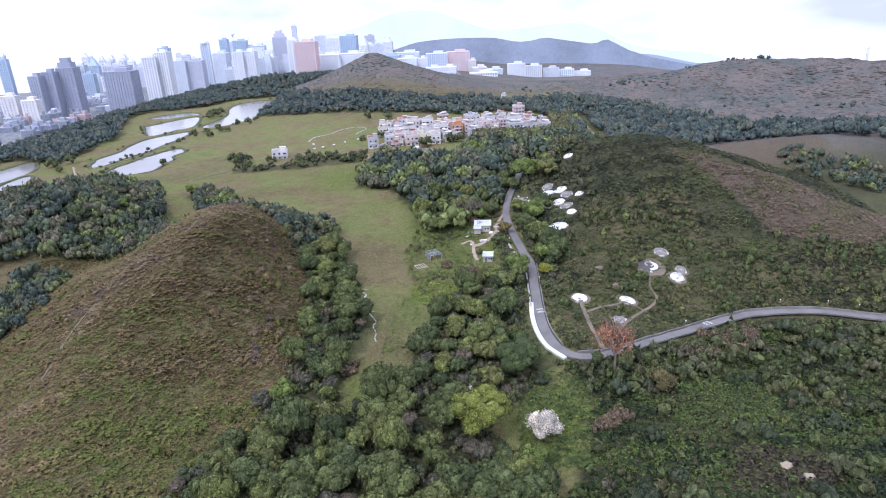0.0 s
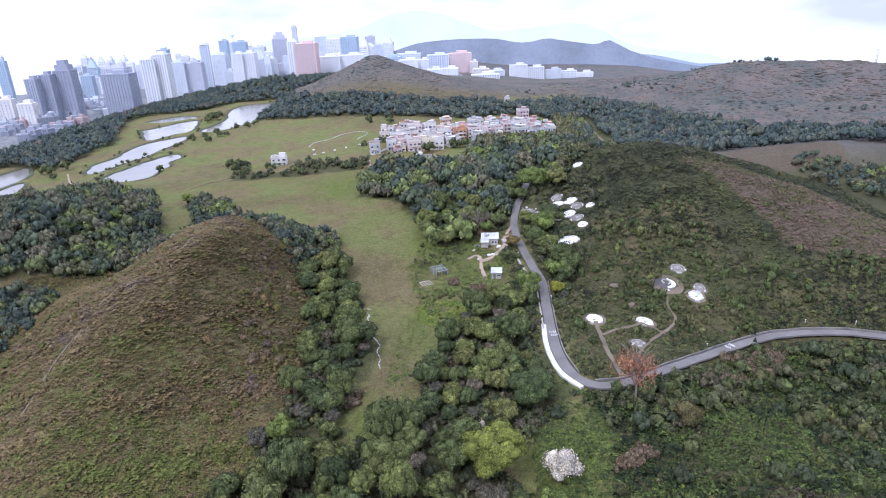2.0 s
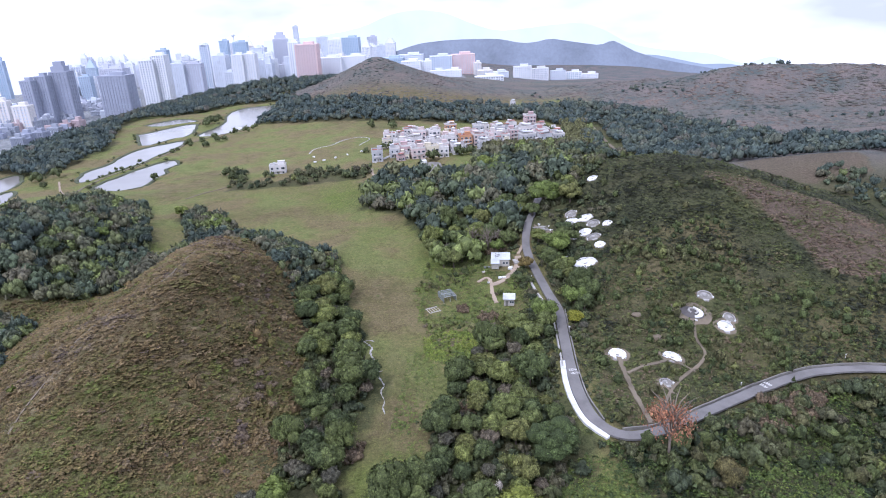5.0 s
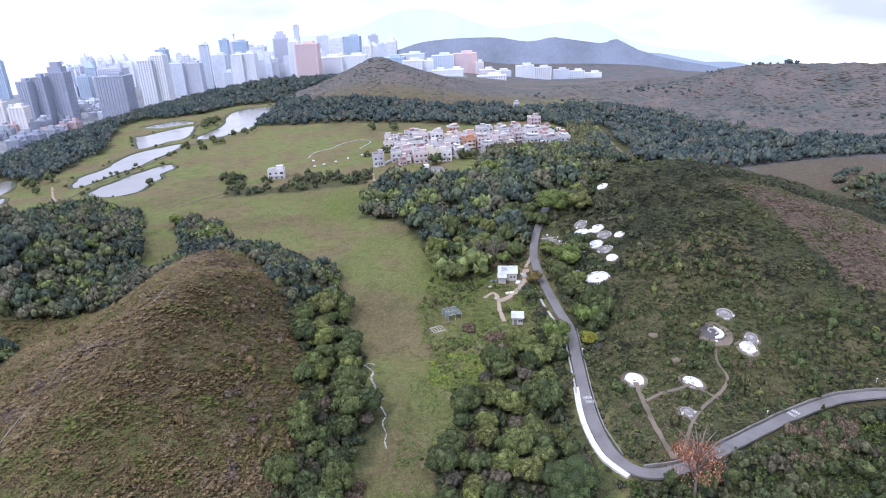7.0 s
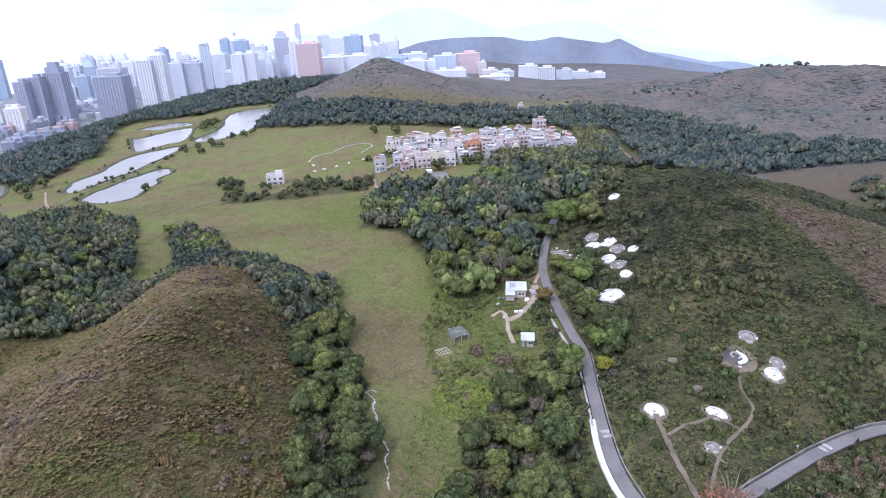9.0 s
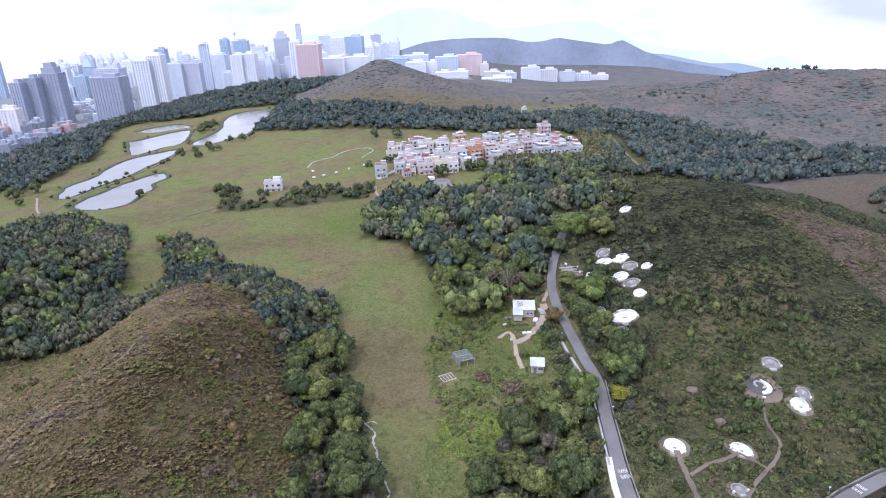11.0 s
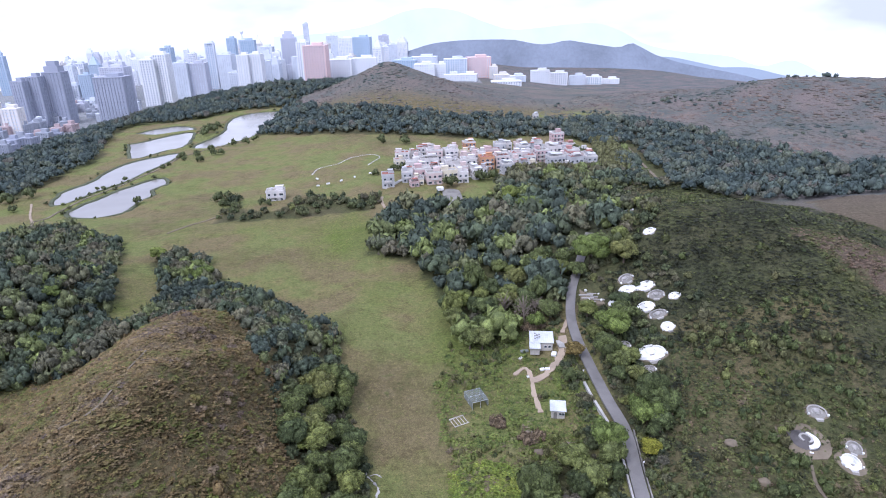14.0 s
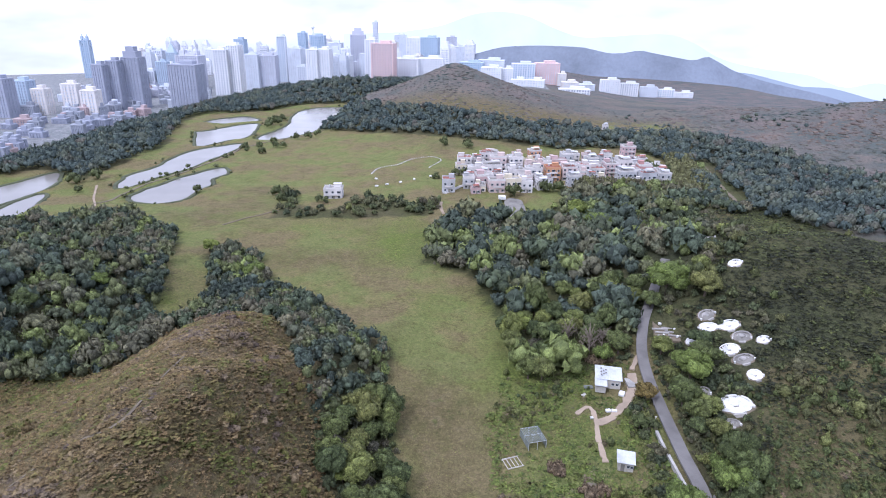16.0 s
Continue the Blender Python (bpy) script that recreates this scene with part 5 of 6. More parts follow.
# bright reed beds and weeds in the wetter spots
reeds = []
r_reed = np.random.RandomState(97)
for x, y, a, b, n in ((-1, 201, 8, 7, 2600), (-62, 374, 14, 26, 1800), (-57, 404, 16, 10, 900), (-20, 137, 5, 7, 1200), (28, 133, 11, 8, 2400), (-133, 306, 10, 18, 1200), (2, 262, 8, 16, 1600), (16, 240, 12, 16, 2200), (-31, 165, 4, 12, 1200), (82, 137, 14, 12, 2200), (-70, 118, 12, 12, 1400)):
    px, py = r_reed.normal(x, a * 0.6, n), r_reed.normal(y, b * 0.6, n)
    w = waves(px, py, 0.4, 56)
    ok = (w > -0.35) & all_free(px, py, 0 * px, 3.0)
    s = r_reed.uniform(0.2, 0.5, n)
    reeds += np.stack([px, py, s, s * r_reed.uniform(0.35, 0.7, n), 0.45 + 0.35 * w], 1)[ok].tolist()
REED_BED = [(-9, 194), (2, 190), (9, 199), (10, 208), (0, 212), (-10, 207)]
joined_fast("reeds", cover(REED_BED, 1500, 102, 0.3, 0.7, lambda x, y: 0.55 + 0.3 * waves(x, y, 0.4, 74), 0.6), CLUMP, M_FRESH, "bright yellow-green reed bed at the meadow edge", "reeds", 0.5)
joined_fast("reeds", reeds, TUFT, M_FRESH, "bright green reeds in the wet hollows", "reeds")

# ---- graves on the hill ----
M_DARKSTONE = plain("dark_stone", (0.11, 0.1, 0.097), 0.9, grain=2.5, wear=0.4, bump=0.4)
M_STONE = plain("grey_stone", (0.36, 0.34, 0.32), 0.9, grain=2.5, wear=0.4, bump=0.4)


def arc_wall(bm, r0, r1, h0, h1, a0, a1, n=22, squash=0.85):
    """A curved wall from angle a0 to a1, lower at its ends."""
    rings = []
    for i in range(n + 1):
        t = i / n
        a = radians(a0 + (a1 - a0) * t)
        h = h0 + (h1 - h0) * math.sin(math.pi * t)
        rings.append([bm.verts.new((math.cos(a) * r, math.sin(a) * r * squash, z)) for r, z in ((r1, -0.5), (r1, h), (r0, h), (r0, -0.5))])
    for p, q in zip(rings[:-1], rings[1:]):
        for k in range(3):
            bm.faces.new((p[k], q[k], q[k + 1], p[k + 1]))
    bm.faces.new(rings[0][::-1])
    bm.faces.new(rings[-1])


def disc(bm, r, z, squash=0.85, n=26, skirt=0.8, wob=0.0, seed=1):
    rnd = random.Random(seed)
    top, low = [], []
    for i in range(n):
        a = i * 2 * math.pi / n
        k = r * (1 + rnd.uniform(-wob, wob))
        top.append(bm.verts.new((math.cos(a) * k, math.sin(a) * k * squash, z)))
        low.append(bm.verts.new((math.cos(a) * k * 1.04, math.sin(a) * k * squash * 1.04, z - skirt)))
    bm.faces.new(top)
    for i in range(n):
        bm.faces.new((low[i], low[(i + 1) % n], top[(i + 1) % n], top[i]))


def dome(bm, x, y, z, r, h):
    m = pose(x, y, z) @ Matrix.Diagonal((r, r, h, 1))
    bmesh.ops.create_uvsphere(bm, u_segments=14, v_segments=7, radius=1.0, matrix=m)


def make_grave(x, y, r, kind, seed):
    rnd = random.Random(seed)
    sx, sy = (ground_z(x + r, y) - ground_z(x - r, y)) / (2 * r), (ground_z(x, y + r) - ground_z(x, y - r)) / (2 * r)
    z = max(ground_z(x + dx * r, y + dy * r) - dx * r * sx - dy * r * sy for dx, dy in ((0, 0), (0.8, 0), (-0.8, 0), (0, 0.8), (0, -0.8))) + 0.15
    g = base("grave", x, y, z)
    g.matrix_world = pose(x, y, z, math.degrees(math.atan(sy)), -math.degrees(math.atan(sx)), 0) @ pose(0, 0, 0, 0, 0, rnd.uniform(-25, 25)) @ Matrix.Diagonal((rnd.uniform(0.85, 1.15), rnd.uniform(0.8, 1.05), 1, 1))
    white = kind == "white"
    floor_mat, wall_mat = (M_WHITEWASH, M_WHITEWASH) if white else (M_OLDCONC, M_STONE)
    bm = bmesh.new()
    disc(bm, r * (1.75 if kind == "ringed" else 1.5 if y < 220 else 1.15), -0.06, 0.9, wob=0.06, seed=seed, skirt=1.6)
    part("earth_ring", bm, M_EARTH, g)
    bm = bmesh.new()
    disc(bm, r, 0.0, 0.85, wob=0.02 if kind == "ringed" else 0.1, seed=seed + 1, skirt=0.3)
    part("apron", bm, floor_mat if kind != "ringed" else M_DARKSTONE, g)
    if kind == "ringed":
        bm = bmesh.new()
        bmesh.ops.create_cone(bm, cap_ends=True, segments=28, radius1=r * 0.93, radius2=r * 0.36, depth=0.9, matrix=pose(0, 0, 0.45) @ Matrix.Diagonal((1, 0.86, 1, 1)))
        part("mound", bm, M_DARKSTONE, g, "dark weathered stone cone")
        bm = bmesh.new()
        arc_wall(bm, r * 0.3, r * 0.44, 1.15, 1.2, -60, 250, squash=0.86)
        part("inner_ring", bm, M_CONCRETE, g, "pale inner ring")
        # lit side of the cone, put in as a white arc
        bm = bmesh.new()
        arc_wall(bm, r * 0.5, r * 0.9, 0.5, 0.66, -72, 80, squash=0.86)
        part("lit_face", bm, M_WHITEWASH, g, "white half of the mound, standing for its lit side")
        bm = bmesh.new()
        box(bm, 0.2, r * 0.42, 0.9, 0.5, 0.3, 0.7, bevel=0.05)
        part("headstone", bm, M_WHITEWASH, g)
        bm = bmesh.new()
        box(bm, 1.3, -r * 1.02, 0.0, 0.8, 0.5, 0.35, 10, bevel=0.04)
        part("altar", bm, M_WHITEWASH, g)
        label = "conical grave mound with a pale ring in trodden earth"
    else:
        bm = bmesh.new()
        arc_wall(bm, r * 0.84, r * 0.98, 0.12, 0.42, rnd.uniform(-40, 0), rnd.uniform(180, 215))
        part("rim_wall", bm, wall_mat, g)
        bm = bmesh.new()
        arc_wall(bm, r * 0.42, r * 0.54, 0.08, 0.26, rnd.uniform(-40, 10), rnd.uniform(170, 210))
        part("inner_wall", bm, wall_mat, g)
        bm = bmesh.new()
        dome(bm, 0, r * 0.12, 0.0, r * 0.32, 0.45)
        part("mound", bm, wall_mat, g)
        bm = bmesh.new()
        box(bm, 0, -r * 0.28, 0, r * 0.3, 0.22, 0.4, bevel=0.04)
        part("headstone", bm, M_CONCRETE, g)
        bm = bmesh.new()
        k = [bm.verts.new((px * r, py * r, pz)) for pz in (-0.7, -0.02) for px, py in ((-0.5, -0.6), (0.5, -0.6), (0.3, -1.25), (-0.3, -1.25))]
        for f in ((4, 7, 6, 5), (0, 4, 5, 1), (1, 5, 6, 2), (2, 6, 7, 3), (3, 7, 4, 0)):
            bm.faces.new([k[j] for j in f])
        part("forecourt", bm, M_OLDCONC, g, "grey stone forecourt")
        for px in (-1, 1):
            bm = bmesh.new()
            box(bm, px * r * 0.95, -r * 0.42, -0.4, 0.5, 0.5, 1.0, bevel=0.06)
            part("pillar", bm, M_WHITEWASH, g, "white corner pillar")
        bm = bmesh.new()
        for i in range(2):
            box(bm, 0, -r * (0.92 + 0.18 * i), -0.25 - 0.25 * i, r * 0.7, 0.55, 0.3, bevel=0.03)
        part("step", bm, M_CONCRETE, g)
        label = "whitewashed horseshoe grave on the scrub hillside" if white else "weathered grey horseshoe grave on the scrub hillside"
    return tagged(g, label, "grave", "graves on the hill")


for i, (x, y, r, kind) in enumerate(GRAVES):
    make_grave(x, y, r, kind, 200 + i)


def make_plot(x, y, rz):
    """A terraced garden or grave plot of stones beside the lane."""
    z = ground_z(x, y) + 0.3
    p = base("stone_terrace", x, y, z, rz)
    bm = bmesh.new()
    box(bm, 0, 0, -1.7, 8.0, 12.0, 1.5, bevel=0.2)
    part("bed", bm, M_EARTH, p)
    rnd = random.Random(3)
    for i in range(11):
        bm = bmesh.new()
        box(bm, rnd.uniform(-2.2, 2.2), -5.6 + i * 1.12, -0.1, rnd.uniform(2.5, 5.5), rnd.uniform(0.3, 0.6), rnd.uniform(0.3, 0.6), rnd.uniform(-12, 12), bevel=0.06)
        part("ledge", bm, M_CONCRETE if i % 2 else M_STONE, p)
    for k in range(5):
        bm = bmesh.new()
        box(bm, rnd.uniform(-3, 3), rnd.uniform(-5, 5), 0, 0.8, 0.6, 0.7, rnd.uniform(0, 90), bevel=0.06)
        part("slab", bm, M_WHITEWASH, p)
    return tagged(p, "terraced plot of pale stone rows by the lane", "terrace")


make_plot(43.5, 287, -8)

# bare earth scars and rocks
for i, (x, y, r) in enumerate(((62.3, 214.3, 1.7), (65.6, 203.2, 1.5), (76.5, 109, 1.5), (79, 104.5, 1.4), (78.5, 99.5, 1.3), (133, 172, 2.4), (12, 221, 2.2), (14, 214, 1.6), (22, 216, 1.5))):
    bm = bmesh.new()
    bmesh.ops.create_icosphere(bm, subdivisions=3, radius=1.0)
    for q in bm.verts:
        n = noise.noise(q.co * 1.7 + Vector((i * 3.1, 0, 0)))
        q.co = Vector((q.co.x * r * (1 + 0.25 * n), q.co.y * r * (0.8 + 0.2 * n), q.co.z * 0.8 * (1 + 0.6 * n)))
    ob = part("boulder", bm, M_SAND if 1 < i < 5 else M_OLDCONC if i == 5 else M_EARTH)
    ob.location = (x, y, ground_z(x, y) + 0.15)
    ob.data.polygons.foreach_set("use_smooth", np.ones(len(ob.data.polygons), bool))
    tagged(ob, "bare sandy scar in the scrub" if i in (0, 1) else "pale weathered rock lying in scrub", "rock", "rocks on the slopes")

# ---- huts by the track ----
def corrugated(bm, w, d, z0, z1, pitch=0.35, x0=0.0, y0=0.0):
    """A ribbed sheet roof, low at the front."""
    n = int(w / pitch)
    rows = []
    for i in range(n + 1):
        x = x0 - w / 2 + w * i / n
        k = 0.05 if i % 2 else 0.0
        rows.append([bm.verts.new((x, y0 + s * d / 2, (z0 if s < 0 else z1) + k + t)) for s, t in ((-1, 0), (1, 0), (1, -0.06), (-1, -0.06))])
    for p, q in zip(rows[:-1], rows[1:]):
        for k in range(4):
            bm.faces.new((p[k], q[k], q[(k + 1) % 4], p[(k + 1) % 4]))
    bm.faces.new(rows[0])
    bm.faces.new(rows[-1][::-1])


def make_hut(x, y, w, d, h, rz, label, annex):
    z = ground_z(x, y) - 0.1
    g = base("hut", x, y, z, rz)
    bm = bmesh.new()
    box(bm, 0, 0, 0, w, d, h, bevel=0.03)
    part("wall", bm, M_PLY, g)
    bm = bmesh.new()
    corrugated(bm, w + 0.8, d + 0.9, h + 0.1, h + 0.65)
    part("roof", bm, M_TIN, g, "weathered white tin roof")
    bm = bmesh.new()
    box(bm, -w * 0.2, -d / 2 - 0.06, 0.05, 0.9, 0.08, 2.0, bevel=0.02)
    part("door", bm, M_OLDCONC, g)
    for k in (0.18, 0.36):
        win = base("window", 0, 0, 0)
        win.parent = g
        win.matrix_local = pose(w * k, -d / 2, 1.1)
        bm = bmesh.new()
        for sx, sz, px, pz in ((0.9, 0.08, 0, 0), (0.9, 0.08, 0, 0.82), (0.08, 0.9, -0.41, 0), (0.08, 0.9, 0.41, 0)):
            box(bm, px, -0.05, pz, sx, 0.1, sz)
        part("frame", bm, M_TIN, win)
        bm = bmesh.new()
        box(bm, 0, -0.02, 0.05, 0.76, 0.04, 0.8)
        part("pane", bm, M_PANE, win)
    if annex:
        bm = bmesh.new()
        box(bm, -w * 0.32, -d / 2 - 1.4, 0, w * 0.42, 2.8, h - 0.5, bevel=0.03)
        part("lean_to", bm, M_PLY, g)
        bm = bmesh.new()
        corrugated(bm, w * 0.42 + 0.6, 3.6, h - 0.45, h + 0.05, x0=-w * 0.32, y0=-d / 2 - 1.5)
        part("lean_to_roof", bm, M_TIN, g, "white tin roof")
        bm = bmesh.new()
        for i in range(7):
            box(bm, -w * 0.3 + (i % 3) * 0.7, -d * 0.3 + i * 0.6, h + 0.62, 0.5, 0.4, 0.2, i * 23, bevel=0.03)
        tagged(part("roof_ballast", bm, M_OLDCONC, g, "dark stones holding down the roof"), kind="stuff")
    return tagged(g, label, "hut")


make_hut(22, 264.5, 7.0, 6.0, 3.0, -6, "low hut with a patched white tin roof", True)
make_hut(21, 228.7, 3.6, 3.4, 2.6, -8, "small pale shed with a single tin roof", False)


def clutter(name, label, category, x, y, sx, sy, sz, rz, mat):
    bm = bmesh.new()
    box(bm, 0, 0, 0, sx, sy, sz, 0, bevel=min(sx, sy, sz) * 0.15)
    bmesh.ops.subdivide_edges(bm, edges=bm.edges[:], cuts=1)
    for q in bm.verts:
        q.co += Vector((random.uniform(-1, 1), random.uniform(-1, 1), random.uniform(-0.5, 0.5))) * min(sx, sy, sz) * 0.05
    ob = part(name, bm, mat)
    ob.matrix_world = pose(x, y, ground_z(x, y) + 0.02, 0, 0, rz)
    return tagged(ob, label, category)


for x, y, sx, sy, sz, rz, mat, lab in ((25.2, 258.5, 1.6, 2.2, 0.8, -20, M_WHITEWASH, "white plastic tank beside the hut"), (20.2, 250.6, 1.4, 1.0, 0.7, 15, M_WHITEWASH, "white tub beside the sandy track"),
                                       (21.8, 250.3, 1.5, 1.0, 0.7, -5, M_WHITEWASH, "white tub beside the sandy track"), (15.4, 247.4, 0.8, 0.7, 0.5, 0, M_WHITEWASH, "white bucket on the sandy track"),
                                       (28.6, 251.2, 1.6, 1.2, 0.9, 30, M_EARTH, "heap of brown timber beside the track"), (16.2, 262, 2.6, 1.4, 0.5, 10, M_NET, "grey tarpaulin heap behind the hut"),
                                       (14.6, 258.4, 1.8, 1.0, 0.4, 40, M_PLY, "pile of pale boards beside the hut")):
    clutter("tank" if mat is M_WHITEWASH else "heap", lab, "tank" if mat is M_WHITEWASH else "heap", x, y, sx, sy, sz, rz, mat)
# concrete apron by the hut
bm = bmesh.new()
box(bm, 0, 0, -0.6, 3.4, 4.6, 0.85, bevel=0.05)
ob = part("pavement", bm, M_CONCRETE)
ob.matrix_world = pose(28.9, 263.5, ground_z(28.9, 263.5) + 0.12, 0, 0, 6)
tagged(ob, "pale concrete slab beside the hut", "slab", kind="structure")


def make_cage(x, y, rz):
    g = base("aviary", x, y, ground_z(x, y), rz)
    for i in range(3):
        for j in range(3):
            bm = bmesh.new()
            box(bm, -2.4 + i * 2.4, -3 + j * 3, -0.2, 0.1, 0.1, 2.3)
            part("post", bm, M_TIN, g)
    for j in range(3):
        bm = bmesh.new()
        box(bm, 0, -3 + j * 3, 2.1, 4.9, 0.1, 0.1)
        part("rail", bm, M_TIN, g)
    bm = bmesh.new()
    for i in range(13):
        box(bm, -2.4 + i * 0.4, 0, 2.22, 0.2, 6.1, 0.03)
    part("net_roof", bm, M_NET, g, "grey netting in strips")
    bm = bmesh.new()
    for s in (-1, 1):
        box(bm, s * 2.4, 0, 0, 0.04, 6, 2.1)
    part("net_side", bm, M_NET, g)
    return tagged(g, "wire cage covered with grey netting", "cage")


make_cage(-1.0, 236.5, 20)
g = base("garden_frame", -6.2, 228, ground_z(-6.2, 228), 25)
for i in range(5):
    bm = bmesh.new()
    box(bm, -2 + i * 1.0, 0, -0.1, 0.14, 3.6, 0.25)
    part("plank", bm, M_PLY, g)
for s in (-1, 1):
    bm = bmesh.new()
    box(bm, 0, s * 1.8, -0.1, 4.4, 0.16, 0.4)
    part("side_board", bm, M_PLY, g)
tagged(g, "open timber garden frame in the weeds", "frame")

# posts along the lane
for i, (x, y) in enumerate(((84.5, 184.5), (125, 198.6), (141, 196), (150, 192.4), (38.2, 208), (31.8, 246))):
    g = base("road_post", x, y, ground_z(x, y) - 0.1)
    bm = bmesh.new()
    bmesh.ops.create_cone(bm, cap_ends=True, segments=8, radius1=0.12, radius2=0.09, depth=1.3, matrix=pose(0, 0, 0.65))
    part("pole", bm, M_CONCRETE, g)
    bm = bmesh.new()
    box(bm, 0, 0, 1.3, 0.45, 0.1, 0.4, bevel=0.03)
    part("plate", bm, M_WHITEWASH, g)
    tagged(g, "pale post with a white plate beside the lane", "post", "posts along the lane")

# ---- village ----
WALLS = {
    "w": plain("white_plaster", (0.62, 0.59, 0.57), 0.8, grain=0.8, wear=0.25), "p": plain("pink_plaster", (0.62, 0.5, 0.47), 0.8, grain=0.8, wear=0.2),
    "g": plain("grey_plaster", (0.46, 0.46, 0.47), 0.85, grain=0.8, wear=0.25), "o": plain("orange_plaster", (0.5, 0.27, 0.15), 0.8, grain=0.8, wear=0.2),
    "r": plain("rose_plaster", (0.52, 0.38, 0.37), 0.8, grain=0.8, wear=0.2), "c": plain("cream_plaster", (0.68, 0.61, 0.47), 0.8, grain=0.8, wear=0.2),
    "b": plain("brick_red_plaster", (0.45, 0.25, 0.23), 0.8, grain=0.8, wear=0.2),
}
WALL_WORDS = {"w": "white-plastered", "p": "pale pink", "g": "grey", "o": "orange", "r": "rose-tiled", "c": "cream", "b": "brick-red"}
VILLAGE_SOUTH = [
    (-45, 474, 8, 8, "g"), (-33, 484, 7, 7, "g"), (-23, 488, 11, 8, "r"), (-15, 477, 10, 8, "p"), (-5, 481, 10, 8, "c"), (4, 480, 7, 7, "w"), (-25, 477, 6, 4, "c"),
    (-30, 511, 10, 7, "w"), (-19, 515, 13, 8, "w"), (-2, 505, 10, 8, "w"), (9, 506, 11, 9, "w"), (22, 511, 10, 9, "o"), (33, 515, 10, 9, "p"), (72, 516, 12, 8, "g"), (85, 512, 10, 8, "g"),
]
VILLAGE_NORTH = [
    (-39, 531, 10, 9, "w"), (-24, 548, 9, 9, "w"), (-15, 533, 11, 10, "p"), (-3, 535, 10, 10, "w"), (12, 563, 9, 9, "o"), (20, 540, 6, 7, "w"), (29, 549, 11, 6, "r"), (36, 562, 8, 8, "g"),
    (44, 524, 8, 9, "w"), (53, 552, 8, 8, "g"), (54, 528, 10, 6, "w"), (66, 566, 7, 8, "w"), (64, 534, 9, 9, "r"), (83, 574, 9, 13, "r"), (76, 550, 10, 8, "w"), (88, 536, 9, 8, "b"), (9, 527, 9, 7, "p"), (98, 528, 8, 7, "p"),
]


def window_mesh(w, h):
    bm = bmesh.new()
    for sx, sz, px, pz in ((w, 0.1, 0, 0), (w, 0.1, 0, h - 0.1), (0.1, h - 0.2, -w / 2 + 0.05, 0.1), (0.1, h - 0.2, w / 2 - 0.05, 0.1)):
        box(bm, px, -0.06, pz, sx, 0.14, sz)
    for p in bm.faces:
        p.material_index = 1
    n0 = len(bm.faces)
    box(bm, 0, -0.01, 0.1, w - 0.2, 0.06, h - 0.2)
    bm.faces.ensure_lookup_table()
    for p in bm.faces[n0:]:
        p.material_index = 0
    me = bpy.data.meshes.new("window")
    bm.to_mesh(me)
    bm.free()
    me.materials.append(M_PANE)
    me.materials.append(M_TIN)
    return me


WINDOW = window_mesh(1.5, 1.5)
WIDE_WINDOW = window_mesh(2.4, 1.5)


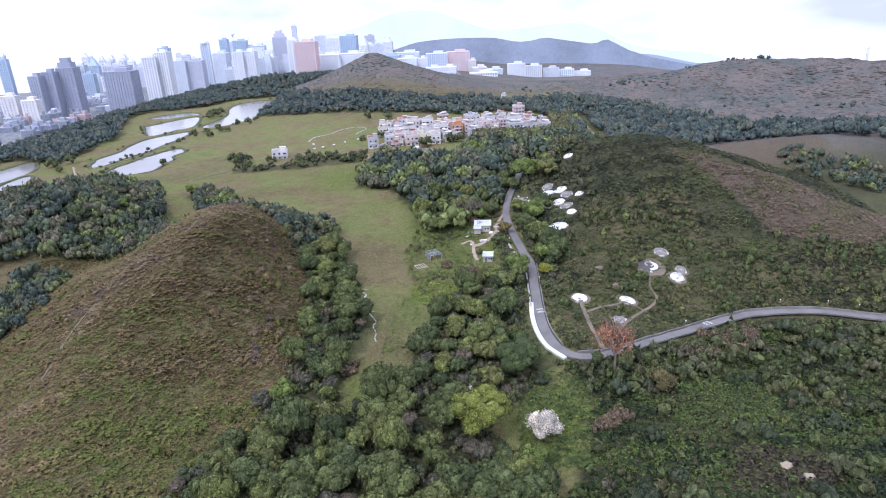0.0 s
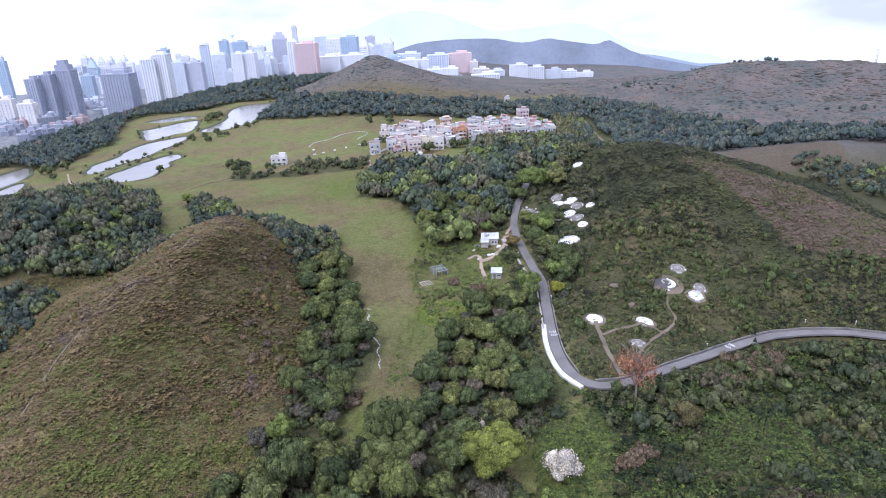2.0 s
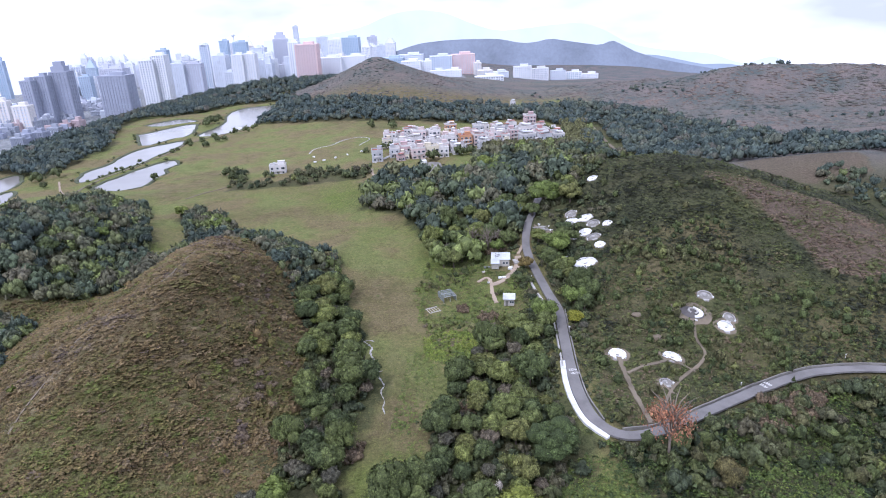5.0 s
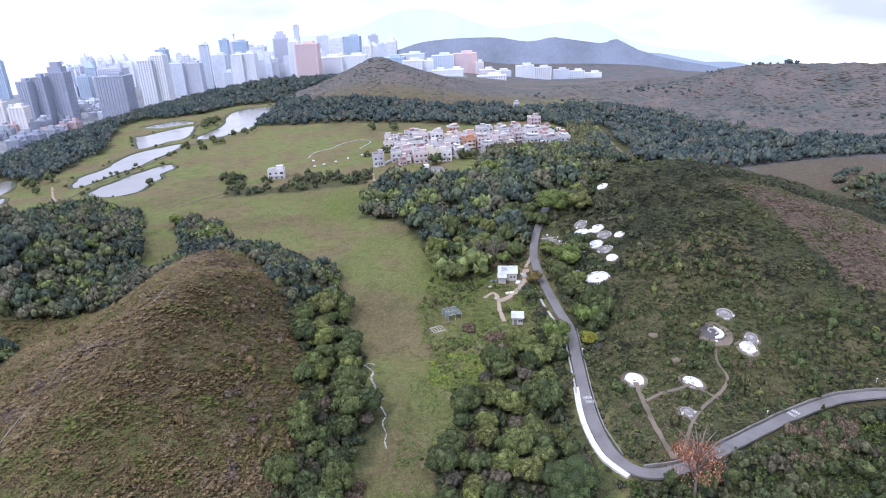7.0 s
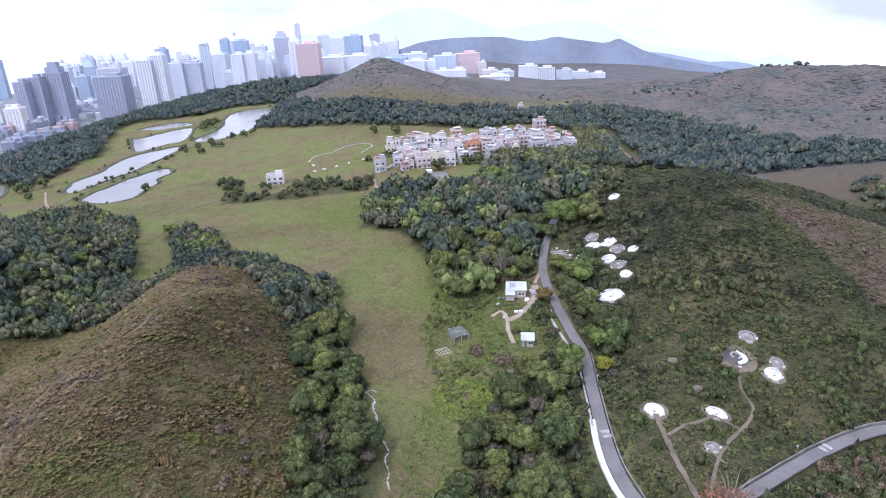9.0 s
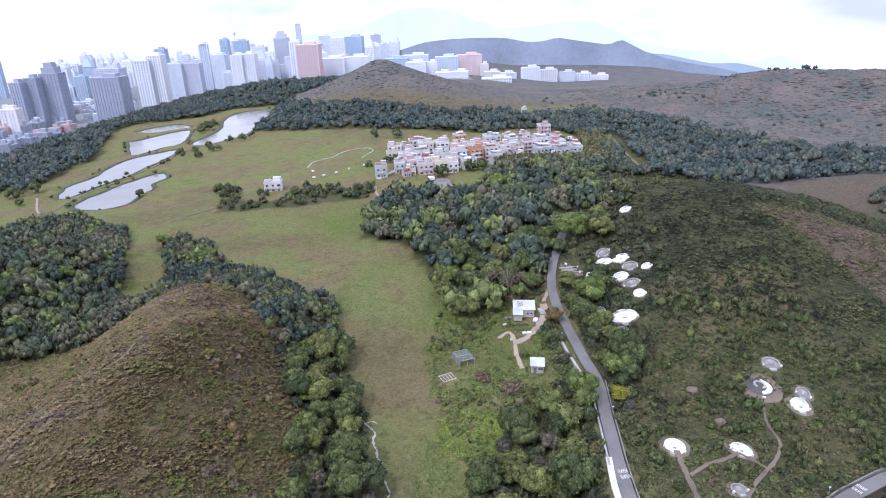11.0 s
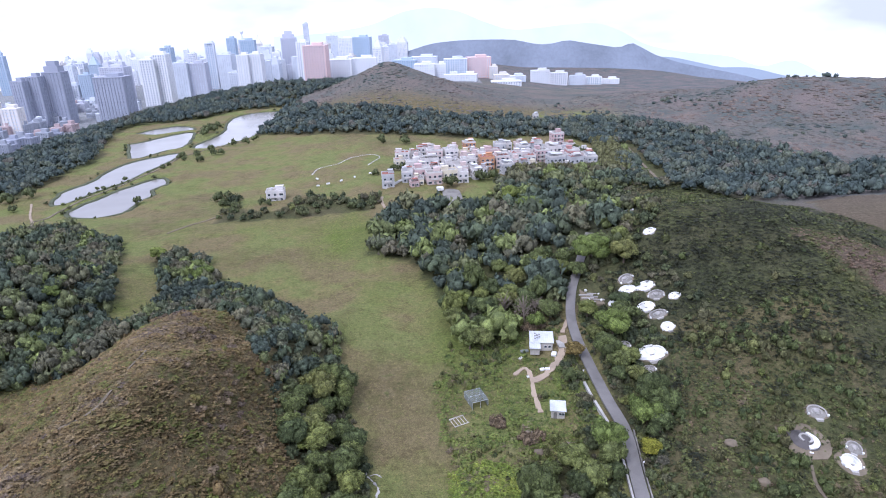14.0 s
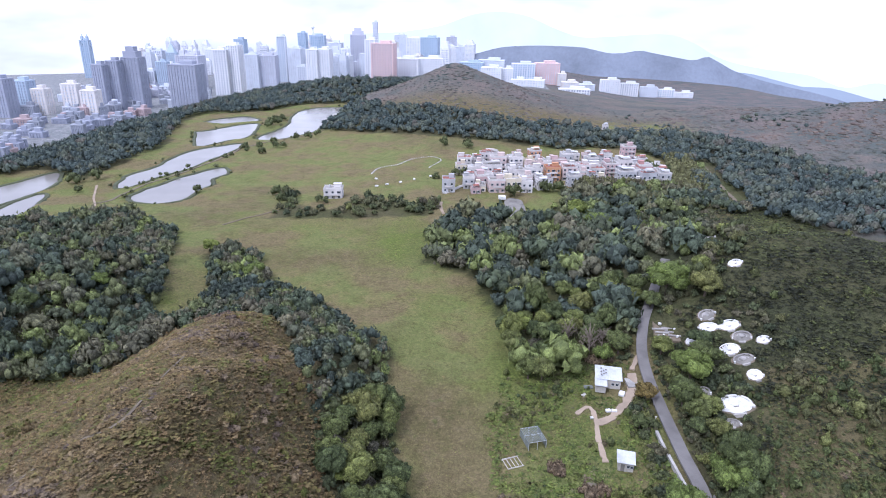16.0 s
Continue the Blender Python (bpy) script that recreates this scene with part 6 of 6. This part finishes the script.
def make_house(x, y, w, h, key, rz, seed, deep=0.0):
    rnd = random.Random(seed)
    d = deep or rnd.uniform(7.5, 10)
    z = min(ground_z(x + a, y + b) for a in (-w / 2, w / 2) for b in (-d / 2, d / 2)) - 0.2
    g = base("house", x, y, z, rz)
    bm = bmesh.new()
    box(bm, 0, 0, 0, w, d, h + 0.2, bevel=0.06)
    part("wall", bm, WALLS[key], g)
    bm = bmesh.new()
    for px, py, sx, sy in ((0, -d / 2 + 0.1, w + 0.3, 0.25), (0, d / 2 - 0.1, w + 0.3, 0.25), (-w / 2 + 0.1, 0, 0.25, d - 0.1), (w / 2 - 0.1, 0, 0.25, d - 0.1)):
        box(bm, px, py, h - 0.1, sx, sy, 1.1, bevel=0.03)
    part("parapet", bm, WALLS[key if rnd.random() < 0.5 else "w"], g)
    bm = bmesh.new()
    box(bm, 0, 0, h + 0.05, w - 0.5, d - 0.5, 0.25)
    part("roof", bm, M_TILE_RED if rnd.random() < 0.16 else (M_CONCRETE if rnd.random() < 0.7 else M_OLDCONC), g)
    bm = bmesh.new()
    px = rnd.choice((-1, 1)) * w * 0.22
    box(bm, px, d * 0.22, h + 0.3, w * 0.4, d * 0.35, 2.2, bevel=0.05)
    box(bm, px, d * 0.22, h + 2.5, w * 0.46, d * 0.41, 0.18, bevel=0.03)
    part("stair_house", bm, WALLS[key], g)
    if rnd.random() < 0.5:
        bm = bmesh.new()
        bmesh.ops.create_cone(bm, cap_ends=True, segments=12, radius1=0.6, radius2=0.6, depth=1.4, matrix=pose(-px, d * 0.2, h + 1.0))
        part("water_tank", bm, M_TIN, g)
    if rnd.random() < 0.35:
        bm = bmesh.new()
        corrugated(bm, w * 0.7, d * 0.4, h + 2.3, h + 2.6, 0.4, 0, -d * 0.2)
        for a in (-1, 1):
            for b in (-0.36, -0.04):
                box(bm, a * w * 0.32, d * b, h + 0.2, 0.1, 0.1, 2.1)
        part("canopy", bm, rnd.choice((M_TIN, M_TILE_RED, M_TIN, M_CONCRETE)), g, "sheet-metal roof canopy")
    floors = max(1, int(h / 2.75))
    for fl in range(floors):
        zz = 1.0 + fl * (h - 0.3) / floors
        n = max(2, int(w / 3))
        for k in range(n):
            shared("window", WIDE_WINDOW if (k + fl) % 3 == 0 and w > 9 else WINDOW, g, pose(-w / 2 + w * (k + 0.5) / n, -d / 2, zz))
        for s in (-1, 1):
            for k in range(2):
                shared("window", WINDOW, g, pose(s * w / 2, -d / 4 + k * d / 2, zz, 0, 0, 90 * s))
        if fl:
            bm = bmesh.new()
            box(bm, 0, -d / 2 - 0.4, zz - 1.1, w * 0.55, 0.9, 0.16)
            box(bm, 0, -d / 2 - 0.8, zz - 0.95, w * 0.55, 0.08, 0.85)
            part("balcony", bm, WALLS["w"], g)
    bm = bmesh.new()
    box(bm, w * 0.05, -d / 2 - 0.05, 0.2, 1.1, 0.1, 2.1)
    part("door", bm, M_OLDCONC, g)
    return tagged(g, f"{WALL_WORDS[key]} flat-roofed village house of {['one', 'two', 'three', 'four', 'five'][min(floors, 5) - 1]} storeys", "house", "houses of the village")


for i, (x, y, w, h, key) in enumerate(VILLAGE_SOUTH + VILLAGE_NORTH):
    make_house(x, y + 4, w, h, key, 10 + (i % 5 - 2) * 2.5, 300 + i)
VILLAGE = [(-44, 474), (-22, 470), (12, 482), (40, 506), (100, 512), (106, 536), (84, 582), (40, 572), (8, 572), (-30, 560), (-46, 536), (-36, 505)]
taken = [(x, y + 4, w) for x, y, w, h, key in VILLAGE_SOUTH + VILLAGE_NORTH]
r_vil = random.Random(21)
for i in range(900):
    x, y, w = r_vil.uniform(-46, 106), r_vil.uniform(470, 582), r_vil.uniform(5.5, 8.5)
    if len(taken) < 78 and inside(VILLAGE, np.array([x]), np.array([y]))[0] and all(math.hypot(x - a, y - b) > (w + c) * 0.52 + 0.6 for a, b, c in taken):
        taken.append((x, y, w))
        make_house(x, y, w, r_vil.choice((3.2, 5.6, 6.0, 7.0)), r_vil.choice("wwwppgwcrw"), 10 + r_vil.uniform(-6, 6), 500 + i, r_vil.uniform(5.5, 7.5))
make_house(-113, 455, 11, 6.2, "w", 8, 400)
make_house(84, 699, 5, 6.5, "w", 5, 401, 5.0)

# lanes of the village
v, f = strip([(-47, 470), (-30, 497), (0, 493), (40, 503), (90, 503)], 3.0, 0.25, 0.6)
tagged(mesh_part("pavement", v, f, M_CONCRETE), "pale concrete lane through the village", "lane", kind="structure")
v, f = strip([(-42, 520), (-10, 524), (30, 530), (70, 543)], 2.6, 0.25, 0.6)
tagged(mesh_part("pavement", v, f, M_CONCRETE), "pale concrete lane through the village", "lane", kind="structure")
clutter("tent", "white canvas tent in the village yard", "tent", -11, 463, 4.2, 3.5, 2.4, 10, M_WHITEWASH)

# white sacks edging the field by the village
line = spline([(x, y, 0) for x, y in ((-102, 514), (-100, 530), (-88, 540), (-80, 560), (-66, 568), (-58, 558), (-64, 534))], 1.7)
g = base("sack_wall", -80, 545, 0)
for i, q in enumerate(line):
    bm = bmesh.new()
    box(bm, q.x + 80, q.y - 545, ground_z(q.x, q.y) - 0.1, 1.1, 0.8, 0.7 if i % 3 else 0.45, i * 31 % 40, bevel=0.25)
    part("sack", bm, M_WHITEWASH if i % 3 == 0 else M_CONCRETE, g)
tagged(g, "low wall of white sacks round a field", "wall")
for i, (x, y) in enumerate(((-92, 482), (-86, 486), (-78, 492), (-70, 500), (-96, 500), (-60, 510))):
    clutter("sack", "white sack lying on the field", "sack", x, y, 2.2, 1.2, 0.9, i * 33, M_WHITEWASH)

# lone trees by the ponds
POND_TREES = [(x, y, r, r * 1.5, 0.3) for x, y, r in ((-203.5, 463, 3.2), (-249, 500, 1.6), (-244.6, 500, 1.9), (-241, 524, 2.0), (-249, 474, 1.3), (-237, 520, 1.4), (-234, 545, 1.5), (-230, 562, 2.4), (-229, 572, 2.0), (-246, 700, 5), (-250, 716, 5.5), (-252, 735, 5), (-249, 750, 4.5), (-246, 724, 5),
              (-229, 600, 3.4), (-218, 603, 3.6), (-207, 582, 3.6), (-205, 606, 3.8), (-199, 609, 3.4), (-224, 590, 2.6), (-214, 628, 3.4), (-200, 646, 4), (-190, 650, 4.5), (-182, 655, 4), (-292, 470, 5), (-284, 482, 5), (-276, 452, 3), (-150, 458, 4.0), (-146, 464, 3.4), (-118, 443, 3.0), (-114, 441, 2.6), (-40, 600, 5), (-60, 604, 5), (-38, 520, 4),
              (-43, 515, 3.5), (-56, 505, 3), (-6, 470, 5), (-2, 473, 4.5), (24, 486, 5), (16, 484, 5), (96, 545, 5), (93, 556, 5), (104, 540, 5))]
joined("woodland", POND_TREES, MID, M_WOODS, "single trees beside the ponds and the village", "trees", 0.12)
ROW = [(40 + i * 3.4 + (j % 2) * 2, 493 - i * 0.3 + j * 4, 3.6, 6.5, 0.75 + 0.1 * math.sin(i * 1.7)) for i in range(19) for j in range(4)] + [(104 + j * 5 + i * 0.8, 500 + i * 6, 4.2, 7, 0.8) for i in range(16) for j in range(4)]
joined("woodland", ROW, FARC, M_WOODS, "light green belt of trees beside the village", "woodland", 0.1)
BANKS = []
for poly in PONDS[:4]:
    for i, (x, y) in enumerate(shore(poly, 4.0, 9.0, 7)):
        u = rng.uniform()
        if u < 0.3:
            BANKS.append((x, y, 0.8 + u * 4, 1.0 + u * 3, 0.2 + u))
joined("scrub", BANKS, BUSH, M_WOODS, "low bushes on the pond banks", "scrub", 0.0)

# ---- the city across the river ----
# facade and glass tones are paled and blued to carry the distance haze
HAZED_FACADES = {
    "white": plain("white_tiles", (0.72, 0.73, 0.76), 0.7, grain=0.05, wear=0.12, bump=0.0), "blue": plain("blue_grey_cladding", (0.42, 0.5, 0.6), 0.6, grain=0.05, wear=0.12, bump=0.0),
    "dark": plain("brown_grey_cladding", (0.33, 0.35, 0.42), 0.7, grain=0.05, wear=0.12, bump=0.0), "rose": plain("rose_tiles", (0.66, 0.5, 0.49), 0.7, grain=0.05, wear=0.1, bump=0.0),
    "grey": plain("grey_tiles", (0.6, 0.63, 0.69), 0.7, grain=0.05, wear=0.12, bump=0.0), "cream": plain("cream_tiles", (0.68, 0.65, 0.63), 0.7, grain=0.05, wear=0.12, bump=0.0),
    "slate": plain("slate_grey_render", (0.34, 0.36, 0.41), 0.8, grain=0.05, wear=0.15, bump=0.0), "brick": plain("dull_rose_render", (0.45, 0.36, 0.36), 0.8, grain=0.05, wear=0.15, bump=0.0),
    "lilac": plain("hazed_lilac_tiles", (0.5, 0.51, 0.58), 0.7, grain=0.05, wear=0.1, bump=0.0),
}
HAZED_GLASS = {"pale": glassy("hazed_pale_glass", (0.52, 0.57, 0.64), 0.4), "blue": glassy("blue_city_glass", (0.22, 0.34, 0.46), 0.3), "dark": glassy("hazed_dark_glass", (0.3, 0.33, 0.41), 0.4)}
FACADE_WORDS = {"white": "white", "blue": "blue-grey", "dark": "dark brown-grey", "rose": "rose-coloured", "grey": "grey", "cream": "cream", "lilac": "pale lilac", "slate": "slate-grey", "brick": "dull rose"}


def box_arrays(blocks):
    """Verts and faces of many upright boxes: x, y, base, and the three sizes."""
    b = np.array(blocks, float)
    c = np.array([(-1, -1, 0), (1, -1, 0), (1, 1, 0), (-1, 1, 0), (-1, -1, 1), (1, -1, 1), (1, 1, 1), (-1, 1, 1)]) * np.array([0.5, 0.5, 1])
    v = (b[:, None, :3] + c[None] * b[:, None, 3:]).reshape(-1, 3)
    q = np.array([(0, 3, 2, 1), (4, 5, 6, 7), (0, 1, 5, 4), (1, 2, 6, 5), (2, 3, 7, 6), (3, 0, 4, 7)])
    return v, (q[None] + np.arange(len(b))[:, None, None] * 8).reshape(-1, 4).tolist()


def make_tower(x, y, w, d, h, skin, glass, top="flat", rz=0.0, floor_h=4.0, bays=6, sunk=6.0):
    """A block with a glazed core, floor slabs and piers in front of it, and a roof."""
    z = ground_z(x, y) - sunk
    h = h + sunk
    g = base("office_tower" if h > 55 else "city_building", x, y, z, rz)
    bm = bmesh.new()
    box(bm, 0, 0, 0, w - 0.8, d - 0.8, h)
    part("glazing", bm, HAZED_GLASS[glass], g)
    blocks = [(0, 0, i * floor_h - floor_h * 0.45, w - 0.2, d - 0.2, floor_h * 0.42) for i in range(1, int(h / floor_h) + 1)]
    for i in range(bays + 1):
        px = -w / 2 + w * i / bays
        pw = w / bays * (0.38 if i % 2 else 0.55)
        blocks += [(px * (1 - pw / w), s * (d / 2 - 0.2), 0, pw, 1.0, h) for s in (-1, 1)]
    blocks += [(s * (w / 2 - 0.2), -d / 2 + d * (i + 0.5) / 4, 0, 1.0, d / 7, h) for s in (-1, 1) for i in range(4)]
    v, f = box_arrays(blocks)
    tagged(mesh_part("facade", v, f, HAZED_FACADES[skin], g), kind="stuff")
    bm = bmesh.new()
    box(bm, 0, 0, h, w + 0.4, d + 0.4, 1.6, bevel=0.2)
    box(bm, w * 0.1, 0, h + 1.6, w * 0.45, d * 0.5, 4.0, bevel=0.2)
    if top == "spire":
        bmesh.ops.create_cone(bm, cap_ends=True, segments=4, radius1=w * 0.62, radius2=w * 0.12, depth=w * 0.8, matrix=pose(0, 0, h + 1.6 + w * 0.4, 0, 0, 45))
        bmesh.ops.create_cone(bm, cap_ends=True, segments=8, radius1=1.2, radius2=0.2, depth=w * 0.9, matrix=pose(0, 0, h + w * 1.1))
    elif top == "steps":
        box(bm, 0, 0, h + 1.6, w * 0.74, d * 0.74, 7)
        box(bm, 0, 0, h + 8.6, w * 0.48, d * 0.48, 6)
    elif top == "twin":
        for s in (-1, 1):
            box(bm, s * w * 0.28, 0, h + 1.6, w * 0.22, d * 0.4, 8)
            bmesh.ops.create_cone(bm, cap_ends=True, segments=8, radius1=w * 0.1, radius2=0.2, depth=6, matrix=pose(s * w * 0.28, 0, h + 12.5))
    elif top == "ball":
        bmesh.ops.create_cone(bm, cap_ends=True, segments=10, radius1=2.2, radius2=1.2, depth=20, matrix=pose(0, 0, h + 11))
        bmesh.ops.create_uvsphere(bm, u_segments=12, v_segments=8, radius=5.0, matrix=pose(0, 0, h + 22))
    elif top == "crown":
        bmesh.ops.create_cone(bm, cap_ends=True, segments=20, radius1=w * 0.55, radius2=w * 0.42, depth=5, matrix=pose(0, 0, h + 4))
    part("roof", bm, HAZED_FACADES[skin], g)
    kind = "tower block" if h > 30 else "low building"
    return tagged(g, f"{FACADE_WORDS[skin]} {kind} with {'blue glass' if glass == 'blue' else 'banded windows'} in the city", "tower" if h > 30 else "building", "buildings of the city")


# x, y, width, depth, height, facade, glass, top
WEST_BLOCKS = [
    (-614, 800, 28, 16, 44, "dark", "dark", "flat"), (-634, 862, 22, 16, 36, "blue", "dark", "flat"), (-586, 830, 18, 14, 30, "cream", "pale", "flat"), (-560, 850, 20, 12, 34, "cream", "pale", "flat"),
    (-980, 1500, 20, 16, 83, "blue", "blue", "twin"), (-536, 880, 16, 14, 57, "dark", "dark", "flat"), (-522, 890, 16, 14, 61, "dark", "dark", "flat"), (-505, 905, 24, 19, 65, "dark", "dark", "steps"), (-514, 820, 19, 15, 31, "cream", "pale", "flat"),
    (-774, 1500, 22, 17, 55, "blue", "pale", "spire"), (-577, 1200, 46, 24, 56, "lilac", "dark", "twin"), (-430, 900, 39, 24, 57, "dark", "dark", "flat"), (-685, 1250, 24, 19, 26, "grey", "dark", "flat"), (-659, 1250, 21, 16, 43, "blue", "dark", "flat"),
    (-464, 1080, 22, 17, 69, "white", "dark", "flat"), (-445, 1090, 22, 17, 76, "white", "dark", "flat"), (-566, 1400, 22, 17, 84, "blue", "blue", "flat"), (-462, 1200, 27, 21, 59, "grey", "pale", "flat"), (-437, 1210, 32, 24, 57, "lilac", "pale", "flat"),
    (-478, 1400, 18, 14, 89, "grey", "blue", "crown"), (-414, 1300, 27, 21, 67, "grey", "pale", "flat"),
]
EAST_BLOCKS = [
    (-529, 1700, 21, 16, 103, "blue", "blue", "flat"), (-593, 2000, 23, 18, 107, "grey", "pale", "ball"), (-459, 1600, 33, 24, 95, "blue", "blue", "flat"), (-519, 1900, 21, 16, 91, "cream", "pale", "spire"), (-335, 1150, 20, 16, 61, "white", "pale", "flat"),
    (-317, 1155, 23, 18, 60, "white", "pale", "flat"), (-350, 1350, 27, 21, 72, "grey", "pale", "flat"), (-318, 1300, 14, 14, 59, "white", "pale", "flat"), (-316, 1400, 30, 24, 84, "lilac", "dark", "steps"), (-257, 1250, 20, 16, 72, "white", "dark", "flat"),
    (-205, 1100, 36, 24, 65, "rose", "dark", "flat"), (-444, 2200, 16, 14, 155, "grey", "pale", "flat"), (-294, 1800, 30, 24, 90, "grey", "pale", "flat"), (-259, 1800, 40, 24, 81, "white", "pale", "flat"), (-179, 1500, 38, 24, 78, "blue", "blue", "flat"),
    (-176, 1150, 42, 24, 43, "white", "dark", "flat"), (-136, 1160, 40, 24, 42, "white", "pale", "flat"), (-175, 2000, 30, 24, 85, "lilac", "pale", "flat"), (-173, 1900, 29, 23, 62, "white", "pale", "flat"), (-120, 2000, 30, 24, 61, "white", "pale", "steps"),
]
PORT_BLOCKS = [
    (-36, 1180, 35, 24, 26, "white", "pale", "flat"), (-9, 1185, 18, 14, 25, "white", "pale", "flat"), (18, 1230, 40, 24, 32, "grey", "blue", "flat"), (61, 1260, 43, 24, 35, "rose", "pale", "flat"), (38, 1150, 28, 22, 10, "white", "pale", "flat"),
    (10, 1150, 26, 20, 9, "white", "pale", "flat"), (88, 1250, 15, 14, 21, "cream", "pale", "flat"), (98, 1200, 27, 21, 11, "cream", "pale", "flat"), (136, 1290, 30, 24, 8, "grey", "pale", "flat"), (-74, 1260, 43, 24, 31, "blue", "blue", "flat"),
    (-39, 1290, 48, 24, 35, "grey", "pale", "flat"), (185, 1320, 36, 12, 23, "white", "pale", "flat"), (220, 1320, 36, 10, 22, "white", "dark", "flat"), (262, 1340, 32, 8, 18, "grey", "pale", "flat"), (297, 1350, 32, 8, 14, "white", "blue", "flat"),
    (334, 1360, 34, 8, 9, "white", "pale", "flat"), (101, 1150, 50, 20, 4, "white", "dark", "flat"),
]
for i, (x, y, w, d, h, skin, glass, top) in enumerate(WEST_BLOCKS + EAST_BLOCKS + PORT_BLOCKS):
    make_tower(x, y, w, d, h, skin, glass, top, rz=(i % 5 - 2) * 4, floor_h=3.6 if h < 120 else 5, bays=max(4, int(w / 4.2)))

# the rank and file of blocks behind and between them
r_city = random.Random(12)
for i in range(110):
    y = r_city.uniform(1180, 2300)
    x = -y * r_city.uniform(0.06, 0.56) - 20
    if y < 1330 and x > -260:
        continue
    h = r_city.uniform(0.022, 0.042) * y * r_city.choice((0.75, 0.9, 1.0, 1.0, 1.12))
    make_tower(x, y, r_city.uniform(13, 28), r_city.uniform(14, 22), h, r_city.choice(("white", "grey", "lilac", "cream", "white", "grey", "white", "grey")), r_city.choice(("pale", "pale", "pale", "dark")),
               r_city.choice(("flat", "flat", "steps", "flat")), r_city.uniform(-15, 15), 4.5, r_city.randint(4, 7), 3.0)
for i in range(90):
    y = r_city.uniform(780, 1130)
    x = -452 - (y - 780) * 0.02 - r_city.uniform(0, 230)
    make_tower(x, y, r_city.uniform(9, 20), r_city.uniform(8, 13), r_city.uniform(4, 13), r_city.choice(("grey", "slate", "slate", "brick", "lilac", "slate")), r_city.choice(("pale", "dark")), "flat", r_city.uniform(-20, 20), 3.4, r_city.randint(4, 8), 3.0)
for i in range(34):
    y = r_city.uniform(560, 800)
    x = -446 - r_city.uniform(0, 110)
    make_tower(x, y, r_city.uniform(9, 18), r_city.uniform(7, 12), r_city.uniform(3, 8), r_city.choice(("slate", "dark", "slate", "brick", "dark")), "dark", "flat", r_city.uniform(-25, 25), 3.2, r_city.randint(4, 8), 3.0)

# ---- mountains far off, distance haze put into their pale colours ----
def far_range(profile, y, depth, material, seed):
    """A ridge whose crest runs through (x, z) at the distance y, sloping down on the near side."""
    rnd = np.random.RandomState(seed)
    line = spline([(x, 0, z) for x, z in profile], 40.0)
    n = len(line)
    rows = 6
    verts, faces = [], []
    for j in range(rows):
        t = j / (rows - 1)
        for i, q in enumerate(line):
            w = (rnd.uniform(-1, 1) * 9 if j else rnd.uniform(-1, 1) * 1.2)
            verts.append((q.x, y - depth * t, q.z - (q.z + 480) * t ** 0.8 + w))
    for j in range(rows - 1):
        for i in range(n - 1):
            a = j * n + i
            faces.append((a, a + 1, a + n + 1, a + n))
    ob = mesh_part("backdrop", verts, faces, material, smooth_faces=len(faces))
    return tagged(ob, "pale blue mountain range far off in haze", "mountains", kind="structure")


# the range gives off a pale blue glow that stands for haze
def haze_glow_material(name, colour, strength):
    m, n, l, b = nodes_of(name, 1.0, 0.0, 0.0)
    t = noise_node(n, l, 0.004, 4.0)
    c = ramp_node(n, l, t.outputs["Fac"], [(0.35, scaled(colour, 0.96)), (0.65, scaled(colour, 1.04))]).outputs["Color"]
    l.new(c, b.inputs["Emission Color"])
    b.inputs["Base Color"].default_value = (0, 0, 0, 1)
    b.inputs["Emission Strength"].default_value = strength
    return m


far_range([(-1100, 0), (-769, 14), (-467, 57), (-240, 132), (-54, 152), (129, 122), (313, 49), (462, 9), (611, 11), (984, 34), (1174, -14), (1369, -110), (1640, -165), (1910, -193), (2149, -263), (2356, -233), (2583, -322), (2828, -386), (3251, -525), (3700, -640)], 4350, 300, haze_glow_material("far_mountains", (0.85, 0.91, 0.99), 0.68), 5)
far_range([(885, -105), (1057, -100), (1231, -134), (1328, -155), (1462, -160), (1600, -193), (1765, -230), (2007, -312), (2616, -511)], 3100, 300, haze_glow_material("nearer_mountains", (0.58, 0.67, 0.82), 0.5), 6)
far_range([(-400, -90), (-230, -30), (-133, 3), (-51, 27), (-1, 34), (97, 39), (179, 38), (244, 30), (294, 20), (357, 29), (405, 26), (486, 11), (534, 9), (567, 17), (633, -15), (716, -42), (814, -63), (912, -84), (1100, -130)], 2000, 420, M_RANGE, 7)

# mast on the ridge
g = base("mast", 482, 688, ground_z(482, 688) - 0.5)
for k in range(3):
    bm = bmesh.new()
    a = k * 2.094
    bmesh.ops.create_cone(bm, cap_ends=True, segments=6, radius1=0.25, radius2=0.2, depth=15, matrix=pose(math.cos(a) * 0.9, math.sin(a) * 0.9, 7.5))
    part("leg", bm, M_TIN, g)
for k in range(6):
    bm = bmesh.new()
    box(bm, 0, 0, 1 + k * 2.5, 2.0, 2.0, 0.25)
    part("brace", bm, M_TIN, g)
tagged(g, "thin grey lattice mast on the ridge", "mast")
